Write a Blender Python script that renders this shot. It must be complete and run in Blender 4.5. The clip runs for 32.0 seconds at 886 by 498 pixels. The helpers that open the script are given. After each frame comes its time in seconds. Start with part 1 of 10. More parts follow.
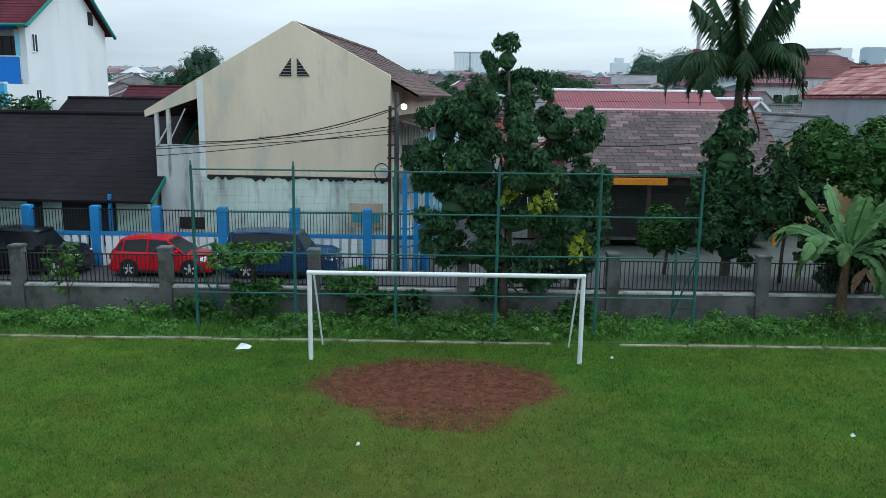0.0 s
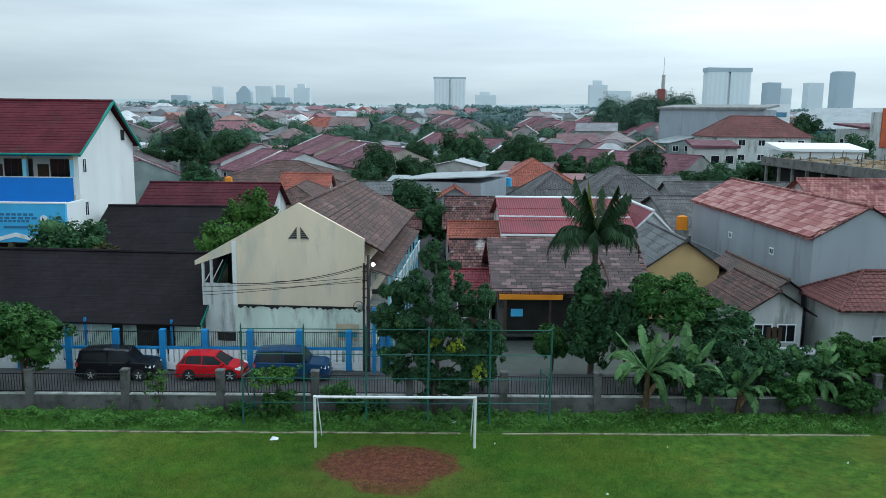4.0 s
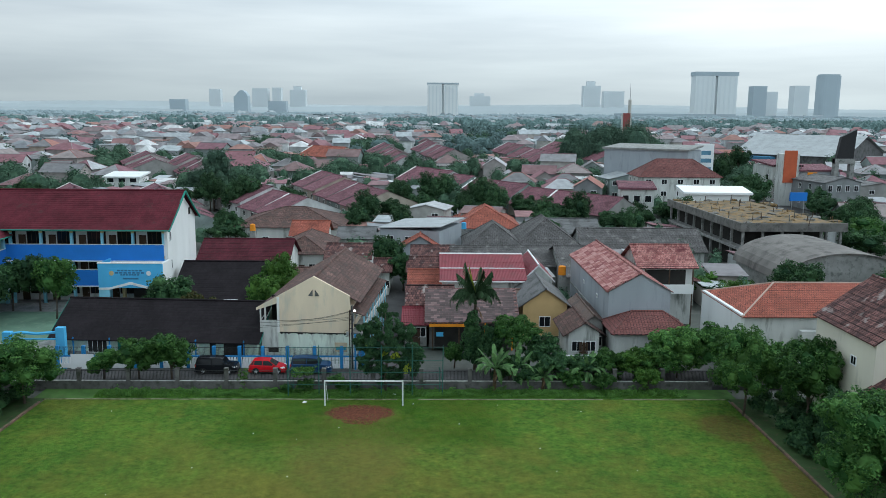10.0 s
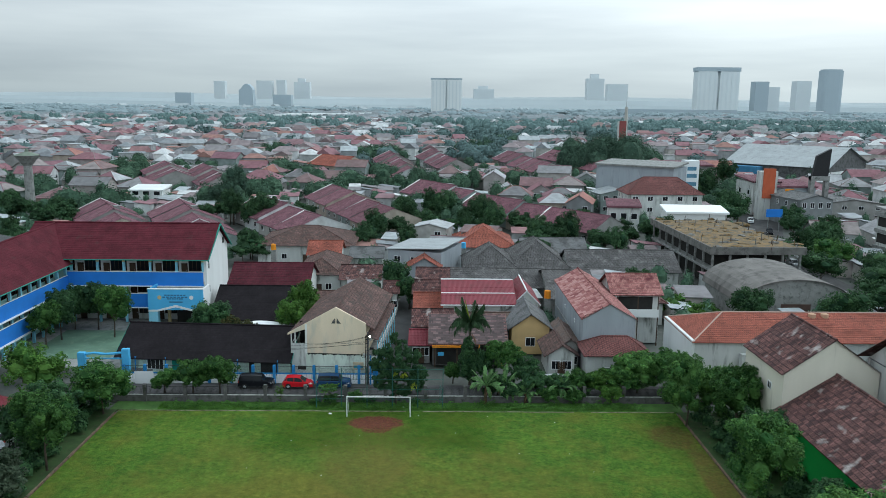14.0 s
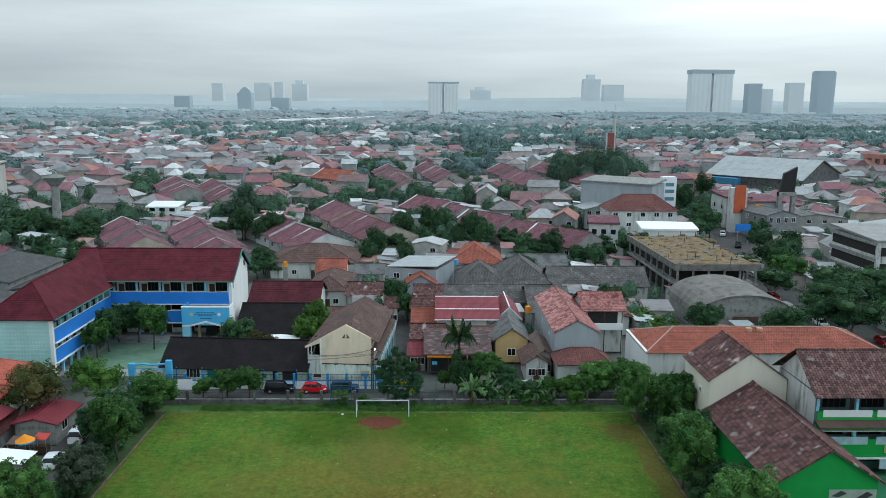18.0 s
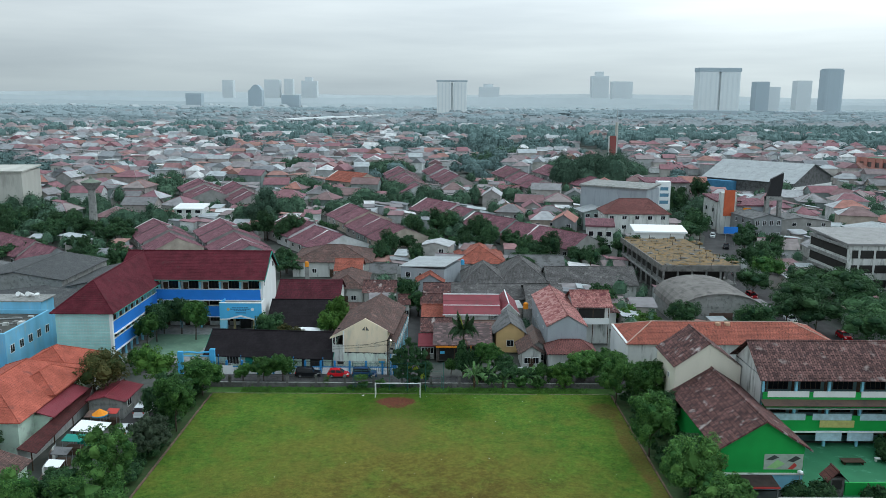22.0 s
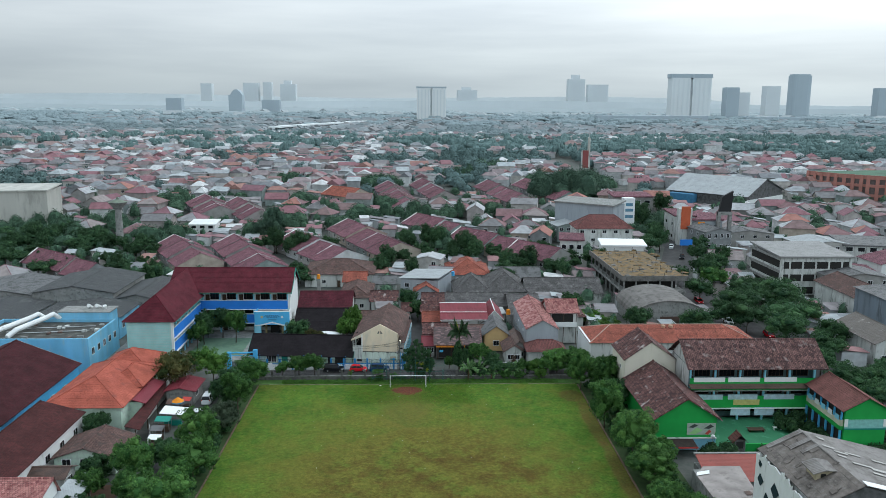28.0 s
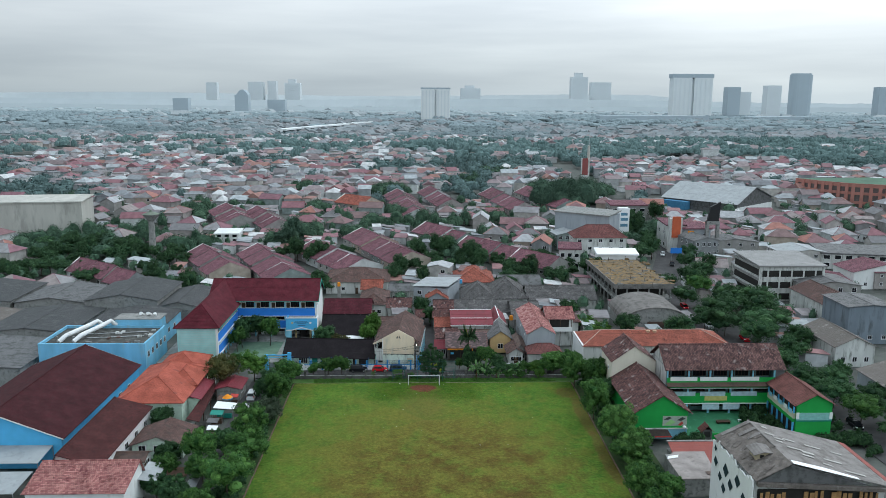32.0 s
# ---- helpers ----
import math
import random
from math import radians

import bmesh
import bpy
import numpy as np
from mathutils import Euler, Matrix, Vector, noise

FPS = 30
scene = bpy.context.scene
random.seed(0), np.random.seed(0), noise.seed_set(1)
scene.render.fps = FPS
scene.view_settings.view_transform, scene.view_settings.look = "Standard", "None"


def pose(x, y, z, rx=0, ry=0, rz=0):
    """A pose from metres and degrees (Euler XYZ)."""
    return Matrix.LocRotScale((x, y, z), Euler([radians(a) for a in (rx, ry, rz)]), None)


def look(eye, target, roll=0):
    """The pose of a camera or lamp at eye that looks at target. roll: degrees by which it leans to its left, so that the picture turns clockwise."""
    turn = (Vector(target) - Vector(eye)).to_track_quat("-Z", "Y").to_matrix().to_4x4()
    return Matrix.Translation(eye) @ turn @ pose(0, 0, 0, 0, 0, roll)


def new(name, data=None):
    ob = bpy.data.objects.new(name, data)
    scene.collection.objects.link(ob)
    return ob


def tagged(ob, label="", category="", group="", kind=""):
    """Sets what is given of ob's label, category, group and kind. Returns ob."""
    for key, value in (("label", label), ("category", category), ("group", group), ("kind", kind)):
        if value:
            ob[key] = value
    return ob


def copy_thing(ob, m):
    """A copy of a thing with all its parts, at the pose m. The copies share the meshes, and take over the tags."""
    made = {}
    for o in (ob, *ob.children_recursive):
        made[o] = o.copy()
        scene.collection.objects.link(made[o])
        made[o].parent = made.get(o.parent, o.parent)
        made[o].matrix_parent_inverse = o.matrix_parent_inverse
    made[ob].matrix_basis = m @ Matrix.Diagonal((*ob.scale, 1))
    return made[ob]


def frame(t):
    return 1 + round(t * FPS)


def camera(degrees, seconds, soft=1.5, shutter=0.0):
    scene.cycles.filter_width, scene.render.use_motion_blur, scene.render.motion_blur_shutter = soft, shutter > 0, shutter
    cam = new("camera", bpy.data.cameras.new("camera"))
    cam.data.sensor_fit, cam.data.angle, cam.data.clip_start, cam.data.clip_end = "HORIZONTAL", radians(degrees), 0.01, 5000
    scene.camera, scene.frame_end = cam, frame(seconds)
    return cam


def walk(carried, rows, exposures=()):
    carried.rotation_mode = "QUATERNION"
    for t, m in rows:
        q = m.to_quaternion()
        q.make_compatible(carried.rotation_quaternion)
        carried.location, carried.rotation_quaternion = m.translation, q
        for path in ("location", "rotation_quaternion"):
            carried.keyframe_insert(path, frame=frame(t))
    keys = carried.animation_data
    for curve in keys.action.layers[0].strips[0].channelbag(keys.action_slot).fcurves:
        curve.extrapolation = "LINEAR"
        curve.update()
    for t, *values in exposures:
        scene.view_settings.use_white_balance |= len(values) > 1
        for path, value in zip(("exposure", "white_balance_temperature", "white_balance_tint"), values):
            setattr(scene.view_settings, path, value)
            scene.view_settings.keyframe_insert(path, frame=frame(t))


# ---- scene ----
cam = camera(58.9, 32.0, soft=0.75)
METRES, EYE, TILT, LEAN, TURN = 167.0, 7.0, 0.0, 0.0, 0.5
ROWS = [
    (0.0, 0.0, 0.0, 0.0, 0.14, -10.96, -0.71),
    (0.5, 0.0, -0.0002, 0.0031, -0.16, -10.91, -0.73),
    (1.0, 0.0, -0.0004, 0.0095, -0.42, -10.83, -0.7),
    (1.5, 0.0002, -0.004, 0.0162, -0.68, -10.77, -0.72),
    (2.0, 0.001, -0.0134, 0.0229, -1.14, -10.64, -0.71),
    (2.5, 0.0024, -0.027, 0.029, -1.12, -10.28, -0.73),
    (3.0, 0.0042, -0.0433, 0.0354, -1.18, -10.03, -0.66),
    (3.5, 0.0062, -0.0618, 0.0412, -1.19, -9.75, -0.64),
    (5.5, 0.0151, -0.1423, 0.0651, -1.48, -9.15, -0.61),
    (6.0, 0.0175, -0.1624, 0.071, -1.56, -9.1, -0.55),
    (6.5, 0.02, -0.1821, 0.0771, -1.66, -9.07, -0.54),
    (7.0, 0.0227, -0.2012, 0.083, -1.74, -9.09, -0.47),
    (7.5, 0.025, -0.2203, 0.089, -1.75, -9.13, -0.46),
    (8.0, 0.0271, -0.2385, 0.095, -1.76, -9.19, -0.44),
    (8.5, 0.0289, -0.2554, 0.101, -1.73, -9.27, -0.41),
    (9.0, 0.0301, -0.2705, 0.1065, -1.58, -9.36, -0.48),
    (9.5, 0.0315, -0.2848, 0.1121, -1.49, -9.47, -0.44),
    (10.0, 0.0323, -0.2974, 0.1179, -1.52, -9.61, -0.47),
    (10.5, 0.0326, -0.3097, 0.124, -1.43, -9.73, -0.48),
    (11.0, 0.0327, -0.3212, 0.1304, -1.4, -9.86, -0.56),
    (11.5, 0.0326, -0.3325, 0.1372, -1.34, -9.98, -0.6),
    (12.0, 0.0325, -0.3435, 0.1434, -1.33, -10.07, -0.6),
    (12.5, 0.0321, -0.3549, 0.1495, -1.3, -10.14, -0.63),
    (13.0, 0.0319, -0.3661, 0.1556, -1.22, -10.19, -0.61),
    (13.5, 0.0316, -0.3777, 0.1618, -1.26, -10.23, -0.64),
    (14.0, 0.0314, -0.3895, 0.168, -1.25, -10.26, -0.62),
    (14.5, 0.0315, -0.4021, 0.1742, -1.23, -10.26, -0.6),
    (16.5, 0.0319, -0.4544, 0.1957, -1.23, -10.28, -0.5),
    (17.0, 0.0323, -0.468, 0.2009, -1.32, -10.27, -0.46),
    (17.5, 0.0327, -0.4818, 0.2061, -1.39, -10.27, -0.43),
    (18.0, 0.0332, -0.4955, 0.2115, -1.45, -10.28, -0.41),
    (18.5, 0.0337, -0.5094, 0.216, -1.54, -10.3, -0.4),
    (19.0, 0.0339, -0.5227, 0.2201, -1.46, -10.32, -0.36),
    (19.5, 0.0344, -0.5359, 0.2249, -1.46, -10.37, -0.34),
    (20.0, 0.0348, -0.549, 0.2287, -1.56, -10.39, -0.33),
    (20.5, 0.0349, -0.5619, 0.2317, -1.53, -10.43, -0.36),
    (21.0, 0.0344, -0.5745, 0.2345, -1.16, -10.49, -0.37),
    (21.5, 0.0332, -0.587, 0.2365, -0.86, -10.53, -0.4),
    (22.0, 0.0319, -0.5992, 0.239, -0.82, -10.58, -0.44),
    (22.5, 0.0298, -0.6121, 0.2414, -0.99, -10.6, -0.48),
    (23.0, 0.0273, -0.6246, 0.2441, -1.21, -10.61, -0.52),
    (23.5, 0.0247, -0.6386, 0.2477, -1.46, -10.64, -0.53),
    (24.0, 0.022, -0.6536, 0.2517, -1.74, -10.62, -0.53),
    (24.5, 0.019, -0.6692, 0.2556, -1.99, -10.57, -0.55),
    (25.0, 0.0163, -0.6854, 0.2598, -2.15, -10.54, -0.56),
    (25.5, 0.0135, -0.702, 0.2648, -2.3, -10.49, -0.54),
    (27.5, 0.0039, -0.7699, 0.2903, -2.42, -10.46, -0.44),
    (28.0, 0.0018, -0.787, 0.297, -2.44, -10.49, -0.43),
    (28.5, -0.0002, -0.8042, 0.3031, -2.44, -10.51, -0.41),
    (29.0, -0.0019, -0.821, 0.3089, -2.47, -10.53, -0.4),
    (29.5, -0.0039, -0.8377, 0.3151, -2.48, -10.56, -0.37),
    (30.0, -0.006, -0.8542, 0.3215, -2.48, -10.6, -0.35),
    (30.5, -0.0079, -0.8706, 0.3284, -2.39, -10.63, -0.34),
    (31.0, -0.0102, -0.8869, 0.3353, -2.34, -10.67, -0.33),
    (31.5, -0.0126, -0.9034, 0.3422, -2.24, -10.71, -0.34),
    (32.0, -0.0151, -0.9196, 0.349, -2.21, -10.74, -0.32),
]
EXPOSURES = [(0.0, 0.26, 5650, 4), (1.0, 0.32, 5650, 2), (2.0, 0.28, 5520, 0), (3.0, 0.20, 5500, -1), (6.0, 0.10, 5880, 4), (18.0, 0.06, 5950, 3), (32.0, 0.06, 6020, 7)]
walk(cam, [(t, pose(0, 0, EYE, TILT, LEAN, TURN) @ pose(METRES * x, METRES * y, METRES * z, 90 + pitch, roll, yaw)) for t, x, y, z, yaw, pitch, roll in ROWS], EXPOSURES)

# ---- world and sun ----
world = bpy.data.worlds.new("overcast_sky")
scene.world = world
world.use_nodes = True
wn, wl = world.node_tree.nodes, world.node_tree.links
wn.clear()
w_out = wn.new("ShaderNodeOutputWorld")
w_bg = wn.new("ShaderNodeBackground")
w_sky = wn.new("ShaderNodeTexSky")
w_sky.sky_type, w_sky.sun_disc = "NISHITA", False
w_sky.sun_elevation, w_sky.sun_rotation = radians(38), radians(35)
w_sky.air_density, w_sky.dust_density = 1.0, 3.0
w_tc = wn.new("ShaderNodeTexCoord")
w_sep = wn.new("ShaderNodeSeparateXYZ")
wl.new(w_tc.outputs["Generated"], w_sep.inputs[0])
w_ramp = wn.new("ShaderNodeValToRGB")
w_ramp.color_ramp.elements[0].position, w_ramp.color_ramp.elements[0].color = 0.0, (0.60, 0.655, 0.675, 1)
w_ramp.color_ramp.elements[1].position, w_ramp.color_ramp.elements[1].color = 1.0, (1.42, 1.54, 1.60, 1)
for pos, col in ((0.02, (0.64, 0.69, 0.705)), (0.06, (0.77, 0.81, 0.825)), (0.11, (0.98, 1.0, 1.005)), (0.3, (1.12, 1.20, 1.24))):
    w_ramp.color_ramp.elements.new(pos).color = (*col, 1)
wl.new(w_sep.outputs["Z"], w_ramp.inputs["Fac"])
w_map = wn.new("ShaderNodeMapping")
w_map.inputs["Scale"].default_value = (1.6, 1.6, 16.0)
wl.new(w_tc.outputs["Generated"], w_map.inputs["Vector"])
w_noise = wn.new("ShaderNodeTexNoise")
w_noise.inputs["Scale"].default_value, w_noise.inputs["Detail"].default_value = 1.7, 5.0
w_noise.inputs["Roughness"].default_value = 0.5
wl.new(w_map.outputs[0], w_noise.inputs["Vector"])
w_cr = wn.new("ShaderNodeValToRGB")
w_cr.color_ramp.elements[0].position, w_cr.color_ramp.elements[0].color = 0.32, (0.84, 0.86, 0.88, 1)
w_cr.color_ramp.elements[1].position, w_cr.color_ramp.elements[1].color = 0.68, (1.08, 1.08, 1.07, 1)
wl.new(w_noise.outputs["Fac"], w_cr.inputs["Fac"])
w_mul = wn.new("ShaderNodeMixRGB")
w_mul.blend_type = "MULTIPLY"
w_mul.inputs["Fac"].default_value = 1.0
wl.new(w_ramp.outputs["Color"], w_mul.inputs["Color1"])
wl.new(w_cr.outputs["Color"], w_mul.inputs["Color2"])
w_dim = wn.new("ShaderNodeMixRGB")
w_dim.blend_type = "MULTIPLY"
w_dim.inputs["Fac"].default_value = 1.0
w_dim.inputs["Color2"].default_value = (0.08, 0.08, 0.08, 1)
wl.new(w_sky.outputs["Color"], w_dim.inputs["Color1"])
w_mix = wn.new("ShaderNodeMixRGB")
w_mix.inputs["Fac"].default_value = 0.9
wl.new(w_dim.outputs["Color"], w_mix.inputs["Color1"])
w_side = wn.new("ShaderNodeMapRange")
w_side.inputs["From Min"].default_value, w_side.inputs["From Max"].default_value = -0.6, 0.5
w_side.inputs["To Min"].default_value, w_side.inputs["To Max"].default_value = 0.70, 1.07
wl.new(w_sep.outputs["X"], w_side.inputs["Value"])
w_bank = wn.new("ShaderNodeMixRGB")
w_bank.blend_type = "MULTIPLY"
w_bank.inputs["Fac"].default_value = 1.0
wl.new(w_mul.outputs["Color"], w_bank.inputs["Color1"])
wl.new(w_side.outputs[0], w_bank.inputs["Color2"])
wl.new(w_bank.outputs["Color"], w_mix.inputs["Color2"])
wl.new(w_mix.outputs["Color"], w_bg.inputs["Color"])
w_bg.inputs["Strength"].default_value = 1.0
wl.new(w_bg.outputs[0], w_out.inputs["Surface"])

sun_data = bpy.data.lights.new("sun", "SUN")
sun_data.energy, sun_data.angle, sun_data.color = 0.7, radians(25), (1.0, 0.98, 0.95)
sun = new("sun", sun_data)
sun.matrix_world = look((120, 90, 160), (0, 0, 0))

# ---- materials ----
def mat(name, col, rough=0.85, var=0.18, scale=0.6, bump=0.15, fine=18.0, metal=0.0, stain=None, stain_at=0.6, rnd=0.0, spec=0.3, streak=False):
    """Painted, plastered or bare surface: base colour, broad patches, fine grain and relief, optional stains."""
    m = bpy.data.materials.new(name)
    m.use_nodes = True
    n, l = m.node_tree.nodes, m.node_tree.links
    b = n["Principled BSDF"]
    b.inputs["Roughness"].default_value, b.inputs["Metallic"].default_value = rough, metal
    b.inputs["Specular IOR Level"].default_value = spec
    tc = n.new("ShaderNodeTexCoord")
    big, small = n.new("ShaderNodeTexNoise"), n.new("ShaderNodeTexNoise")
    big.inputs["Scale"].default_value, big.inputs["Detail"].default_value = scale, 5
    small.inputs["Scale"].default_value, small.inputs["Detail"].default_value = fine, 3
    mp = n.new("ShaderNodeMapping")
    if streak:
        mp.inputs["Scale"].default_value = (1.0, 1.0, 0.22)
    l.new(tc.outputs["Object"], mp.inputs["Vector"])
    l.new(mp.outputs[0], big.inputs["Vector"])
    l.new(tc.outputs["Object"], small.inputs["Vector"])
    add = n.new("ShaderNodeMath")
    add.operation = "MULTIPLY_ADD"
    add.inputs[1].default_value = 0.35
    l.new(small.outputs["Fac"], add.inputs[0])
    l.new(big.outputs["Fac"], add.inputs[2])
    ramp = n.new("ShaderNodeValToRGB")
    ramp.color_ramp.elements[0].position, ramp.color_ramp.elements[1].position = 0.4, 0.95
    ramp.color_ramp.elements[0].color = (*[c * (1 - var) for c in col], 1)
    ramp.color_ramp.elements[1].color = (*[min(1, c * (1 + var)) for c in col], 1)
    l.new(add.outputs[0], ramp.inputs["Fac"])
    out = ramp.outputs["Color"]
    if stain:
        sn = n.new("ShaderNodeTexNoise")
        sn.inputs["Scale"].default_value, sn.inputs["Detail"].default_value = scale * 1.7, 7
        sn.inputs["Roughness"].default_value = 0.65
        l.new(mp.outputs[0], sn.inputs["Vector"])
        sr = n.new("ShaderNodeValToRGB")
        sr.color_ramp.elements[0].position, sr.color_ramp.elements[1].position = stain_at - 0.06, stain_at + 0.09
        l.new(sn.outputs["Fac"], sr.inputs["Fac"])
        mx = n.new("ShaderNodeMixRGB")
        mx.inputs["Color2"].default_value = (*stain, 1)
        l.new(sr.outputs["Color"], mx.inputs["Fac"])
        l.new(out, mx.inputs["Color1"])
        out = mx.outputs["Color"]
    if rnd:
        out = random_tint(n, l, out, rnd)
    l.new(out, b.inputs["Base Color"])
    if bump:
        bp = n.new("ShaderNodeBump")
        bp.inputs["Strength"].default_value, bp.inputs["Distance"].default_value = bump, 0.03
        l.new(small.outputs["Fac"], bp.inputs["Height"])
        l.new(bp.outputs[0], b.inputs["Normal"])
    return m


def random_tint(n, l, out, rnd, island=False):
    oi = n.new("ShaderNodeNewGeometry" if island else "ShaderNodeObjectInfo")
    hs = n.new("ShaderNodeHueSaturation")
    mr = n.new("ShaderNodeMapRange")
    mr.inputs["To Min"].default_value, mr.inputs["To Max"].default_value = 1 - rnd, 1 + rnd
    l.new(oi.outputs["Random Per Island" if island else "Random"], mr.inputs["Value"])
    l.new(mr.outputs[0], hs.inputs["Value"])
    l.new(out, hs.inputs["Color"])
    return hs.outputs["Color"]


def tiles(name, c1, c2, gap=(0.03, 0.02, 0.02), w=0.28, h=0.34, stain=None, stain_at=0.62, rough=0.8, rnd=0.0, bias=0.0, gapsize=0.035, bumps=0.5, stain_scale=0.9):
    """Roof tiles laid in courses across local x, each tile its own shade."""
    m = bpy.data.materials.new(name)
    m.use_nodes = True
    n, l = m.node_tree.nodes, m.node_tree.links
    b = n["Principled BSDF"]
    b.inputs["Roughness"].default_value, b.inputs["Specular IOR Level"].default_value = rough, 0.12
    tc, sp, cb = n.new("ShaderNodeTexCoord"), n.new("ShaderNodeSeparateXYZ"), n.new("ShaderNodeCombineXYZ")
    l.new(tc.outputs["Object"], sp.inputs[0])
    l.new(sp.outputs["Y"], cb.inputs["X"])
    l.new(sp.outputs["X"], cb.inputs["Y"])
    br = n.new("ShaderNodeTexBrick")
    br.inputs["Scale"].default_value = 1.0
    br.inputs["Brick Width"].default_value, br.inputs["Row Height"].default_value = w, h
    br.inputs["Mortar Size"].default_value, br.inputs["Bias"].default_value = gapsize * 0.5, bias
    br.inputs["Color1"].default_value, br.inputs["Color2"].default_value, br.inputs["Mortar"].default_value = (*c1, 1), (*c2, 1), (*gap, 1)
    l.new(cb.outputs[0], br.inputs["Vector"])
    nz = n.new("ShaderNodeTexNoise")
    nz.inputs["Scale"].default_value, nz.inputs["Detail"].default_value = 0.45, 6
    l.new(tc.outputs["Object"], nz.inputs["Vector"])
    vr = n.new("ShaderNodeMapRange")
    vr.inputs["From Min"].default_value, vr.inputs["From Max"].default_value = 0.3, 0.7
    vr.inputs["To Min"].default_value, vr.inputs["To Max"].default_value = 0.72, 1.25
    l.new(nz.outputs["Fac"], vr.inputs["Value"])
    hs = n.new("ShaderNodeHueSaturation")
    l.new(vr.outputs[0], hs.inputs["Value"])
    l.new(br.outputs["Color"], hs.inputs["Color"])
    out = hs.outputs["Color"]
    if stain:
        sn = n.new("ShaderNodeTexNoise")
        sn.inputs["Scale"].default_value, sn.inputs["Detail"].default_value = stain_scale, 8
        l.new(tc.outputs["Object"], sn.inputs["Vector"])
        sr = n.new("ShaderNodeValToRGB")
        sr.color_ramp.elements[0].position, sr.color_ramp.elements[1].position = stain_at - 0.05, stain_at + 0.1
        l.new(sn.outputs["Fac"], sr.inputs["Fac"])
        mx = n.new("ShaderNodeMixRGB")
        mx.inputs["Color2"].default_value = (*stain, 1)
        l.new(sr.outputs["Color"], mx.inputs["Fac"])
        l.new(out, mx.inputs["Color1"])
        out = mx.outputs["Color"]
    if rnd:
        out = random_tint(n, l, out, rnd)
    l.new(out, b.inputs["Base Color"])
    bp = n.new("ShaderNodeBump")
    bp.inputs["Strength"].default_value, bp.inputs["Distance"].default_value = bumps, 0.04
    l.new(br.outputs["Fac"], bp.inputs["Height"])
    bp.invert = True
    l.new(bp.outputs[0], b.inputs["Normal"])
    return m


def sheet(name, col, stain=None, pitch=0.2, rough=0.6, stain_at=0.6, metal=0.0, rnd=0.0):
    """Corrugated roof sheet with ribs running down the slope."""
    m = mat(name, col, rough=rough, var=0.16, scale=0.35, bump=0, stain=stain, stain_at=stain_at, metal=metal, rnd=rnd)
    n, l = m.node_tree.nodes, m.node_tree.links
    tc, wv, bp = n.new("ShaderNodeTexCoord"), n.new("ShaderNodeTexWave"), n.new("ShaderNodeBump")
    wv.bands_direction = "Y"
    wv.inputs["Scale"].default_value = 0.314 / pitch
    l.new(tc.outputs["Object"], wv.inputs["Vector"])
    bp.inputs["Strength"].default_value, bp.inputs["Distance"].default_value = 0.7, 0.04
    l.new(wv.outputs["Fac"], bp.inputs["Height"])
    l.new(bp.outputs[0], n["Principled BSDF"].inputs["Normal"])
    return m


def leaf(name, c1, c2, rough=0.7, rnd=0.25, trans=0.15):
    """Foliage: each leaf its own shade between two greens."""
    m = bpy.data.materials.new(name)
    m.use_nodes = True
    n, l = m.node_tree.nodes, m.node_tree.links
    b = n["Principled BSDF"]
    b.inputs["Roughness"].default_value, b.inputs["Specular IOR Level"].default_value = rough, 0.1
    g = n.new("ShaderNodeNewGeometry")
    ramp = n.new("ShaderNodeValToRGB")
    ramp.color_ramp.elements[0].color, ramp.color_ramp.elements[1].color = (*c1, 1), (*c2, 1)
    l.new(g.outputs["Random Per Island"], ramp.inputs["Fac"])
    tc, nz = n.new("ShaderNodeTexCoord"), n.new("ShaderNodeTexNoise")
    nz.inputs["Scale"].default_value = 0.8
    l.new(tc.outputs["Object"], nz.inputs["Vector"])
    mr, hs = n.new("ShaderNodeMapRange"), n.new("ShaderNodeHueSaturation")
    mr.inputs["From Min"].default_value, mr.inputs["From Max"].default_value = 0.3, 0.7
    mr.inputs["To Min"].default_value, mr.inputs["To Max"].default_value = 0.7, 1.3
    l.new(nz.outputs["Fac"], mr.inputs["Value"])
    l.new(mr.outputs[0], hs.inputs["Value"])
    l.new(ramp.outputs["Color"], hs.inputs["Color"])
    out = random_tint(n, l, hs.outputs["Color"], rnd)
    l.new(out, b.inputs["Base Color"])
    tr, mx = n.new("ShaderNodeBsdfTranslucent"), n.new("ShaderNodeMixShader")
    l.new(out, tr.inputs["Color"])
    mx.inputs[0].default_value = trans
    l.new(b.outputs[0], mx.inputs[1])
    l.new(tr.outputs[0], mx.inputs[2])
    l.new(mx.outputs[0], n["Material Output"].inputs["Surface"])
    return m


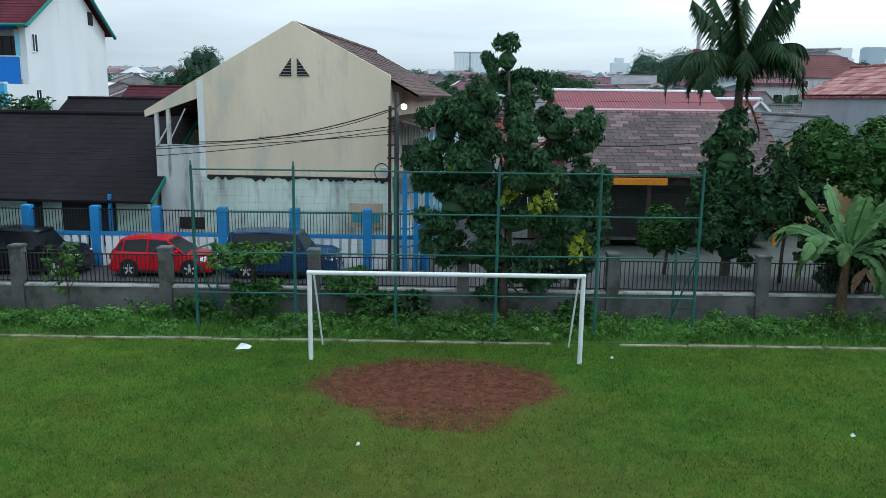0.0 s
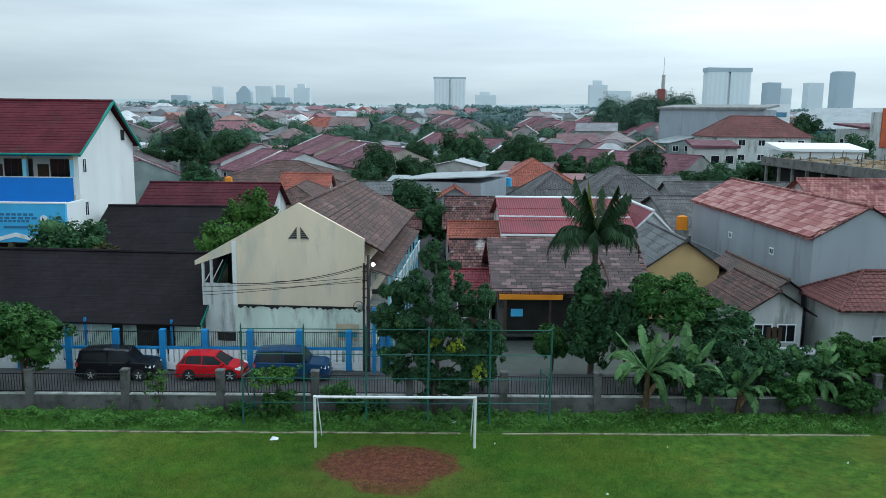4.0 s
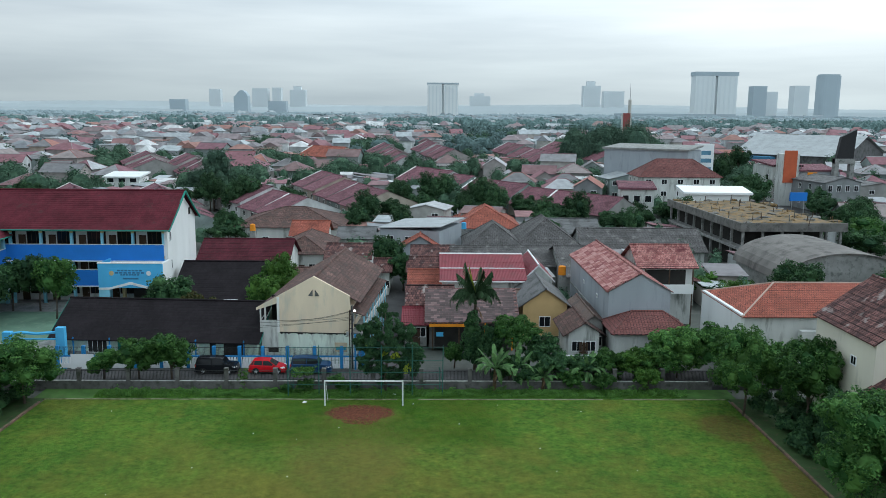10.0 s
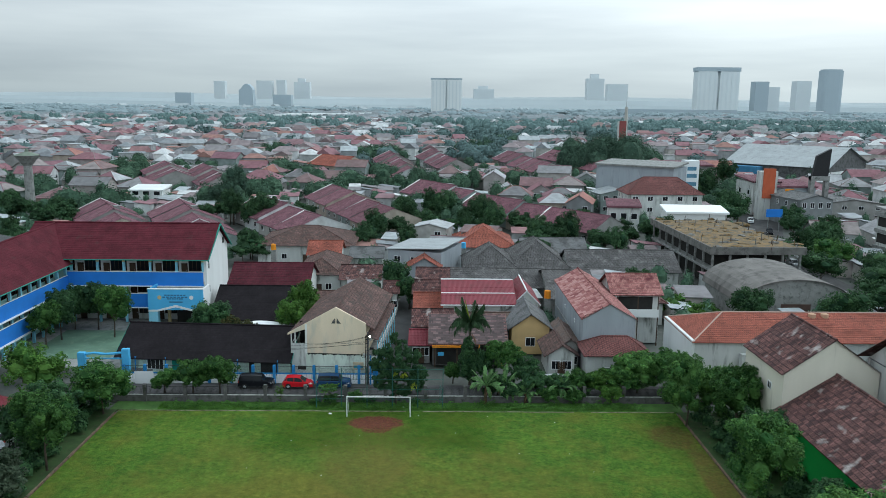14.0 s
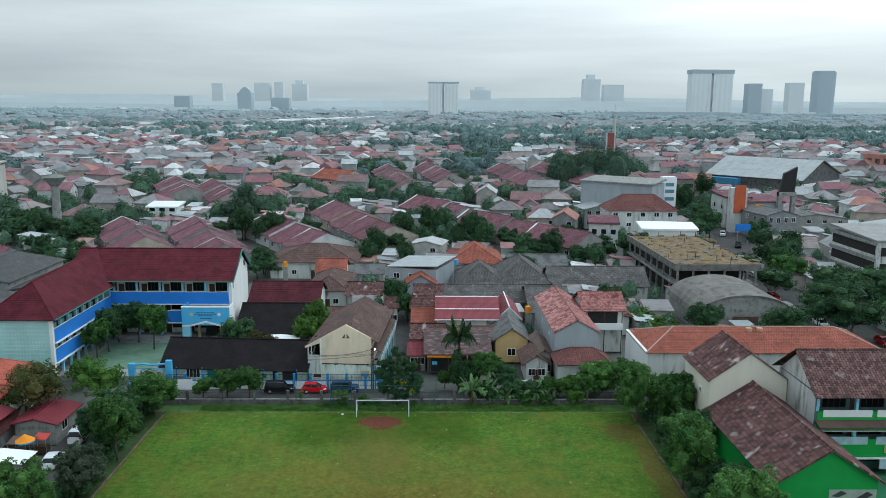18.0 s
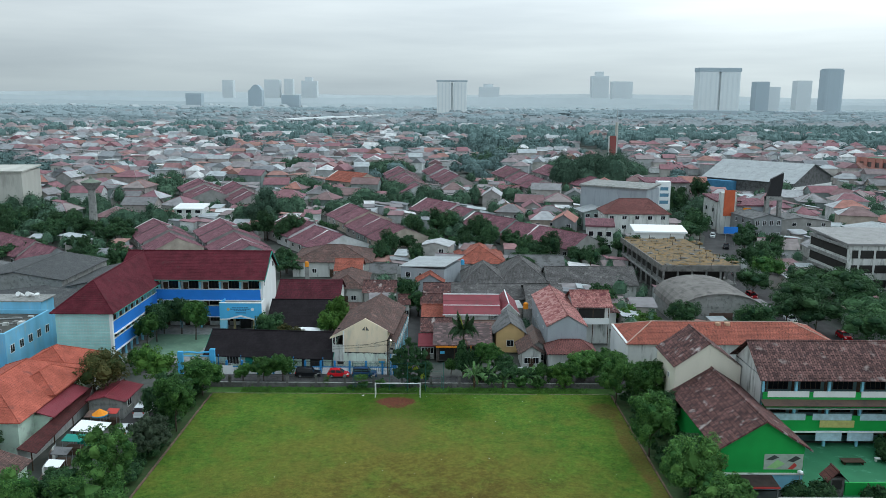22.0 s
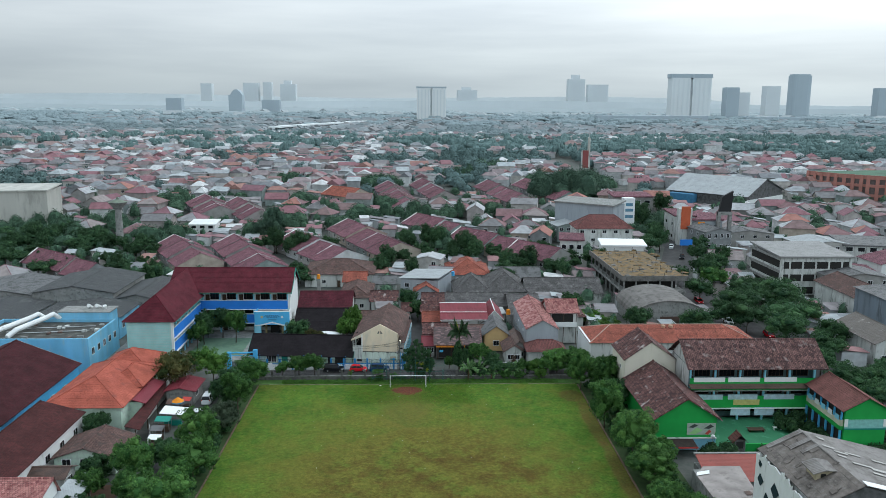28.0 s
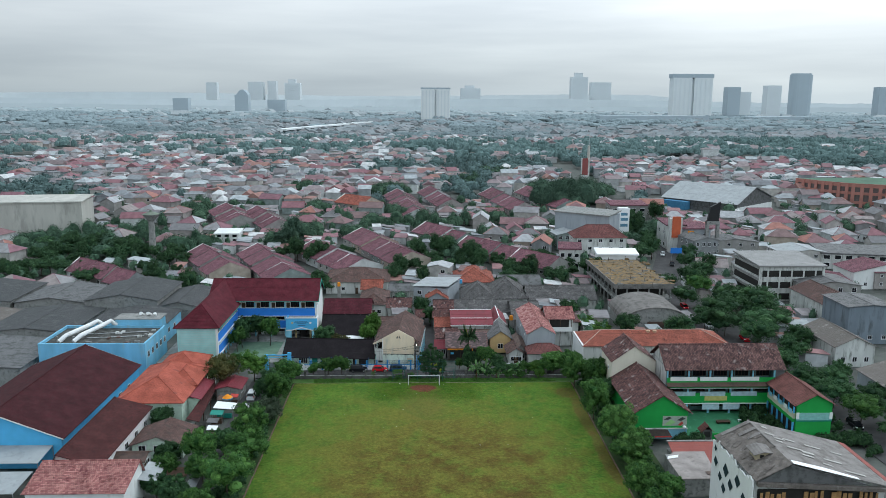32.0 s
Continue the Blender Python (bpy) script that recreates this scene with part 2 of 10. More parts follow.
def palette(name, cols, rough=0.85, island=True, grain=0.15):
    """Paint whose shade differs from house to house, out of a list of colours."""
    m = bpy.data.materials.new(name)
    m.use_nodes = True
    n, l = m.node_tree.nodes, m.node_tree.links
    b = n["Principled BSDF"]
    b.inputs["Roughness"].default_value, b.inputs["Specular IOR Level"].default_value = rough, 0.2
    g = n.new("ShaderNodeNewGeometry" if island else "ShaderNodeObjectInfo")
    ramp = n.new("ShaderNodeValToRGB")
    ramp.color_ramp.interpolation = "CONSTANT"
    e = ramp.color_ramp.elements
    e[0].color = (*cols[0], 1)
    e[1].position, e[1].color = 1 / len(cols), (*cols[1], 1)
    for i in range(2, len(cols)):
        e.new(i / len(cols)).color = (*cols[i], 1)
    l.new(g.outputs["Random Per Island" if island else "Random"], ramp.inputs["Fac"])
    tc, nz = n.new("ShaderNodeTexCoord"), n.new("ShaderNodeTexNoise")
    nz.inputs["Scale"].default_value, nz.inputs["Detail"].default_value = 0.5, 7
    l.new(tc.outputs["Object"], nz.inputs["Vector"])
    mr, hs = n.new("ShaderNodeMapRange"), n.new("ShaderNodeHueSaturation")
    mr.inputs["From Min"].default_value, mr.inputs["From Max"].default_value = 0.3, 0.7
    mr.inputs["To Min"].default_value, mr.inputs["To Max"].default_value = 1 - grain * 1.6, 1 + grain
    l.new(nz.outputs["Fac"], mr.inputs["Value"])
    l.new(mr.outputs[0], hs.inputs["Value"])
    l.new(ramp.outputs["Color"], hs.inputs["Color"])
    l.new(hs.outputs["Color"], b.inputs["Base Color"])
    return m


def glass_mat(name, col=(0.02, 0.025, 0.03), rough=0.08):
    return mat(name, col, rough=rough, var=0.1, bump=0, spec=0.3)


CREAM = mat("cream_plaster", (0.74, 0.62, 0.47), var=0.16, scale=0.45, stain=(0.56, 0.52, 0.43), stain_at=0.57, streak=True)
WHITE = mat("white_paint", (0.72, 0.73, 0.72), var=0.08, scale=0.4, stain=(0.5, 0.5, 0.47), stain_at=0.66, streak=True)
WHITE_CLEAN = mat("white_gloss", (0.82, 0.83, 0.84), rough=0.45, var=0.04, bump=0.03)
WHITE_DIRTY = mat("dirty_white_plaster", (0.55, 0.56, 0.54), var=0.2, scale=0.5, stain=(0.22, 0.23, 0.21), stain_at=0.58, streak=True)
MOSSY = mat("mossy_green_plaster", (0.60, 0.67, 0.59), var=0.2, scale=0.7, stain=(0.30, 0.32, 0.29), stain_at=0.55, streak=True)
SOOT = mat("black_mould", (0.02, 0.02, 0.02), var=0.4, scale=4)
GREYWALL = mat("grey_rendered_wall", (0.33, 0.36, 0.39), var=0.12, scale=0.4, stain=(0.25, 0.27, 0.29), stain_at=0.6, streak=True)
CONCRETE = mat("concrete", (0.26, 0.26, 0.25), var=0.25, scale=0.7, stain=(0.12, 0.13, 0.12), stain_at=0.57)
WALLBLOCK = mat("weathered_concrete_block", (0.115, 0.11, 0.108), var=0.35, scale=0.9, stain=(0.055, 0.058, 0.048), stain_at=0.55)
ASPHALT = mat("asphalt", (0.062, 0.06, 0.061), var=0.3, scale=0.4, fine=40, stain=(0.10, 0.095, 0.09), stain_at=0.62)
SKYBLUE = mat("sky_blue_paint", (0.10, 0.42, 0.72), var=0.1, scale=0.5, rough=0.7)
ROYAL = mat("royal_blue_paint", (0.03, 0.19, 0.62), var=0.1, scale=0.5, rough=0.7)
PALEBLUE = mat("pale_blue_paint", (0.25, 0.55, 0.70), var=0.12, scale=0.5, rough=0.75)
POSTBLUE = mat("blue_post_paint", (0.035, 0.22, 0.50), var=0.18, scale=1.5, rough=0.6)
AQUA = mat("aqua_paint", (0.36, 0.62, 0.60), var=0.1, scale=0.6)
GREENPAINT = mat("bright_green_paint", (0.025, 0.32, 0.06), var=0.1, scale=0.5, rough=0.7)
TEALTRIM = mat("teal_green_trim", (0.02, 0.22, 0.17), var=0.15, scale=2, rough=0.6)
YELLOW = mat("yellow_paint", (0.52, 0.42, 0.22), var=0.1, scale=0.6)
ORANGEPAINT = mat("orange_paint", (0.75, 0.27, 0.02), var=0.1, scale=1)
REDPAINT = mat("red_paint", (0.45, 0.06, 0.05), var=0.12, scale=0.8)
BROWNWOOD = mat("dark_wood", (0.07, 0.045, 0.03), var=0.3, scale=2)
PLANK = mat("bare_timber", (0.36, 0.21, 0.09), var=0.35, scale=2.0)
BLACKMETAL = mat("black_railing_paint", (0.018, 0.018, 0.02), rough=0.5, var=0.2, scale=2)
GREENMETAL = mat("dark_green_pole_paint", (0.03, 0.12, 0.10), rough=0.5, var=0.25, scale=1.5, stain=(0.07, 0.09, 0.07), stain_at=0.64)
STEEL = mat("galvanised_steel", (0.45, 0.46, 0.47), rough=0.4, var=0.15, metal=0.8)
# Near-black that stands in for the shade inside openings and recesses.
DARK = mat("interior_shade_black", (0.025, 0.024, 0.022), var=0.3, scale=1)
GLASS = glass_mat("dark_window_glass", (0.012, 0.014, 0.017), 0.15)
RUBBER = mat("tyre_rubber", (0.02, 0.02, 0.02), rough=0.9, var=0.1)
CABLE = mat("black_cable", (0.012, 0.012, 0.012), rough=0.6, var=0.1)
LAMPGLOW = bpy.data.materials.new("lit_bulb")
LAMPGLOW.use_nodes = True
LAMPGLOW.node_tree.nodes["Principled BSDF"].inputs["Emission Color"].default_value = (1.0, 0.93, 0.7, 1)
LAMPGLOW.node_tree.nodes["Principled BSDF"].inputs["Emission Strength"].default_value = 14.0

T_HALL = tiles("dark_hall_tiles", (0.062, 0.014, 0.018), (0.046, 0.011, 0.014), w=0.3, h=0.36, stain=(0.055, 0.02, 0.021), stain_at=0.64)
T_MAROON = tiles("maroon_roof_tiles", (0.094, 0.018, 0.028), (0.068, 0.013, 0.021), w=0.3, h=0.36, stain=(0.078, 0.026, 0.028), stain_at=0.64)
T_PLUM = tiles("plum_roof_tiles", (0.205, 0.092, 0.114), (0.165, 0.074, 0.093), w=0.3, h=0.36, stain=(0.20, 0.12, 0.12), stain_at=0.62, rnd=0.12)
T_BLACK = tiles("charcoal_roof_tiles", (0.017, 0.013, 0.016), (0.012, 0.009, 0.011), gap=(0.01, 0.01, 0.01), w=0.33, h=0.36, rough=0.75)
T_BROWN = tiles("weathered_brown_tiles", (0.185, 0.110, 0.094), (0.095, 0.060, 0.055), w=0.30, h=0.34, stain=(0.075, 0.056, 0.051), stain_at=0.55, bumps=0.8)
T_PATCHY = tiles("patchy_pink_brown_tiles", (0.27, 0.15, 0.14), (0.09, 0.062, 0.06), w=0.30, h=0.30, bias=-0.35, stain=(0.08, 0.06, 0.055), stain_at=0.62)
T_PINK = tiles("faded_pink_tiles", (0.42, 0.20, 0.18), (0.20, 0.06, 0.06), w=0.34, h=0.36, bias=-0.15, stain=(0.12, 0.035, 0.04), stain_at=0.6)
T_BRICK = tiles("dull_brick_red_tiles", (0.20, 0.082, 0.075), (0.155, 0.064, 0.06), w=0.28, h=0.32, stain=(0.12, 0.06, 0.055), stain_at=0.6)
T_WING = tiles("plain_red_brown_tiles", (0.20, 0.085, 0.074), (0.155, 0.068, 0.06), w=0.34, h=0.4, bumps=0.7)
# Grey that holds the shade of a recess in its colour.
HOLE_GREY = mat("dark_grey_recess_shade", (0.05, 0.06, 0.055), var=0.3)
T_OLD = tiles("blotched_old_tiles", (0.195, 0.095, 0.086), (0.066, 0.038, 0.038), w=0.34, h=0.44, stain=(0.42, 0.38, 0.36), stain_at=0.645, bumps=0.9, stain_scale=0.75, gapsize=0.05)
T_ORANGE = tiles("orange_clay_tiles", (0.37, 0.118, 0.080), (0.27, 0.086, 0.064), w=0.26, h=0.32, stain=(0.24, 0.07, 0.05), stain_at=0.6)
T_GREY = tiles("grey_cement_tiles", (0.130, 0.125, 0.124), (0.098, 0.095, 0.094), w=0.28, h=0.34, stain=(0.19, 0.18, 0.175), stain_at=0.63)
S_RED = sheet("red_metal_sheet", (0.19, 0.028, 0.040), stain=(0.12, 0.03, 0.033))
S_ORANGE = sheet("faded_red_sheet", (0.27, 0.066, 0.052), stain=(0.19, 0.06, 0.05))
S_FLAT = mat("pinkish_grey_flat_roof", (0.30, 0.265, 0.25), var=0.3, scale=0.5, stain=(0.20, 0.175, 0.165), stain_at=0.6)
S_SHOP = sheet("grey_shop_roof_sheet", (0.25, 0.245, 0.24), stain=(0.17, 0.165, 0.16))
S_GREY = sheet("grey_asbestos_sheet", (0.125, 0.125, 0.128), stain=(0.055, 0.057, 0.055), stain_at=0.53)
S_LIGHT = sheet("pale_metal_sheet", (0.34, 0.36, 0.37), stain=(0.27, 0.28, 0.28))
S_RUST = sheet("dark_rusty_sheet", (0.12, 0.075, 0.06), stain=(0.07, 0.05, 0.045), stain_at=0.55)
S_BROKEN = sheet("broken_weathered_sheet", (0.125, 0.108, 0.095), stain=(0.34, 0.31, 0.29), stain_at=0.64)
S_DARK = sheet("stained_dark_sheet", (0.045, 0.047, 0.049), stain=(0.10, 0.10, 0.098), stain_at=0.6)
T_SALMON = tiles("salmon_clay_tiles", (0.42, 0.112, 0.076), (0.35, 0.092, 0.064), w=0.26, h=0.32, gapsize=0.018, gap=(0.18, 0.05, 0.035), stain=(0.22, 0.07, 0.055), stain_at=0.62)
T_DKBROWN = tiles("dark_brown_tiles", (0.088, 0.026, 0.025), (0.060, 0.019, 0.019), w=0.28, h=0.34, stain=(0.045, 0.018, 0.017), stain_at=0.6)
BLUEGREY = mat("blue_grey_render", (0.17, 0.205, 0.24), var=0.2, scale=0.3, stain=(0.10, 0.115, 0.13), stain_at=0.58, streak=True)
# Town palettes lightened for haze; the far ones fade further, ring by ring.
R_ANY = palette("roofs_of_many_shades", [(0.253, 0.127, 0.144), (0.218, 0.149, 0.147), (0.356, 0.172, 0.144), (0.276, 0.27, 0.276), (0.241, 0.127, 0.149), (0.414, 0.42, 0.431), (0.23, 0.138, 0.144), (0.207, 0.202, 0.207), (0.287, 0.247, 0.241)], island=False)
W_ANY = palette("walls_of_many_shades", [(0.437, 0.425, 0.402), (0.287, 0.282, 0.27), (0.414, 0.356, 0.299), (0.23, 0.241, 0.247), (0.322, 0.299, 0.287), (0.575, 0.586, 0.586), (0.253, 0.299, 0.287)], island=False)
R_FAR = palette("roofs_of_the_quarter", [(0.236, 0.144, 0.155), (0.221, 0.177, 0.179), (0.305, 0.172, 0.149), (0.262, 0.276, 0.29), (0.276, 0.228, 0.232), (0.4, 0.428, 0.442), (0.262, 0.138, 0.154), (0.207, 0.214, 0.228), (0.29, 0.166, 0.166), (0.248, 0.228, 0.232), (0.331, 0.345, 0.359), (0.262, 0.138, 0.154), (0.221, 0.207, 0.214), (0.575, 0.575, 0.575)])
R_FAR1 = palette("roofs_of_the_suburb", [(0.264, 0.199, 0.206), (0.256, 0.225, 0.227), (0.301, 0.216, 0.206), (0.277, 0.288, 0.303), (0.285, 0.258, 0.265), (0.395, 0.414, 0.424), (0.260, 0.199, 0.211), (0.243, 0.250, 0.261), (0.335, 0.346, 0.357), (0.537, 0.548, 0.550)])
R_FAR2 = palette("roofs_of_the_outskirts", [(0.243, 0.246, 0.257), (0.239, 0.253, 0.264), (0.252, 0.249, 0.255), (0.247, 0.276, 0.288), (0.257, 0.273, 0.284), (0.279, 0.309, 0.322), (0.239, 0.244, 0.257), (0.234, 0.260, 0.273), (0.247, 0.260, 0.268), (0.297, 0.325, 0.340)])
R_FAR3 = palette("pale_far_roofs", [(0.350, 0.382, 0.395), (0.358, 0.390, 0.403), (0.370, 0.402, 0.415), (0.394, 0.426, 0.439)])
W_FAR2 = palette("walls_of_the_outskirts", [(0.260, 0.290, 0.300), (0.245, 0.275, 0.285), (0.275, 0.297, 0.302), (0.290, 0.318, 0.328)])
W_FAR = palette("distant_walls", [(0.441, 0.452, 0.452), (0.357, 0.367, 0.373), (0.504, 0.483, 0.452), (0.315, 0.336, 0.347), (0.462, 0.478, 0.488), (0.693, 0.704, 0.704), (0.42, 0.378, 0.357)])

L_DARK = leaf("dark_green_leaves", (0.016, 0.046, 0.022), (0.064, 0.130, 0.050))
L_MANGO = leaf("deep_green_mango_leaves", (0.018, 0.054, 0.027), (0.088, 0.175, 0.072))
L_MID = leaf("green_leaves", (0.017, 0.060, 0.017), (0.092, 0.188, 0.046))
L_FRESH = leaf("fresh_green_leaves", (0.038, 0.10, 0.020), (0.11, 0.21, 0.042))
L_YELLOW = leaf("yellow_green_leaves", (0.16, 0.20, 0.02), (0.30, 0.36, 0.04))
L_RED = leaf("reddish_leaves", (0.022, 0.045, 0.014), (0.115, 0.098, 0.036))
L_BANANA = leaf("banana_leaf", (0.055, 0.125, 0.042), (0.16, 0.275, 0.105), rough=0.5, trans=0.3)
L_PALM = leaf("palm_frond", (0.018, 0.04, 0.018), (0.05, 0.09, 0.04))
# Garden foliage lightened so that its colour carries some haze.
L_TOWN = leaf("foliage_of_town_gardens", (0.0432, 0.0888, 0.0576), (0.118, 0.198, 0.126), rough=0.85, rnd=0.3, trans=0.05)
L_ROUND = leaf("bright_round_tree_leaves", (0.022, 0.072, 0.020), (0.115, 0.225, 0.055))
L_DUSTY = leaf("dusty_grey_green_leaves", (0.035, 0.062, 0.036), (0.105, 0.135, 0.085))
L_VERGE = leaf("lush_verge_leaves", (0.045, 0.125, 0.026), (0.15, 0.29, 0.062))
L_GROVE = leaf("dark_grove_leaves", (0.036, 0.070, 0.050), (0.085, 0.140, 0.095), rough=0.85, rnd=0.2)
L_TREE = leaf("foliage_of_street_trees", (0.022, 0.055, 0.028), (0.075, 0.140, 0.062), rough=0.8, rnd=0.3)
# Far foliage paled and blued by distance: the haze sits in the leaf colour.
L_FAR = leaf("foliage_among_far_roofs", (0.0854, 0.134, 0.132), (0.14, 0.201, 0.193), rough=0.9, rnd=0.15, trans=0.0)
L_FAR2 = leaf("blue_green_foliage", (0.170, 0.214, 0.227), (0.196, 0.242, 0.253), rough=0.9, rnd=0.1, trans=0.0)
L_FAR3 = leaf("haze_paled_foliage", (0.224, 0.277, 0.294), (0.248, 0.301, 0.318), rough=0.9, rnd=0.05, trans=0.0)
L_FAR4 = leaf("haze_faded_foliage", (0.30, 0.35, 0.365), (0.34, 0.39, 0.405), rough=0.9, rnd=0.05, trans=0.0)
BARK = mat("grey_brown_bark", (0.09, 0.07, 0.055), var=0.35, scale=3, bump=0.6, fine=30)
DEADLEAF = mat("dry_brown_leaf", (0.20, 0.12, 0.07), var=0.3, scale=3)

# ---- builders ----
rng = np.random.default_rng(7)


class Shape:
    """Collects faces for one mesh."""
    def __init__(s):
        s.v, s.f = [], []

    def add(s, verts, faces):
        k = len(s.v)
        s.v.extend(tuple(p) for p in verts)
        s.f.extend(tuple(k + i for i in q) for q in faces)
        return s

    def box(s, x0, y0, z0, x1, y1, z1):
        return s.add([(x0, y0, z0), (x1, y0, z0), (x1, y1, z0), (x0, y1, z0), (x0, y0, z1), (x1, y0, z1), (x1, y1, z1), (x0, y1, z1)],
                     [(0, 3, 2, 1), (4, 5, 6, 7), (0, 1, 5, 4), (1, 2, 6, 5), (2, 3, 7, 6), (3, 0, 4, 7)])

    def bevbox(s, x0, y0, z0, x1, y1, z1, b=0.02):
        """A box with a chamfered top."""
        v = []
        for z, i in ((z0, 0), (z1 - b, 0), (z1, b)):
            v += [(x0 + i, y0 + i, z), (x1 - i, y0 + i, z), (x1 - i, y1 - i, z), (x0 + i, y1 - i, z)]
        f = [(0, 3, 2, 1), (8, 9, 10, 11)]
        for r in (0, 4):
            f += [(r + a, r + (a + 1) % 4, r + 4 + (a + 1) % 4, r + 4 + a) for a in range(4)]
        return s.add(v, f)

    def slab(s, pts, thick):
        """A plate below the given polygon, thick metres down."""
        n = len(pts)
        low = [(p[0], p[1], p[2] - thick) for p in pts]
        return s.add(list(pts) + low, [tuple(range(n)), tuple(range(2 * n - 1, n - 1, -1))] + [(i, i + n, (i + 1) % n + n, (i + 1) % n) for i in range(n)])

    def wallpoly(s, pts, thick):
        """A wall whose outline lies in the xz plane at the given y, thick metres towards +y."""
        n = len(pts)
        back = [(p[0], p[1] + thick, p[2]) for p in pts]
        return s.add(list(pts) + back, [tuple(range(n)), tuple(range(2 * n - 1, n - 1, -1))] + [((i + 1) % n, i, i + n, (i + 1) % n + n) for i in range(n)])

    def rod(s, a, b, r, r2=None, n=6):
        a, b = Vector(a), Vector(b)
        d = (b - a).normalized()
        u = d.orthogonal().normalized()
        w = d.cross(u)
        r2 = r if r2 is None else r2
        v = [c + (u * math.cos(6.28319 * i / n) + w * math.sin(6.28319 * i / n)) * q for c, q in ((a, r), (b, r2)) for i in range(n)]
        return s.add(v, [(i, (i + 1) % n, n + (i + 1) % n, n + i) for i in range(n)] + [tuple(range(n - 1, -1, -1)), tuple(range(n, 2 * n))])

    def path(s, pts, r, n=6, r2=None):
        """One bent tube through the points."""
        pts = [Vector(p) for p in pts]
        m, v, u = len(pts), [], None
        for i, p in enumerate(pts):
            d = (pts[min(i + 1, m - 1)] - pts[max(i - 1, 0)]).normalized()
            u = d.orthogonal() if u is None else u - d * u.dot(d)
            u = u.normalized()
            w, q = d.cross(u), r if r2 is None else r + (r2 - r) * i / (m - 1)
            v += [p + (u * math.cos(6.28319 * j / n) + w * math.sin(6.28319 * j / n)) * q for j in range(n)]
        f = [(i * n + j, i * n + (j + 1) % n, (i + 1) * n + (j + 1) % n, (i + 1) * n + j) for i in range(m - 1) for j in range(n)]
        return s.add(v, f + [tuple(range(n - 1, -1, -1)), tuple(range((m - 1) * n, m * n))])

    def mesh(s, name, smooth=False):
        me = bpy.data.meshes.new(name)
        me.from_pydata(s.v, [], s.f)
        if smooth:
            me.shade_smooth()
        return me


def lift(y):
    """Height of the ground: level by the pitch, then rising gently towards the town."""
    return float(np.interp(y, [105, 190, 300, 400, 730, 1000, 1200, 1500, 5000], [0, 3.6, 8.5, 11.5, 15, 13, 13, 19, 24]))


def thing(name, label, category, group="", at=(0, 0, 0), turn=0.0, kind=""):
    ob = new(name)
    ob.matrix_basis = pose(at[0], at[1], at[2] + lift(at[1]), 0, 0, turn)
    ob.empty_display_size = 0.3
    return tagged(ob, label, category, group, kind)


def part(name, shape, material, parent=None, label="", smooth=False):
    me = shape.mesh(name, smooth) if isinstance(shape, Shape) else shape
    if not me.materials:
        me.materials.append(material)
    ob = new(name, me)
    ob.parent = parent
    return tagged(ob, label) if label else ob


def solid(name, shape, material, label, category, kind="", group="", at=None, turn=0.0):
    """A thing that is one mesh."""
    ob = part(name, shape, material)
    if at:
        ob.matrix_basis = pose(*at, 0, 0, turn)
    return tagged(ob, label, category, group, kind)


def quads_mesh(name, verts, nper=4):
    """Mesh of separate n-gons out of an (m, nper, 3) array."""
    m = len(verts)
    me = bpy.data.meshes.new(name)
    me.vertices.add(m * nper)
    me.vertices.foreach_set("co", np.asarray(verts, dtype=np.float32).ravel())
    me.loops.add(m * nper)
    me.loops.foreach_set("vertex_index", np.arange(m * nper, dtype=np.int32))
    me.polygons.add(m)
    me.polygons.foreach_set("loop_start", np.arange(0, m * nper, nper, dtype=np.int32))
    me.update()
    me.validate()
    return me


# ---- houses ----
def window(parent, x, y, z, w, h, face="-y", frame_mat=None, pane_mat=None, bars=1):
    """A window on a wall: frame with its pane as a sub-part. face names the side that it looks to."""
    f, g = Shape(), Shape()
    b, d = 0.07, 0.06
    for q in ((-w / 2, -d, 0, w / 2, 0, b), (-w / 2, -d, h - b, w / 2, 0, h), (-w / 2, -d, b, -w / 2 + b, 0, h - b), (w / 2 - b, -d, b, w / 2, 0, h - b)):
        f.box(*q)
    for i in range(bars):
        c = -w / 2 + w * (i + 1) / (bars + 1)
        f.box(c - 0.025, -d + 0.01, b, c + 0.025, -0.002, h - b)
    g.box(-w / 2 + b, -0.025, b, w / 2 - b, 0.0, h - b)
    ob = part("window", f, frame_mat or WHITE_CLEAN, parent)
    ob.matrix_basis = pose(x, y, z, 0, 0, {"-y": 0, "+x": 90, "+y": 180, "-x": -90}[face])
    part("pane", g, pane_mat or GLASS, ob)
    return ob


def door(parent, x, y, z, w, h, face="-y", material=None):
    s = Shape().box(-w / 2, -0.06, 0, w / 2, 0, h).box(-w / 2 - 0.07, -0.03, 0, -w / 2, 0, h + 0.07).box(w / 2, -0.03, 0, w / 2 + 0.07, 0, h + 0.07).box(-w / 2, -0.03, h, w / 2, 0, h + 0.07)
    ob = part("door", s, material or BROWNWOOD, parent)
    ob.matrix_basis = pose(x, y, z, 0, 0, {"-y": 0, "+x": 90, "+y": 180, "-x": -90}[face])
    part("handle", Shape().box(w / 2 - 0.16, -0.11, 1.0, w / 2 - 0.05, -0.06, 1.05), STEEL, ob)
    return ob


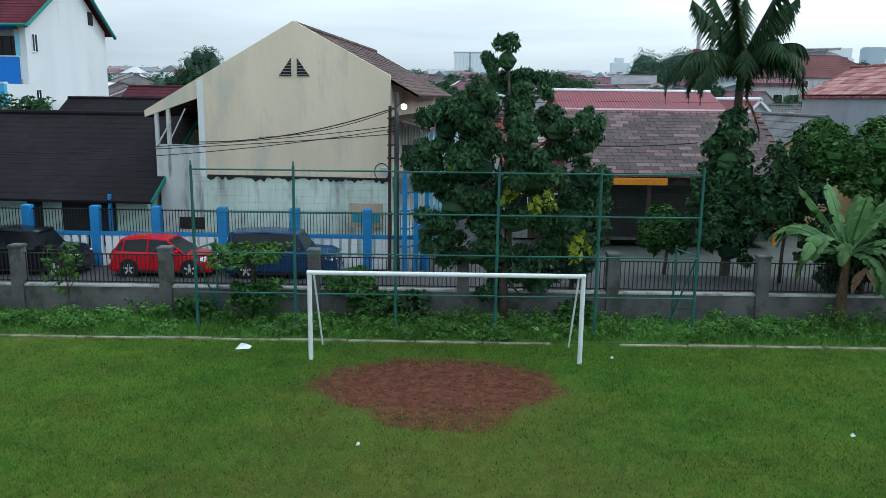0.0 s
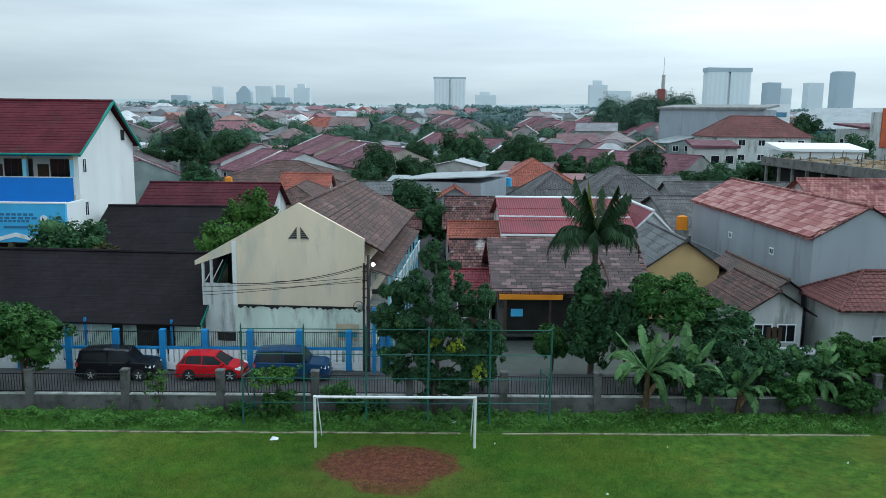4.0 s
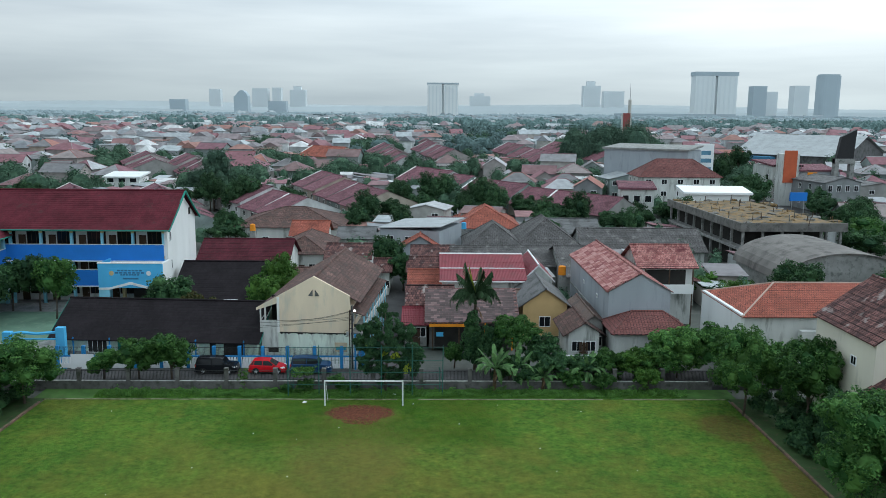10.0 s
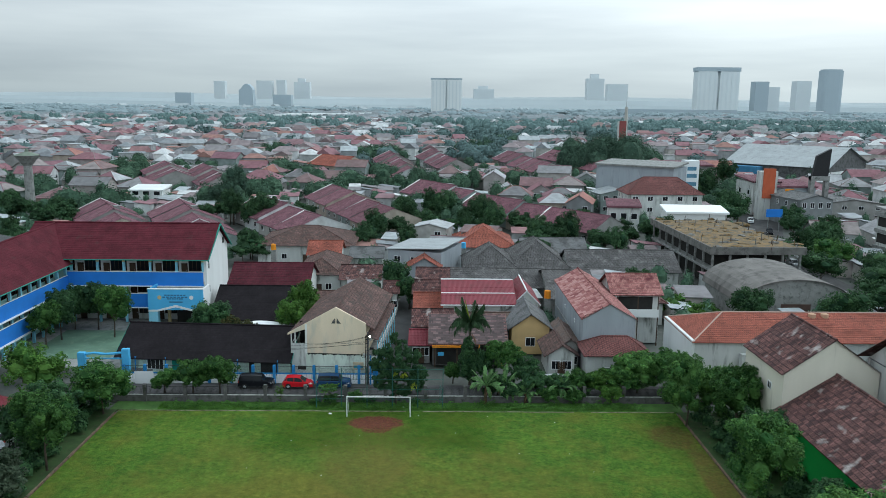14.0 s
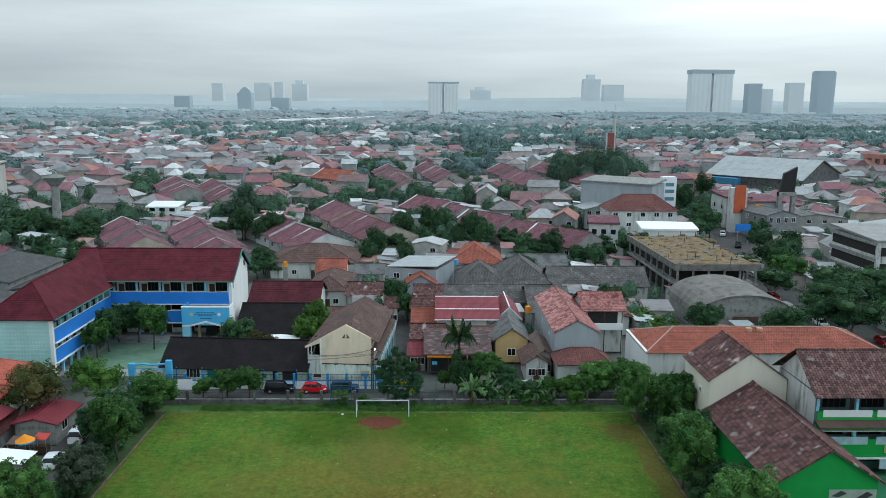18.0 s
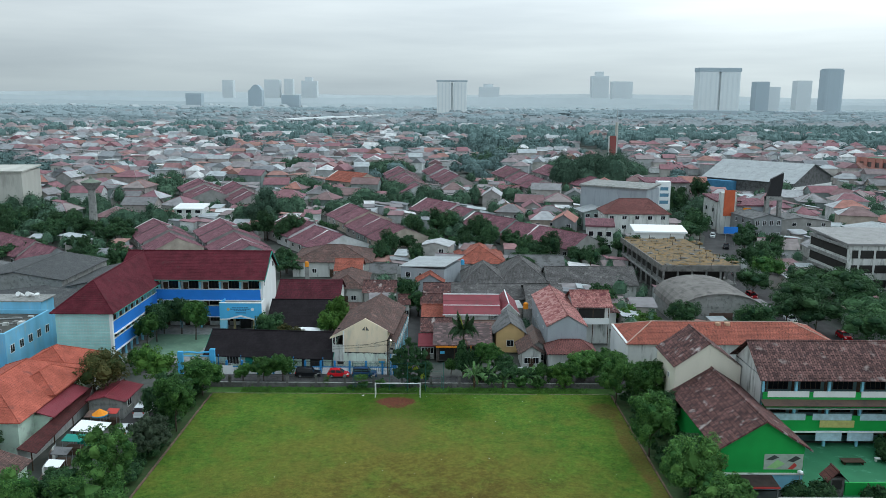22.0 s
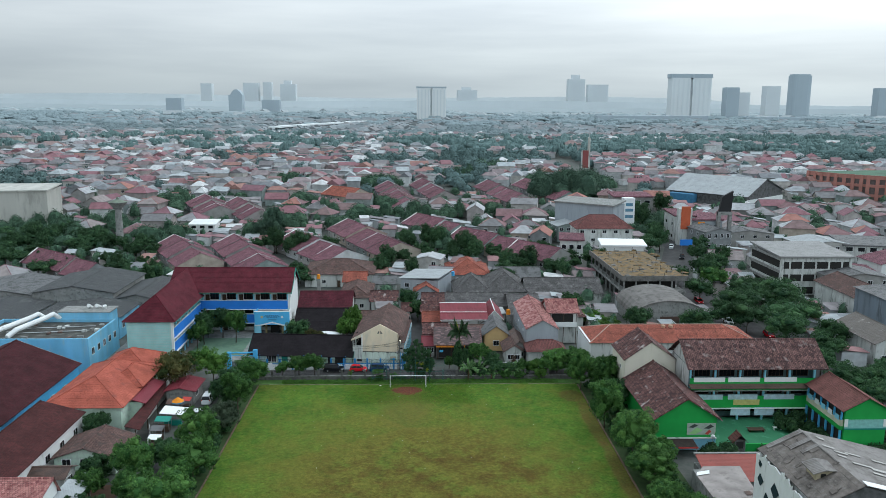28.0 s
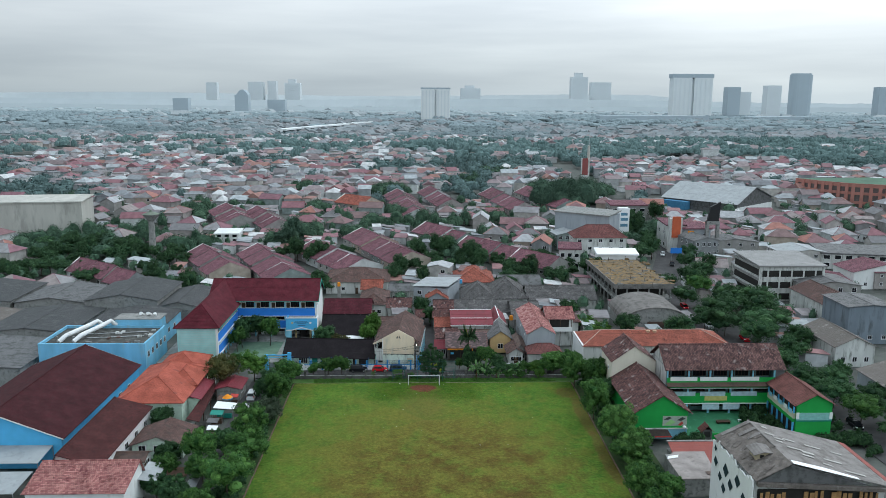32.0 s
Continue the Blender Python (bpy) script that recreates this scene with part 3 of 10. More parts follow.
def courses(s, a, b, c, d, n, lift=0.022, thick=0.09):
    """A roof slope in n overlapping courses: a-b is the eave, d-c the ridge."""
    a, b, c, d = Vector(a), Vector(b), Vector(c), Vector(d)
    up = (b - a).cross(d - a).normalized()
    if up.z < 0:
        up = -up
    v, f = [], []
    for i in range(n):
        p, q = i / n, (i + 1) / n
        v += [a.lerp(d, p) + up * lift, b.lerp(c, p) + up * lift, a.lerp(d, q), b.lerp(c, q)]
        k = 4 * i
        f.append((k, k + 1, k + 3, k + 2))
        if i < n - 1:
            f.append((k + 2, k + 3, k + 5, k + 4))
    t = Vector((0, 0, -thick))
    k, e = 4 * n, 4 * n - 2
    v += [a + t, b + t, c + t, d + t]
    f += [(0, k, k + 1, 1), (k + 3, k + 2, k + 1, k), (e, e + 1, k + 2, k + 3)]
    s.add(v, f)


def gable_roof(parent, x0, x1, y0, y1, ze, zr, material, over=0.5, n=12, ridge_x=None, cap=None, label="", fascia=None):
    """Two slopes with the ridge along local y."""
    xm = (x0 + x1) / 2 if ridge_x is None else ridge_x
    a, b = x0 - over, x1 + over
    ka, kb = (zr - ze) / (xm - x0), (zr - ze) / (x1 - xm)
    za, zb = ze - over * ka, ze - over * kb
    ya, yb = y0 - over * 0.7, y1 + over * 0.7
    s = Shape()
    lift = 0.006 if material is T_BLACK else 0.022
    courses(s, (a, yb, za), (a, ya, za), (xm, ya, zr), (xm, yb, zr), n, lift)
    courses(s, (b, ya, zb), (b, yb, zb), (xm, yb, zr), (xm, ya, zr), n, lift)
    roof = part("roof", s, material, parent, label)
    part("ridge_cap", Shape().rod((xm, ya, zr + 0.01), (xm, yb, zr + 0.01), 0.13, n=8), cap or material, roof)
    if fascia:
        for y in (ya, yb - 0.04):
            part("fascia", Shape().wallpoly([(a, y, za - 0.2), (xm, y, zr - 0.22), (b, y, zb - 0.2), (b, y, zb + 0.02), (xm, y, zr + 0.02), (a, y, za + 0.02)], 0.04), fascia, roof)
    return roof


def hip_roof(parent, x0, x1, y0, y1, ze, zr, material, over=0.5, n=10, cap=None, label=""):
    """Four slopes, ridge along the longer side."""
    x0, x1, y0, y1 = x0 - over, x1 + over, y0 - over, y1 + over
    w, d = x1 - x0, y1 - y0
    slopes, caps = [Shape() for i in range(4)], Shape()
    if d >= w:
        p, q = ((x0 + x1) / 2, y0 + w / 2 * 0.95, zr), ((x0 + x1) / 2, y1 - w / 2 * 0.95, zr)
        courses(slopes[0], (x0, y1, ze), (x0, y0, ze), p, q, n)
        courses(slopes[1], (x1, y0, ze), (x1, y1, ze), q, p, n)
        courses(slopes[2], (x0, y0, ze), (x1, y0, ze), p, p, n)
        courses(slopes[3], (x1, y1, ze), (x0, y1, ze), q, q, n)
        ends = ((x0, y0, ze), (x1, y0, ze)), ((x0, y1, ze), (x1, y1, ze))
    else:
        p, q = (x0 + d / 2 * 0.95, (y0 + y1) / 2, zr), (x1 - d / 2 * 0.95, (y0 + y1) / 2, zr)
        courses(slopes[0], (x0, y0, ze), (x1, y0, ze), q, p, n)
        courses(slopes[1], (x1, y1, ze), (x0, y1, ze), p, q, n)
        courses(slopes[2], (x0, y1, ze), (x0, y0, ze), p, p, n)
        courses(slopes[3], (x1, y0, ze), (x1, y1, ze), q, q, n)
        ends = ((x0, y0, ze), (x0, y1, ze)), ((x1, y0, ze), (x1, y1, ze))
    roof = [part("roof_slope", s, material, parent, label) for s in slopes][0]
    if (Vector(p) - Vector(q)).length > 0.1:
        caps.rod(p, q, 0.12)
    for e, top in zip(ends, (p, q)):
        for c in e:
            caps.rod(c, top, 0.11)
    part("ridge_cap", caps, cap or material, roof)
    return roof


def gable_body(parent, x0, x1, y0, y1, z0, ze, zr, material, ridge_x=None):
    """Walls with gables at both ends of local y."""
    xm = (x0 + x1) / 2 if ridge_x is None else ridge_x
    out = [(x0, y0, z0), (x1, y0, z0), (x1, y0, ze), (xm, y0, zr), (x0, y0, ze)]
    return part("wall", Shape().wallpoly(out, y1 - y0), material, parent)


def small_house(label, x, y, w, d, turn, h, rise, wall, roof, hip=False, group="", z=0.0, wins=2, over=0.5, storeys=1, cap=None, sides="-y", name="house"):
    """A dwelling with walls, roof, windows and a door. Ridge along its depth (gable) or the longer side (hip)."""
    t = thing(name, label, "house", group, (x, y, z), turn)
    if hip:
        part("wall", Shape().box(-w / 2, -d / 2, 0, w / 2, d / 2, h), wall, t)
        hip_roof(t, -w / 2, w / 2, -d / 2, d / 2, h, h + rise, roof, over, cap=cap)
    else:
        gable_body(t, -w / 2, w / 2, -d / 2, d / 2, 0, h, h + rise - 0.06, wall)
        gable_roof(t, -w / 2, w / 2, -d / 2, d / 2, h, h + rise, roof, over, cap=cap)
    fh = h / storeys
    for k in range(storeys):
        for i in range(wins):
            window(t, -w / 2 + w * (i + 0.5) / wins, -d / 2, k * fh + fh * 0.38, min(1.5, w / wins * 0.5), fh * 0.42)
        for i in range(max(1, int(d / 4))):
            c = -d / 2 + d * (i + 0.5) / max(1, int(d / 4))
            window(t, w / 2, c, k * fh + fh * 0.4, 1.1, fh * 0.38, "+x")
            window(t, -w / 2, c, k * fh + fh * 0.4, 1.1, fh * 0.38, "-x")
    door(t, -w / 2 + w * (0.5 if wins != 1 else 0.2), -d / 2, 0.0, 0.9, 2.05)
    return t


# ---- trees ----
def leaf_cards(lumps, count, size, flat=0.5, droop=0.0, seed=1, inner=0.35, puffs=9, puff=0.40):
    """Leaves in tufts: every lump (x, y, z, rx, ry, rz) carries tufts over its outside, and the leaves sit on the tufts."""
    r = np.random.default_rng(seed)
    lumps = np.array(lumps, float)
    n = len(lumps)
    d = r.normal(size=(n * puffs, 3))
    d[:, 2] += 0.35
    d /= np.linalg.norm(d, axis=1, keepdims=True)
    of = np.repeat(np.arange(n), puffs)
    centre = lumps[of, :3] + d * lumps[of, 3:6] * r.uniform(0.62, 1.0, (n * puffs, 1))
    half = lumps[of, 3:6] * (puff * r.uniform(0.55, 1.25, (n * puffs, 1)))
    area = half[:, 0] * half[:, 1] + half[:, 1] * half[:, 2]
    pick = r.choice(len(half), count, p=area / area.sum())
    e = r.normal(size=(count, 3)) + d[pick] * 0.55 + np.array((0, 0, 0.25))
    e /= np.linalg.norm(e, axis=1, keepdims=True)
    rad = 1.0 - inner * r.random(count) ** 2 + 0.10 * r.normal(size=count)
    base = centre[pick] + e * half[pick] * rad[:, None]
    nrm = e * (1 - flat) + r.normal(size=(count, 3)) * 0.40 + np.array((0, 0, flat))
    nrm /= np.linalg.norm(nrm, axis=1, keepdims=True)
    u = np.cross(nrm, r.normal(size=(count, 3)))
    u /= np.linalg.norm(u, axis=1, keepdims=True)
    u[:, 2] -= droop
    w = np.cross(nrm, u)
    sz = size * (0.6 + 0.8 * r.random(count))[:, None]
    return np.stack([base - u * sz, base - w * sz * 0.45 + u * sz * 0.1, base + u * sz, base + w * sz * 0.45 + u * sz * 0.1], axis=1)


def core_shape(lumps, shrink=0.72):
    """Dark inner mass of a crown, so that no sky shows through its middle."""
    s = Shape()
    for x, y, z, a, b, c in lumps:
        v, f = [], []
        for i in range(5):
            th = math.pi * (i + 0.5) / 5
            for j in range(7):
                ph = 6.28319 * (j + 0.5 * (i % 2)) / 7
                k = shrink * (0.85 + 0.3 * noise.noise((x + i * 1.7, y + j * 1.3, z)))
                v.append((x + a * k * math.sin(th) * math.cos(ph), y + b * k * math.sin(th) * math.sin(ph), z + c * k * math.cos(th)))
        for i in range(4):
            f += [(i * 7 + j, i * 7 + 7 + j, i * 7 + 7 + (j + 1) % 7, i * 7 + (j + 1) % 7) for j in range(7)]
        f += [tuple(range(7)), tuple(range(34, 27, -1))]
        s.add(v, f)
    return s


def crown_mesh(name, lumps, count, size, material, flat=0.5, droop=0.0, seed=1, core=0.72, inner=0.35):
    cards = leaf_cards(lumps, count, size, flat, droop, seed, inner)
    c = core_shape(lumps, core)
    k = len(c.v)
    me = bpy.data.meshes.new(name)
    verts = c.v + [tuple(p) for p in cards.reshape(-1, 3)]
    me.from_pydata(verts, [], c.f + [(k + 4 * i, k + 4 * i + 1, k + 4 * i + 2, k + 4 * i + 3) for i in range(len(cards))])
    me.materials.append(material)
    return me


def lumpy(rx, ry, rz, z, count, seed, spread=0.62, size=0.5):
    """Lumps that make up a crown of the given half sizes around height z."""
    r = random.Random(seed)
    out = [(0, 0, z, rx * 0.62, ry * 0.62, rz * 0.68)]
    for i in range(count):
        a, e = 6.28319 * i / count + r.uniform(-0.4, 0.4), r.uniform(-0.55, 0.9)
        k = size * r.uniform(0.75, 1.15)
        out.append((rx * spread * math.cos(a) * math.cos(e), ry * spread * math.sin(a) * math.cos(e), z + rz * spread * math.sin(e), rx * k, ry * k, rz * k * 0.85))
    return out


def tree(name, label, x, y, h, rx, ry, rz, leafmat, count=2600, size=0.28, seed=1, trunk=0.14, z=0.0, lumps=9, group="", limbs=6, flat=0.45, droop=0.0, core=0.72, spread=0.62, lump=0.5):
    """Tapered trunk with limbs, and a crown of many leaves."""
    t = thing(name, label, "tree", group, (x, y, z), 0)
    zc = h - rz
    lp = lumpy(rx, ry, rz, zc, lumps, seed, spread, lump)
    r = random.Random(seed)
    s = Shape()
    bend = [(0, 0, -0.05), (r.uniform(-0.1, 0.1), r.uniform(-0.1, 0.1), zc * 0.4), (r.uniform(-0.2, 0.2), r.uniform(-0.2, 0.2), zc * 0.8), (0, 0, zc + rz * 0.3)]
    s.path(bend, trunk, 8, trunk * 0.4)
    for i in range(min(limbs, len(lp) - 1)):
        p = lp[i + 1]
        k = 0.45 + 0.5 * i / max(1, limbs)
        s.path([(bend[1][0], bend[1][1], zc * k), (p[0] * 0.5, p[1] * 0.5, (zc * k + p[2]) / 2 + 0.2), p[:3]], trunk * 0.5, 5, trunk * 0.12)
    part("trunk", s, BARK, t, smooth=True)
    part("crown", crown_mesh("crown", lp, count, size, leafmat, flat, droop, seed, core), leafmat, t)
    return t

# ---- ground, field, roads ----
def grass_material():
    m = bpy.data.materials.new("worn_football_grass")
    m.use_nodes = True
    n, l = m.node_tree.nodes, m.node_tree.links
    b = n["Principled BSDF"]
    b.inputs["Roughness"].default_value, b.inputs["Specular IOR Level"].default_value = 0.9, 0.1
    tc = n.new("ShaderNodeTexCoord")

    def nz(scale, detail=4, rough=0.55):
        k = n.new("ShaderNodeTexNoise")
        k.inputs["Scale"].default_value, k.inputs["Detail"].default_value, k.inputs["Roughness"].default_value = scale, detail, rough
        l.new(tc.outputs["Object"], k.inputs["Vector"])
        return k.outputs["Fac"]

    def ramp(src, a, b2, c1, c2):
        k = n.new("ShaderNodeValToRGB")
        k.color_ramp.elements[0].position, k.color_ramp.elements[1].position = a, b2
        k.color_ramp.elements[0].color, k.color_ramp.elements[1].color = (*c1, 1), (*c2, 1)
        l.new(src, k.inputs["Fac"])
        return k.outputs["Color"]

    def mix(fac, c1, c2, kind="MIX"):
        k = n.new("ShaderNodeMixRGB")
        k.blend_type = kind
        for sock, v in zip(k.inputs, (fac, c1, c2)):
            if isinstance(v, (tuple, float)):
                sock.default_value = v
            else:
                l.new(v, sock)
        return k.outputs["Color"]

    def ellipse(cx, cy, rx, ry, soft, wob=0.5, scale=0.9):
        mp = n.new("ShaderNodeMapping")
        mp.inputs["Location"].default_value = (-cx / rx, -cy / ry, 0)
        mp.inputs["Scale"].default_value = (1 / rx, 1 / ry, 0)
        l.new(tc.outputs["Object"], mp.inputs["Vector"])
        ln = n.new("ShaderNodeVectorMath")
        ln.operation = "LENGTH"
        l.new(mp.outputs[0], ln.inputs[0])
        ad = n.new("ShaderNodeMath")
        ad.operation = "MULTIPLY_ADD"
        ad.inputs[1].default_value = -wob
        l.new(nz(scale, 6, 0.65), ad.inputs[0])
        l.new(ln.outputs["Value"], ad.inputs[2])
        return ramp(ad.outputs[0], 0.75 - soft, 0.75 + soft - 0.0, (1, 1, 1), (0, 0, 0))

    base = ramp(nz(0.12, 6), 0.35, 0.65, (0.060, 0.138, 0.019), (0.108, 0.205, 0.027))
    base = mix(ramp(nz(0.5, 8, 0.7), 0.5, 0.7, (0, 0, 0), (0.85, 0.85, 0.85)), base, (0.17, 0.19, 0.03, 1))
    base = mix(ramp(nz(2.6, 8, 0.72), 0.36, 0.56, (0.75, 0.75, 0.75), (0, 0, 0)), base, (0.028, 0.072, 0.010, 1))
    base = mix(ramp(nz(1.1, 9, 0.75), 0.50, 0.70, (0, 0, 0), (0.75, 0.75, 0.75)), base, (0.165, 0.235, 0.036, 1))
    dry = mix(1.0, ellipse(1.0, -20.0, 23.0, 28.0, 0.5, 0.8, 0.1), ramp(nz(0.16, 8, 0.7), 0.3, 0.56, (0.15, 0.15, 0.15), (1, 1, 1)), "MULTIPLY")
    base = mix(ramp(dry, 0.05, 0.9, (0, 0, 0), (0.85, 0.85, 0.85)), base, (0.185, 0.150, 0.034, 1))
    base = mix(ramp(nz(0.16, 7, 0.68), 0.47, 0.62, (0, 0, 0), (0.6, 0.6, 0.6)), base, (0.145, 0.150, 0.028, 1))
    base = mix(mix(1.0, ellipse(5.0, -25.0, 21.0, 19.0, 0.5, 0.9, 0.12), ramp(nz(0.2, 9, 0.74), 0.42, 0.6, (0, 0, 0), (0.85, 0.85, 0.85)), "MULTIPLY"), base, (0.095, 0.052, 0.016, 1))
    base = mix(1.0, base, ramp(nz(1.6, 6, 0.72), 0.36, 0.66, (1.2, 1.18, 1.16), (0.78, 0.8, 0.76)), "MULTIPLY")
    base = mix(1.0, base, ramp(nz(0.7, 8, 0.8), 0.4, 0.62, (0.84, 0.86, 0.84), (1.2, 1.16, 1.12)), "MULTIPLY")
    base = mix(ramp(nz(24.0, 5, 0.8), 0.38, 0.54, (0.4, 0.4, 0.4), (0, 0, 0)), base, (0.02, 0.05, 0.006, 1))
    base = mix(ramp(nz(16.0, 5, 0.8), 0.54, 0.68, (0, 0, 0), (0.4, 0.4, 0.4)), base, (0.15, 0.22, 0.03, 1))
    earth = ramp(nz(3.4, 8, 0.75), 0.36, 0.66, (0.075, 0.026, 0.018), (0.235, 0.088, 0.05))
    base = mix(ellipse(-0.3, 11.0, 3.6, 8.0, 0.55, 1.4, 0.5), base, mix(0.35, base, (0.15, 0.11, 0.035, 1)))
    for cx, cy, rx, ry in ((33.6, 2.0, 1.3, 9.0), (33.7, -18.0, 1.1, 9.0), (32.2, 15.0, 2.0, 2.6)):
        base = mix(ellipse(cx, cy, rx, ry, 0.2, 0.9, 0.6), base, mix(0.4, base, earth))
    base = mix(ellipse(-0.1, 16.9, 1.5, 1.1, 0.12, 0.8, 0.9), base, earth)
    base = mix(ellipse(-0.25, 18.5, 2.75, 1.75, 0.09, 0.7, 0.9), base, earth)
    l.new(base, b.inputs["Base Color"])
    bp = n.new("ShaderNodeBump")
    bp.inputs["Strength"].default_value, bp.inputs["Distance"].default_value = 1.0, 0.12
    l.new(nz(14.0, 6, 0.7), bp.inputs["Height"])
    l.new(bp.outputs[0], b.inputs["Normal"])
    return m


GRASS = grass_material()
SOIL = mat("town_ground", (0.085, 0.092, 0.082), var=0.35, scale=0.12, fine=2.0, stain=(0.135, 0.13, 0.122), stain_at=0.58)
VERGE = mat("weedy_verge", (0.034, 0.066, 0.018), var=0.4, scale=0.8, stain=(0.09, 0.06, 0.04), stain_at=0.63)

gy_ = [-600, 105, 190, 300, 400, 730, 1000, 1200, 1500, 2600, 3600, 4990]
solid("ground", Shape().add([(x, y, lift(y) - 0.12) for y in gy_ for x in (-4990, 4990)], [(2 * i, 2 * i + 1, 2 * i + 3, 2 * i + 2) for i in range(len(gy_) - 1)]), SOIL, "town ground of soil and low growth, rising gently", "ground", "structure")
# The plain's base colour holds the haze of the distance.
HAZE_PLAIN = mat("haze_coloured_plain", (0.26, 0.305, 0.32), var=0.12, scale=0.004, fine=0.03, bump=0, rough=1.0, spec=0.0)
solid("backdrop_plain", Shape().add([(x, y, lift(y) + 0.3) for y in (1500, 2200, 3000, 4985) for x in (-4980, 4980)], [(2 * i, 2 * i + 1, 2 * i + 3, 2 * i + 2) for i in range(3)]), HAZE_PLAIN, "far plain painted in the colour of haze", "backdrop", "structure")
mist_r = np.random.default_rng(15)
# Added rises, each paler than the one before, imitate the fade into haze.
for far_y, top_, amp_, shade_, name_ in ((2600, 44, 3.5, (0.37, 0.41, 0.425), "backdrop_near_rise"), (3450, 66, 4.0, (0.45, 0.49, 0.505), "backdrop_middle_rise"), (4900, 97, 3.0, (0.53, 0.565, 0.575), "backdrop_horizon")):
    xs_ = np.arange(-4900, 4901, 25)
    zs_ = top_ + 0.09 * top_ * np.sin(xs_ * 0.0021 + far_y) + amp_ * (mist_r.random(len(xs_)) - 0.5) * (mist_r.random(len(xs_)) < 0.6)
    solid(name_, Shape().add([(float(x), y, float(z)) for x, q in zip(xs_, zs_) for y, z in ((far_y - 260, lift(far_y - 260) + 0.5), (far_y - 40, lift(far_y) + 1.0), (far_y, q))], [(3 * i + k, 3 * i + 3 + k, 3 * i + 4 + k, 3 * i + 1 + k) for i in range(len(xs_) - 1) for k in (0, 1)]), mat("haze_coloured_rise", shade_, var=0.08, scale=0.002, fine=0.01, bump=0, rough=1.0, spec=0.0), "faint misty low rise of trees and roofs far off", "backdrop", "structure")
solid("playing_field", Shape().slab([(-30.3, -190, 0), (34.6, -190, 0), (34.6, 22, 0), (-30.3, 22, 0)], 0.3), GRASS, "mown grass football pitch with bare red earth in the goal mouth", "field", "structure")
solid("verge_north", Shape().slab([(-31.5, 22.0, 0.02), (35.6, 22.0, 0.02), (35.6, 24.5, 0.06), (-31.5, 24.5, 0.06)], 0.3), mat("lush_weedy_verge", (0.06, 0.13, 0.026), var=0.4, scale=0.8, stain=(0.10, 0.075, 0.04), stain_at=0.65), "weedy strip of soil along the fence", "verge", "structure")
solid("verge_east", Shape().slab([(34.9, -190, 0.02), (43.0, -190, 0.02), (43.0, 22, 0.02), (34.9, 22, 0.02)], 0.3), VERGE, "shaded weedy strip under the trees", "verge", "structure")
solid("verge_west", Shape().slab([(-35.6, -190, 0.02), (-30.6, -190, 0.02), (-30.6, 22, 0.02), (-35.6, 22, 0.02)], 0.3), VERGE, "weedy strip under the trees beside the lane", "verge", "structure")
kerb_b = thing("kerb_north", "low concrete kerb with grass grown over it", "kerb", kind="structure")
KERB = mat("earthy_concrete_kerb", (0.27, 0.25, 0.16), var=0.3, scale=1.2, stain=(0.12, 0.10, 0.06), stain_at=0.52)
KERB_RED = mat("mossy_brick_kerb", (0.16, 0.10, 0.075), var=0.3, scale=1.2, stain=(0.07, 0.08, 0.04), stain_at=0.55)
for i in range(33):
    x = -30.5 + i * 1.97
    if i not in (17, 27):
        part("kerb_stone", Shape().bevbox(x, 21.75 + 0.02 * (i % 3), -0.1, x + 1.93, 21.88 + 0.02 * (i % 3), 0.045 + 0.012 * (i % 2)), KERB, kerb_b)
for nm, x, m2 in (("kerb_west", -30.55, KERB_RED), ("kerb_east", 34.62, KERB_RED)):
    k = thing(nm, "low mossy kerb along the side of the pitch", "kerb", kind="structure")
    for i in range(70):
        part("kerb_stone", Shape().bevbox(x, 19.0 - i * 2.0, -0.1, x + 0.22, 20.94 - i * 2.0, 0.16 + 0.02 * (i % 2)), m2, k)

solid("road_front", Shape().slab([(-40, 24.85, 0.3), (62, 24.85, 0.3), (62, 29.9, 0.3), (-40, 29.9, 0.3)], 0.4), ASPHALT, "narrow worn asphalt street behind the fence", "road", "structure")
solid("lane_west", Shape().slab([(-40.5, -190, 0.05), (-35.7, -190, 0.05), (-35.7, 24.8, 0.05), (-40.5, 24.8, 0.05)], 0.2), ASPHALT, "narrow grey lane beside the pitch", "road", "structure")
solid("alley", Shape().slab([(-0.6, 29.95, 0.28), (2.6, 29.95, 0.28), (3.4, 95, 0.28), (0.4, 95, 0.28)], 0.3), ASPHALT, "narrow alley between the houses", "road", "structure")
solid("main_road", Shape().slab([(x, y, lift(y) + 0.02) for x, y in ((86, -190), (97, -190), (95, 20), (91, 70), (91.2, 117.7), (108.7, 162.7), (114.0, 226.8), (104.6, 228.2), (98.0, 165.1), (81.2, 119.4), (80, 70), (84, 20))], 0.1), ASPHALT, "busy grey asphalt road through the town", "road", "structure")
COURT_GREEN = mat("green_court_paint", (0.12, 0.20, 0.14), var=0.2, scale=0.5, stain=(0.17, 0.25, 0.18), stain_at=0.6)
solid("school_yard", Shape().slab([(-66, 33.0, 1.3), (-28.0, 33.0, 1.3), (-28.0, 72, 1.3), (-66, 72, 1.3)], 1.4), CONCRETE, "raised concrete school yard", "yard", "structure")
solid("school_court", Shape().slab([(-49, 36.5, 1.33), (-37.5, 36.5, 1.33), (-37.5, 50, 1.33), (-49, 50, 1.33)], 0.02), COURT_GREEN, "faded green painted school court", "court", "structure")
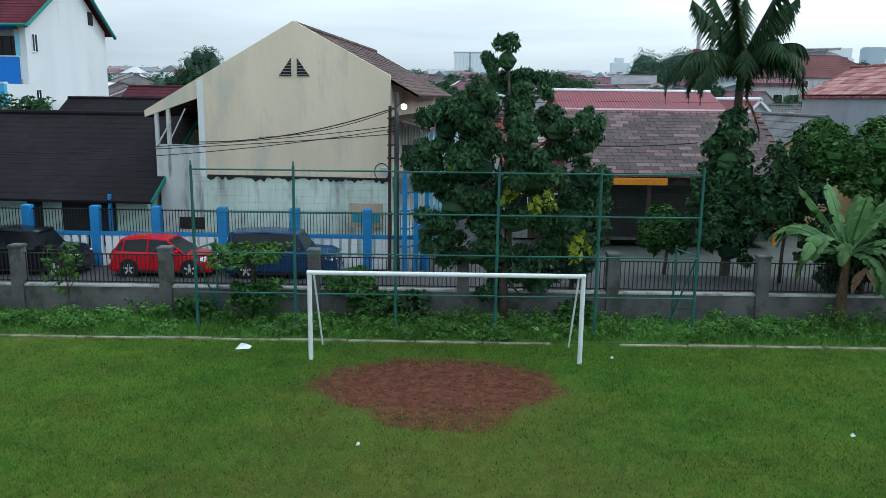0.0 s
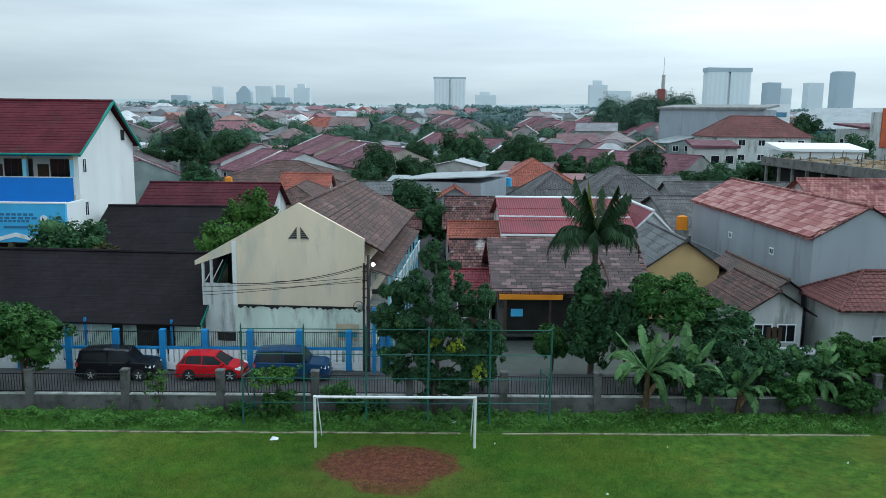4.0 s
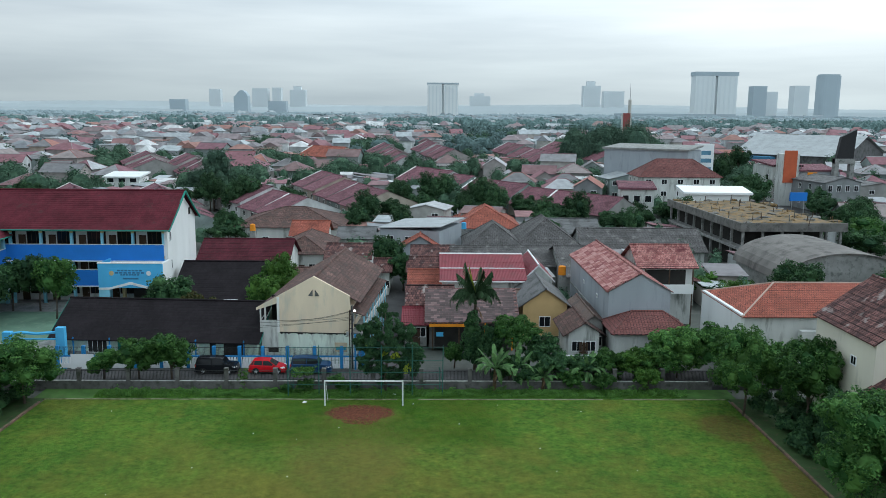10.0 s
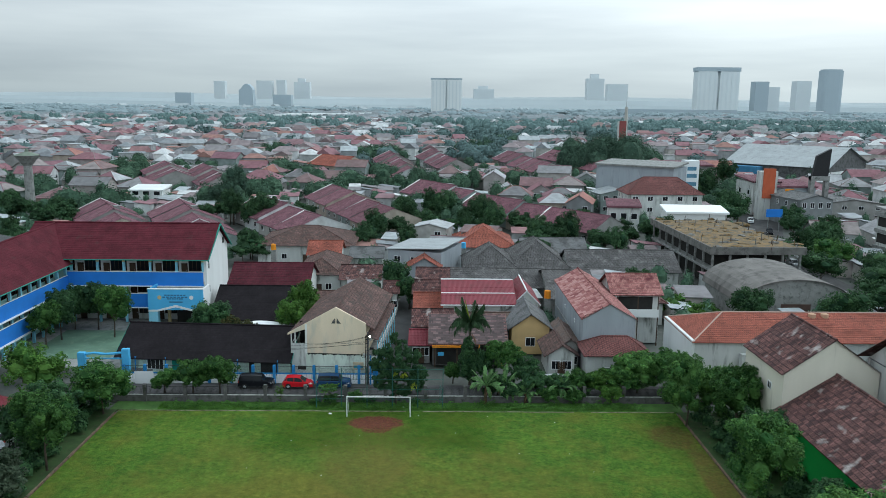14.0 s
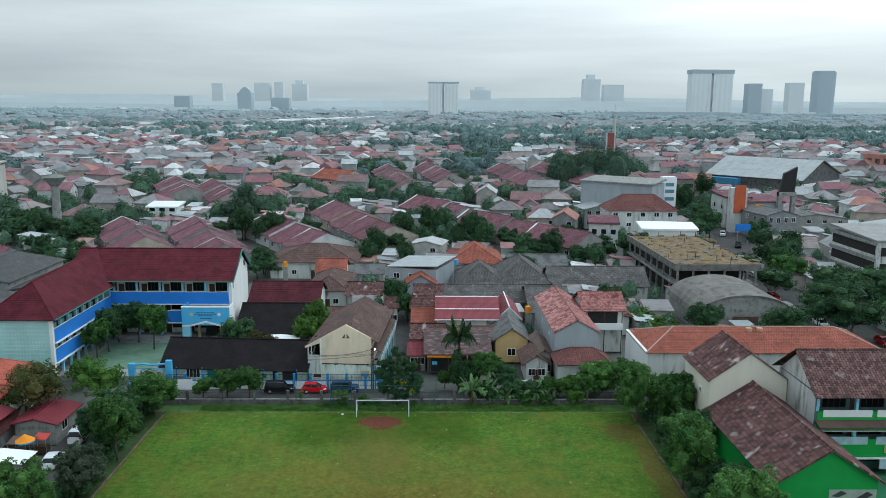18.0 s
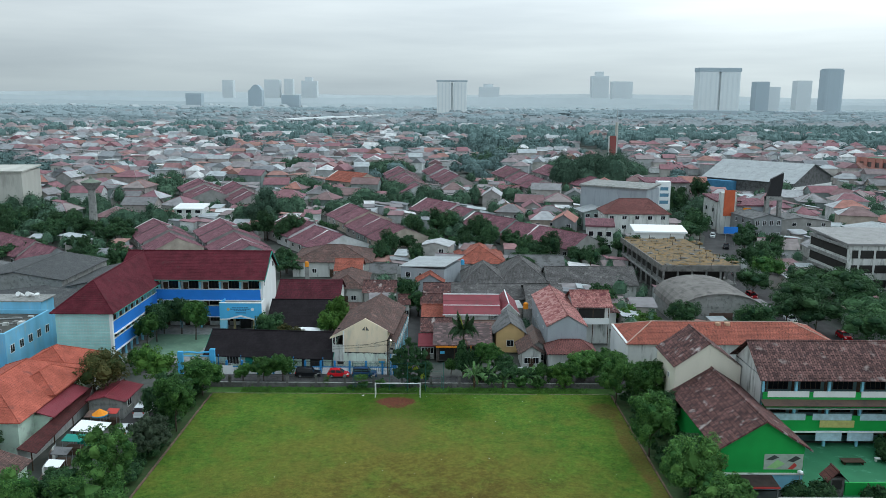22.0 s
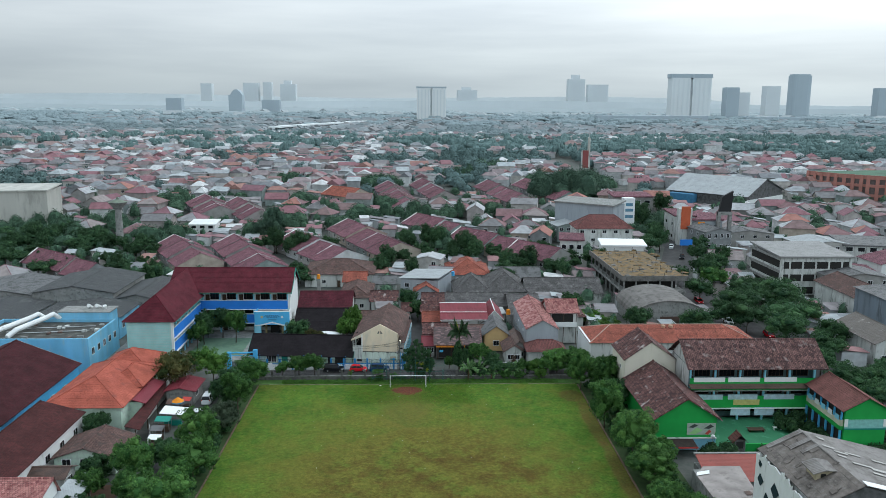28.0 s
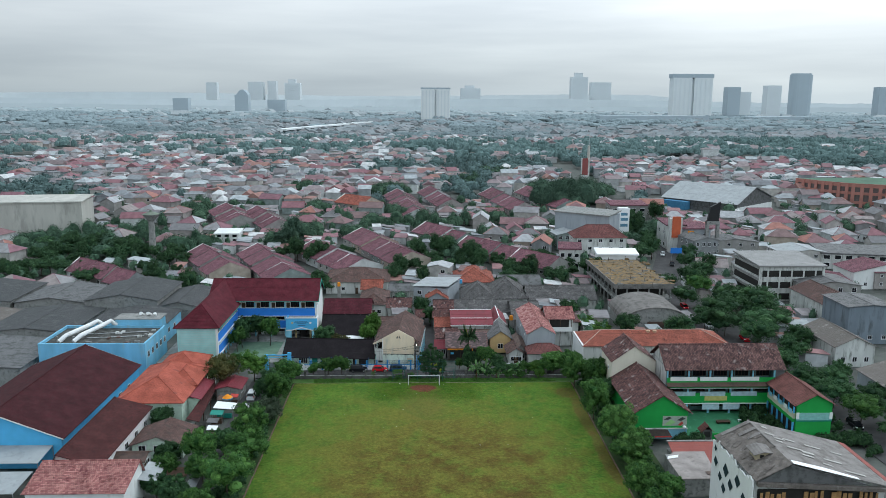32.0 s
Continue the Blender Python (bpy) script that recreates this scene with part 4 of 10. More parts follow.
solid("green_court", Shape().slab([(52, -14, 0.15), (77, -14, 0.15), (77, 3.4, 0.15), (52, 3.4, 0.15)], 0.2), mat("bright_green_court", (0.04, 0.175, 0.085), var=0.15, scale=0.4, stain=(0.10, 0.28, 0.18), stain_at=0.62), "bright green painted school court", "court", "structure")

# ---- the goal and the tall net fence ----
goal = thing("football_goal", "white tubular steel football goal with worn paint", "goal", at=(-0.085, 20.2, 0))
GOALWHITE = mat("chipped_white_paint", (0.75, 0.76, 0.76), rough=0.5, var=0.08, scale=2, stain=(0.35, 0.33, 0.3), stain_at=0.7)
for sx in (-3.62, 3.62):
    part("post", Shape().rod((sx, 0, -0.05), (sx, 0, 2.40), 0.062, n=12), GOALWHITE, goal)
    part("back_stay", Shape().path([(sx, 0.05, 2.36), (sx * 0.985, 0.35, 2.30), (sx * 0.97, 1.30, 0.0)], 0.026, 8), GOALWHITE, goal)
    part("elbow", Shape().rod((sx, -0.02, 2.37), (sx, 0.12, 2.40), 0.045, n=8), GOALWHITE, goal)
part("crossbar", Shape().rod((-3.68, 0, 2.40), (3.68, 0, 2.40), 0.062, n=12), GOALWHITE, goal)

net_fence = thing("net_fence", "tall dark green steel pole fence with ball net behind the goal", "fence", at=(0, 22.7, 0))
NET = mat("dark_green_net_cord", (0.02, 0.06, 0.045), var=0.2)
net_x = (-7.55, -4.6, -1.6, 1.38, 4.36, 7.28)
for i, x in enumerate(net_x):
    part("pole", Shape().rod((x, 0, -0.1), (x + 0.03 * (i % 2), 0, 4.98), 0.05, 0.042, 8), GREENMETAL, net_fence)
    part("pole_cap", Shape().rod((x + 0.03 * (i % 2), 0, 4.98), (x + 0.03 * (i % 2), 0, 5.12), 0.03, 0.02, 6), GREENMETAL, net_fence)
for z in (1.19, 2.41, 3.62, 4.86):
    for a, b in zip(net_x, net_x[1:]):
        part("rail", Shape().rod((a, -0.02, z), (b, -0.02, z + 0.012), 0.025, n=6), GREENMETAL, net_fence)
for x, sgn in ((-7.55, 1), (7.28, -1)):
    part("brace", Shape().rod((x, 0.04, 2.4), (x + 0.35 * sgn, 1.3, 0.0), 0.03, n=6), GREENMETAL, net_fence)
    part("brace", Shape().rod((x + 0.3 * sgn, 1.1, 2.6), (x + 0.3 * sgn, 1.1, 0.0), 0.035, n=6), GREENMETAL, net_fence)
    part("brace", Shape().rod((x + 0.3 * sgn, 1.1, 2.5), (x, 0.0, 2.5), 0.025, n=6), GREENMETAL, net_fence)
    part("brace", Shape().rod((x + 0.3 * sgn, 1.1, 0.6), (x, 0.0, 0.9), 0.025, n=6), GREENMETAL, net_fence)
ns = Shape()
for i in range(75):
    x = -7.5 + i * 0.2
    ns.rod((x, 0.03, 0.05), (x, 0.03, 4.84), 0.0015, n=3)
for i in range(24):
    ns.rod((-7.5, 0.03, 0.1 + i * 0.2), (7.25, 0.03, 0.1 + i * 0.2), 0.0015, n=3)
part("net", ns, NET, net_fence)

# ---- the low wall with pillars and black railing ----
low = thing("boundary_fence", "low grey block wall with pillars and black iron railing", "fence", at=(0, 24.6, 0))
pil = [-37.8 + 4.78 * i for i in range(16)]
COPING = mat("pale_cement_coping", (0.40, 0.40, 0.38), var=0.25, scale=1.5, stain=(0.2, 0.2, 0.18), stain_at=0.55)
bar_me = Shape().box(-0.012, -0.012, 0.98, 0.012, 0.012, 1.94).mesh("bar")
rest = Shape()
for i, x in enumerate(pil):
    part("pillar", Shape().bevbox(x - 0.19, -0.19, -0.1, x + 0.19, 0.19, 2.12, 0.02).bevbox(x - 0.22, -0.22, 2.12, x + 0.22, 0.22, 2.2, 0.03), WALLBLOCK, low)
    if i == len(pil) - 1:
        break
    a, b = x + 0.19, pil[i + 1] - 0.19
    part("wall_panel", Shape().box(a, -0.09, -0.1, b, 0.09, 0.86), WALLBLOCK, low)
    part("coping", Shape().bevbox(a, -0.12, 0.86, b, 0.12, 0.93, 0.02), COPING, low)
    for z in (1.0, 1.9):
        part("rail", Shape().box(a, -0.02, z, b, 0.02, z + 0.035), BLACKMETAL, low)
    k = int((b - a) / 0.135)
    for j in range(k):
        bx = a + (j + 0.5) * (b - a) / k
        if 4 <= i <= 11:
            o = part("bar", bar_me, BLACKMETAL, low)
            o.location = (bx, 0, 0)
        else:
            rest.box(bx - 0.012, -0.012, 0.98, bx + 0.012, 0.012, 1.94)
tagged(part("railing", rest, BLACKMETAL, low), kind="stuff")

# ---- the blue school fence across the street ----
blue = thing("school_fence", "white slotted wall with blue posts and black railing", "fence", at=(0, 30.5, 0.25))
bx_posts = [-33.0, -30.3, -27.6, -24.9, -22.2, -19.4, -16.68, -13.99, -11.56, -8.96, -6.11, -3.26, -1.0]
rail_rest = Shape()
for i, x in enumerate(bx_posts):
    part("post", Shape().bevbox(x - 0.17, -0.17, 0, x + 0.17, 0.17, 2.4, 0.03), POSTBLUE, blue)
    if i == len(bx_posts) - 1:
        break
    a, b = x + 0.17, bx_posts[i + 1] - 0.17
    part("base_wall", Shape().box(a, -0.08, 0, b, 0.08, 0.45), WHITE_CLEAN, blue)
    k = 7
    for j in range(k + 1):
        c = a + (b - a) * j / k
        w = 0.118 if 0 < j < k else 0.06
        part("slat", Shape().box(max(a, c - w), -0.08, 0.45, min(b, c + w), 0.08, 1.22), WHITE_CLEAN, blue)
    part("band", Shape().box(a, -0.1, 1.22, b, 0.1, 1.36), POSTBLUE, blue)
    part("rail", Shape().box(a, -0.02, 2.22, b, 0.02, 2.26), BLACKMETAL, blue)
    m2 = int((b - a) / 0.12)
    for j in range(m2):
        c = a + (j + 0.5) * (b - a) / m2
        rail_rest.box(c - 0.011, -0.011, 1.36, c + 0.011, 0.011, 2.3)
tagged(part("railing", rail_rest, BLACKMETAL, blue), kind="stuff")


# ---- cars ----
RIM = mat("silver_alloy_rim", (0.42, 0.43, 0.44), rough=0.35, var=0.1, bump=0)


def loft(stations, sections, close=True):
    """Skin over cross-sections: one list of (y, z) for each station x."""
    sh, m = Shape(), len(sections[0])
    v = [(x, y, z) for x, sec in zip(stations, sections) for y, z in sec]
    f = [(i * m + j, i * m + (j + 1) % m, (i + 1) * m + (j + 1) % m, (i + 1) * m + j) for i in range(len(stations) - 1) for j in range(m if close else m - 1)]
    return sh.add(v, f + [tuple(range(m - 1, -1, -1)), tuple(range((len(stations) - 1) * m, len(stations) * m))])


def car(name, label, x, y, z, turn, L, W, H, paint, style="hatch", group="parked cars"):
    t = thing(name, label, "car", group, (x, y, z), turn)
    # bonnet and waist line, then windscreen foot, roof front, roof end, tail
    if style == "hatch":
        line = ((0.0, 0.40), (0.02, 0.47), (0.10, 0.545), (0.25, 0.615), (0.5, 0.625), (0.80, 0.65), (0.94, 0.665), (0.985, 0.60), (1.0, 0.46))
        cab = (0.23, 0.44, 0.86, 0.975)
    elif style == "suv":
        line = ((0.0, 0.42), (0.02, 0.52), (0.08, 0.585), (0.25, 0.61), (0.5, 0.61), (0.8, 0.62), (0.95, 0.63), (0.99, 0.58), (1.0, 0.44))
        cab = (0.25, 0.36, 0.93, 0.985)
    else:
        line = ((0.0, 0.38), (0.02, 0.48), (0.08, 0.54), (0.19, 0.60), (0.5, 0.60), (0.8, 0.615), (0.95, 0.63), (0.99, 0.58), (1.0, 0.42))
        cab = (0.16, 0.36, 0.93, 0.99)
    xs, secs = [], []
    for p, q in line:
        w = W / 2 * (0.80 if p in (0.0, 1.0) else 0.93 if p < 0.05 or p > 0.97 else 1.0)
        zt = q * H
        xs.append((p - 0.5) * L)
        secs.append([(-w * 0.93, 0.19), (-w, 0.30), (-w * 1.0, zt * 0.72), (-w * 0.965, zt - 0.05), (-w * 0.90, zt), (0.0, zt + 0.02), (w * 0.90, zt), (w * 0.965, zt - 0.05), (w, zt * 0.72), (w, 0.30), (w * 0.93, 0.19)])
    part("body", loft(xs, secs), paint, t)
    c0, c1, c2, c3 = [(q - 0.5) * L for q in cab]
    zb, zt, wb, wt = 0.60 * H, 0.955 * H, W * 0.455, W * 0.36
    glass = part("window_band", loft([c0, c1, c2, c3], [[(-wb, zb - 0.04), (-wb + 0.01, zb + 0.02), (wb - 0.01, zb + 0.02), (wb, zb - 0.04)], [(-wb, zb - 0.04), (-wt, zt), (wt, zt), (wb, zb - 0.04)], [(-wb, zb - 0.04), (-wt, zt), (wt, zt), (wb, zb - 0.04)], [(-wb, zb - 0.04), (-wb + 0.02, zb + 0.08), (wb - 0.02, zb + 0.08), (wb, zb - 0.04)]]), GLASS, t, "dark tinted glass")
    rx = [c1 - 0.10, c1 + 0.10, (c1 + c2) / 2, c2 - 0.1, c2 + 0.10]
    rz = [zt - 0.02, zt + 0.02, H, zt + 0.025, zt - 0.02]
    part("roof", loft(rx, [[(-wt - 0.03, q - 0.05), (-wt, q), (-wt * 0.5, q + 0.02), (wt * 0.5, q + 0.02), (wt, q), (wt + 0.03, q - 0.05)] for q in rz]), paint, t)
    mid = c1 + (c2 - c1) * 0.42
    for sg in (-1, 1):
        for a, b in (((c0 + 0.05, sg * (wb + 0.005), zb), (c1, sg * (wt + 0.01), zt)), ((mid, sg * (wb + 0.008), zb - 0.02), (mid - 0.03, sg * (wt + 0.012), zt)), ((c2 + 0.04, sg * (wb + 0.004), zb), (c2 - 0.06, sg * (wt + 0.01), zt)), ((c3 - 0.06, sg * (wb - 0.02), zb + 0.02), (c2 + 0.06, sg * wt, zt))):
            part("pillar", Shape().rod(a, b, 0.035, n=6), paint, glass)
        part("headlight", loft([-0.5 * L + 0.02, -0.5 * L + 0.16, -0.5 * L + 0.42], [[(sg * W * 0.30, 0.40 * H), (sg * W * 0.40, 0.40 * H), (sg * W * 0.40, 0.47 * H), (sg * W * 0.30, 0.47 * H)], [(sg * W * 0.28, 0.41 * H), (sg * W * 0.475, 0.42 * H), (sg * W * 0.46, 0.51 * H), (sg * W * 0.28, 0.51 * H)], [(sg * W * 0.40, 0.47 * H), (sg * W * 0.505, 0.46 * H), (sg * W * 0.49, 0.52 * H), (sg * W * 0.40, 0.53 * H)]]), WHITE_CLEAN, t)
        part("tail_light", Shape().box(0.5 * L - 0.16, sg * W * 0.42 - 0.1, 0.46 * H, 0.5 * L - 0.02, sg * W * 0.42 + 0.1, 0.60 * H), REDPAINT, t)
        part("mirror", Shape().bevbox(c0 + 0.25, sg * (W / 2 + 0.03) - 0.09, zb + 0.02, c0 + 0.38, sg * (W / 2 + 0.03) + 0.09, zb + 0.16, 0.04), paint, t)
        part("door_handle", Shape().box(mid - 0.3, sg * W * 0.5 - 0.015, 0.52 * H, mid - 0.12, sg * W * 0.5 + 0.015, 0.545 * H), BLACKMETAL, t)
        part("sill", Shape().box(-0.22 * L, sg * W * 0.49 - 0.02, 0.17, 0.22 * L, sg * W * 0.49 + 0.02, 0.25), BLACKMETAL, t)
        for wx in (-0.31 * L, 0.30 * L):
            part("wheel_arch", Shape().rod((wx, sg * (W / 2 - 0.1), 0.33), (wx, sg * (W / 2 + 0.006), 0.33), 0.36, n=18), RUBBER, t)
            wh = part("wheel", Shape().rod((wx, sg * (W / 2 - 0.2), 0.31), (wx, sg * (W / 2 + 0.02), 0.31), 0.315, n=18), RUBBER, t)
            rim = Shape().rod((wx, sg * (W / 2 + 0.012), 0.31), (wx, sg * (W / 2 + 0.03), 0.31), 0.06, n=8)
            for k in range(5):
                q = 6.28319 * k / 5 + 0.3
                rim.rod((wx, sg * (W / 2 + 0.025), 0.31), (wx + 0.2 * math.cos(q), sg * (W / 2 + 0.022), 0.31 + 0.2 * math.sin(q)), 0.035, 0.045, 5)
            part("rim", rim, RIM, wh)
    part("grille", Shape().box(-0.5 * L - 0.012, -W * 0.26, 0.30 * H, -0.5 * L + 0.05, W * 0.26, 0.38 * H), BLACKMETAL, t)
    part("bumper", Shape().bevbox(-0.5 * L - 0.05, -W * 0.43, 0.2, -0.5 * L + 0.1, W * 0.43, 0.42, 0.05), paint, t)
    part("bumper", Shape().bevbox(0.5 * L - 0.1, -W * 0.43, 0.22, 0.5 * L + 0.05, W * 0.43, 0.5, 0.05), paint, t)
    return t


def carpaint(name, col):
    return mat(name, col, rough=0.12, var=0.05, bump=0.0, spec=0.14)


P_RED, P_BLACK, P_BLUE = carpaint("red_car_paint", (0.50, 0.012, 0.02)), carpaint("black_car_paint", (0.012, 0.013, 0.016)), carpaint("dark_blue_car_paint", (0.018, 0.05, 0.12))
P_WHITE, P_GREY = carpaint("white_car_paint", (0.72, 0.74, 0.76)), carpaint("silver_car_paint", (0.35, 0.36, 0.37))
car("hatchback_car", "glossy red hatchback parked in the street", -10.75, 29.02, 0.3, 180, 3.7, 1.56, 1.46, P_RED)
car("suv_car", "black family car parked in the street", -15.95, 29.0, 0.3, 180, 4.3, 1.6, 1.70, P_BLACK, "suv")
car("minivan_car", "dark blue car parked behind shrubs", -6.25, 29.0, 0.3, 180, 4.2, 1.6, 1.75, P_BLUE, "suv")
car("van_car", "white minibus parked in the lane", -38.3, 13.0, 0.05, -90, 4.5, 1.75, 1.85, P_WHITE, "van")
car("van_car", "silver minibus standing in the street behind the shrubs", 20.9, 28.0, 0.3, 0, 4.6, 1.8, 2.1, P_GREY, "van")
car("hatchback_car", "white hatchback parked in the lane by the stalls", -38.4, 5.6, 0.05, -84, 3.8, 1.65, 1.5, P_WHITE, "hatch")

# ---- the cream gable house ----
gh = thing("cream_house", "two-storey cream plastered house with weathered tile roof and open lean-to", "house", at=(0, 0, 0.2))
gh.matrix_basis = pose(-6.3, 31.7, 0.2, 0, 0, -4.3) @ pose(6.3, -31.7, 0)
gable_body(gh, -10.15, -2.45, 32.15, 50.6, 3.55, 7.25, 9.4, CREAM, -6.3)
part("front_gable", Shape().wallpoly([(-10.15, 31.9, 3.55), (-2.45, 31.9, 3.55), (-2.45, 31.9, 7.62), (-6.3, 31.9, 9.68), (-10.15, 31.9, 7.5)], 0.24), CREAM, gh)
part("lower_wall", Shape().box(-10.2, 31.8, 0, -2.4, 50.6, 3.5), MOSSY, gh, "pale green plaster with grey mould")
edge = [(-10.0 + i * 0.125, 31.76, 3.5 - 0.2 * rng.random() ** 2) for i in range(61)]
part("mould_band", Shape().wallpoly(edge + [(-2.5, 31.76, 3.56), (-10.0, 31.76, 3.56)], 0.1), SOOT, gh, "black mould under the ledge")
cr = Shape()
courses(cr, (-12.65, 50.9, 5.92), (-12.65, 32.12, 5.92), (-6.3, 32.12, 9.54), (-6.3, 50.9, 9.54), 18)
courses(cr, (-1.35, 32.12, 6.86), (-1.35, 50.9, 6.86), (-6.3, 50.9, 9.54), (-6.3, 32.12, 9.54), 16)
cr = part("roof", cr, T_BROWN, gh, "weathered brown tiles")
part("ridge_cap", Shape().rod((-6.3, 32.15, 9.56), (-6.3, 50.9, 9.56), 0.13, n=8), T_BROWN, cr)
for sg in (-1, 1):
    vent = part("gable_vent", Shape().wallpoly([(-6.3 + sg * 0.12, 31.86, 7.55), (-6.3 + sg * 0.62, 31.86, 7.55), (-6.3 + sg * 0.12, 31.86, 8.25)][::sg], 0.05), DARK, gh)
    for j in range(5):
        part("louvre", Shape().box(min(-6.3 + sg * 0.12, -6.3 + sg * (0.6 - j * 0.1)), 31.82, 7.58 + j * 0.12, max(-6.3 + sg * 0.12, -6.3 + sg * (0.6 - j * 0.1)), 31.86, 7.62 + j * 0.12), CONCRETE, vent)
# lean-to on the west side: front wall with a large opening, posts and braces
part("lean_to_wall", Shape().wallpoly([(-12.1, 32.0, 3.4), (-10.2, 32.0, 3.4), (-10.2, 32.0, 4.75), (-12.1, 32.0, 4.75)], 0.2), WHITE_DIRTY, gh)
part("lean_to_gable", Shape().wallpoly([(-12.6, 31.95, 5.85), (-10.17, 31.95, 6.7), (-10.17, 31.95, 7.5), (-12.6, 31.95, 6.12)], 0.12), CREAM, gh)
part("lean_to_lower_wall", Shape().box(-12.1, 32.0, 0, -10.2, 50, 3.4), WHITE_DIRTY, gh)
# Back wall coloured near-black for the shade inside the lean-to.
part("lean_to_back", Shape().box(-12.0, 36.0, 3.4, -10.2, 36.2, 6.6), DARK, gh, "dark interior")
for x in (-12.15, -11.65):
    part("lean_to_post", Shape().box(x - 0.07, 32.0, 3.4, x + 0.07, 32.14, 6.3), WHITE_DIRTY, gh)
part("lean_to_brace", Shape().rod((-12.2, 31.95, 4.6), (-11.5, 31.95, 5.7), 0.035), WHITE_DIRTY, gh)
part("lean_to_brace", Shape().rod((-11.6, 32.0, 4.9), (-10.9, 32.0, 6.2), 0.03), WHITE_DIRTY, gh)
part("vent_opening", Shape().box(-11.35, 31.96, 1.25, -10.25, 31.995, 1.75), DARK, gh)
part("corner_pilaster", Shape().box(-10.3, 31.82, 3.5, -10.05, 31.9, 7.35), WHITE, gh)
# east gallery on the alley side
part("gallery_floor", Shape().box(-2.4, 32.2, 3.3, -1.0, 50.4, 3.55), CONCRETE, gh)
part("gallery_roof", Shape().slab([(-2.45, 32.0, 6.0), (-0.9, 32.0, 5.5), (-0.9, 50.4, 5.5), (-2.45, 50.4, 6.0)], 0.08), T_BROWN, gh)
for i in range(9):
    y = 32.4 + i * 2.2
    part("gallery_post", Shape().box(-1.1, y, 0, -0.98, y + 0.12, 5.45), PALEBLUE, gh)
    part("gallery_rail", Shape().box(-1.08, y + 0.12, 4.4, -1.0, y + 2.2, 4.46), WHITE, gh)
    for j in range(6):
        part("baluster", Shape().box(-1.06, y + 0.3 + j * 0.3, 3.55, -1.02, y + 0.36 + j * 0.3, 4.4), WHITE, gh)
    window(gh, -2.4, y + 1.1, 4.3, 1.0, 1.3, "+x")
bl = part("notice_board", Shape().bevbox(-4.1, 31.7, 1.55, -2.75, 31.78, 2.55), mat("notice_board_cream", (0.5, 0.42, 0.3), var=0.2, scale=2), gh)
part("board_panel", Shape().box(-4.0, 31.68, 1.75, -2.85, 31.7, 2.1), mat("notice_board_teal", (0.07, 0.30, 0.36), var=0.2, scale=2), bl)

# ---- utility poles and cables ----
up = thing("utility_pole", "dark utility pole with cable coil and lit lamp", "pole", at=(-2.1, 30.2, 0.25))
part("pole", Shape().rod((0, 0, 0), (0.02, 0, 6.9), 0.11, 0.08, 10), mat("weathered_pole_iron", (0.05, 0.05, 0.055), var=0.3, scale=2, rough=0.6), up)
part("second_pole", Shape().rod((-0.28, 0.12, 0), (-0.25, 0.12, 6.4), 0.07, 0.06, 8), BROWNWOOD, up)
part("junction_box", Shape().bevbox(-0.6, -0.2, 3.75, -0.32, 0.0, 4.1, 0.03), STEEL, up)
part("cable_coil", Shape().path([(-0.55 + 0.28 * math.cos(a * 0.5), -0.1, 3.9 + 0.33 * math.sin(a * 0.5)) for a in range(14)], 0.02, 5), CABLE, up)
part("floodlight", Shape().box(0.25, -0.35, 4.7, 0.75, -0.1, 4.95), BLACKMETAL, up)
part("lamp_arm", Shape().path([(0.02, 0, 6.3), (0.15, -0.15, 6.5), (0.3, -0.2, 6.45)], 0.02, 6), BLACKMETAL, up)
part("lamp", Shape().rod((0.3, -0.2, 6.28), (0.3, -0.2, 6.33), 0.05, 0.11, 12).rod((0.3, -0.2, 6.33), (0.3, -0.2, 6.42), 0.11, 0.11, 12).rod((0.3, -0.2, 6.42), (0.3, -0.2, 6.48), 0.11, 0.05, 12), LAMPGLOW, up, "lit white lamp")
for k in range(4):
    part("bracket", Shape().box(-0.35, -0.05, 4.4 + k * 0.5, 0.1, 0.05, 4.45 + k * 0.5), BLACKMETAL, up)
for i in range(3):
    pb = thing("gate_post", "blue painted steel gate post with brackets", "post", "blue gate posts", (-1.75 + i * 0.42, 29.9 + 0.2 * i, 0.25))
    part("shaft", Shape().box(-0.09, -0.09, 0, 0.09, 0.09, 3.9 - 0.3 * i), POSTBLUE, pb)
    for k in range(4):
        part("bracket", Shape().box(-0.2, -0.04, 1.0 + k * 0.7, 0.2, 0.04, 1.06 + k * 0.7), POSTBLUE, pb)


def cable(a, b, sag, r=0.016):
    a, b = Vector(a), Vector(b)
    pts = [a.lerp(b, i / 16) + Vector((0, 0, -sag * 4 * (i / 16) * (1 - i / 16))) for i in range(17)]
    solid("cable", Shape().path(pts, r, 5), CABLE, "black overhead cable strung across the house front", "cable", group="overhead cables")


cable((-2.1, 30.2, 6.6), (-10.3, 31.7, 5.1), 0.35, 0.022)
cable((-2.1, 30.2, 6.55), (-7.6, 31.2, 5.35), 0.25)
cable((-2.1, 30.2, 5.8), (-13.5, 31.0, 4.45), 0.15)
cable((-2.1, 30.2, 5.6), (-26.0, 30.6, 4.4), 0.25)
cable((-2.1, 30.2, 5.9), (-12.0, 31.6, 4.9), 0.1)
cable((-2.1, 30.2, 6.2), (9.5, 30.5, 5.4), 0.5)

# ---- the long charcoal-roofed hall by the street ----
lh = thing("long_hall", "single-storey pale green school hall with charcoal tile roof", "building", at=(-12.4, 31.75, 0.25), turn=86)
MINT = mat("pale_mint_plaster", (0.52, 0.64, 0.54), var=0.14, scale=0.6, stain=(0.40, 0.45, 0.41), stain_at=0.58)
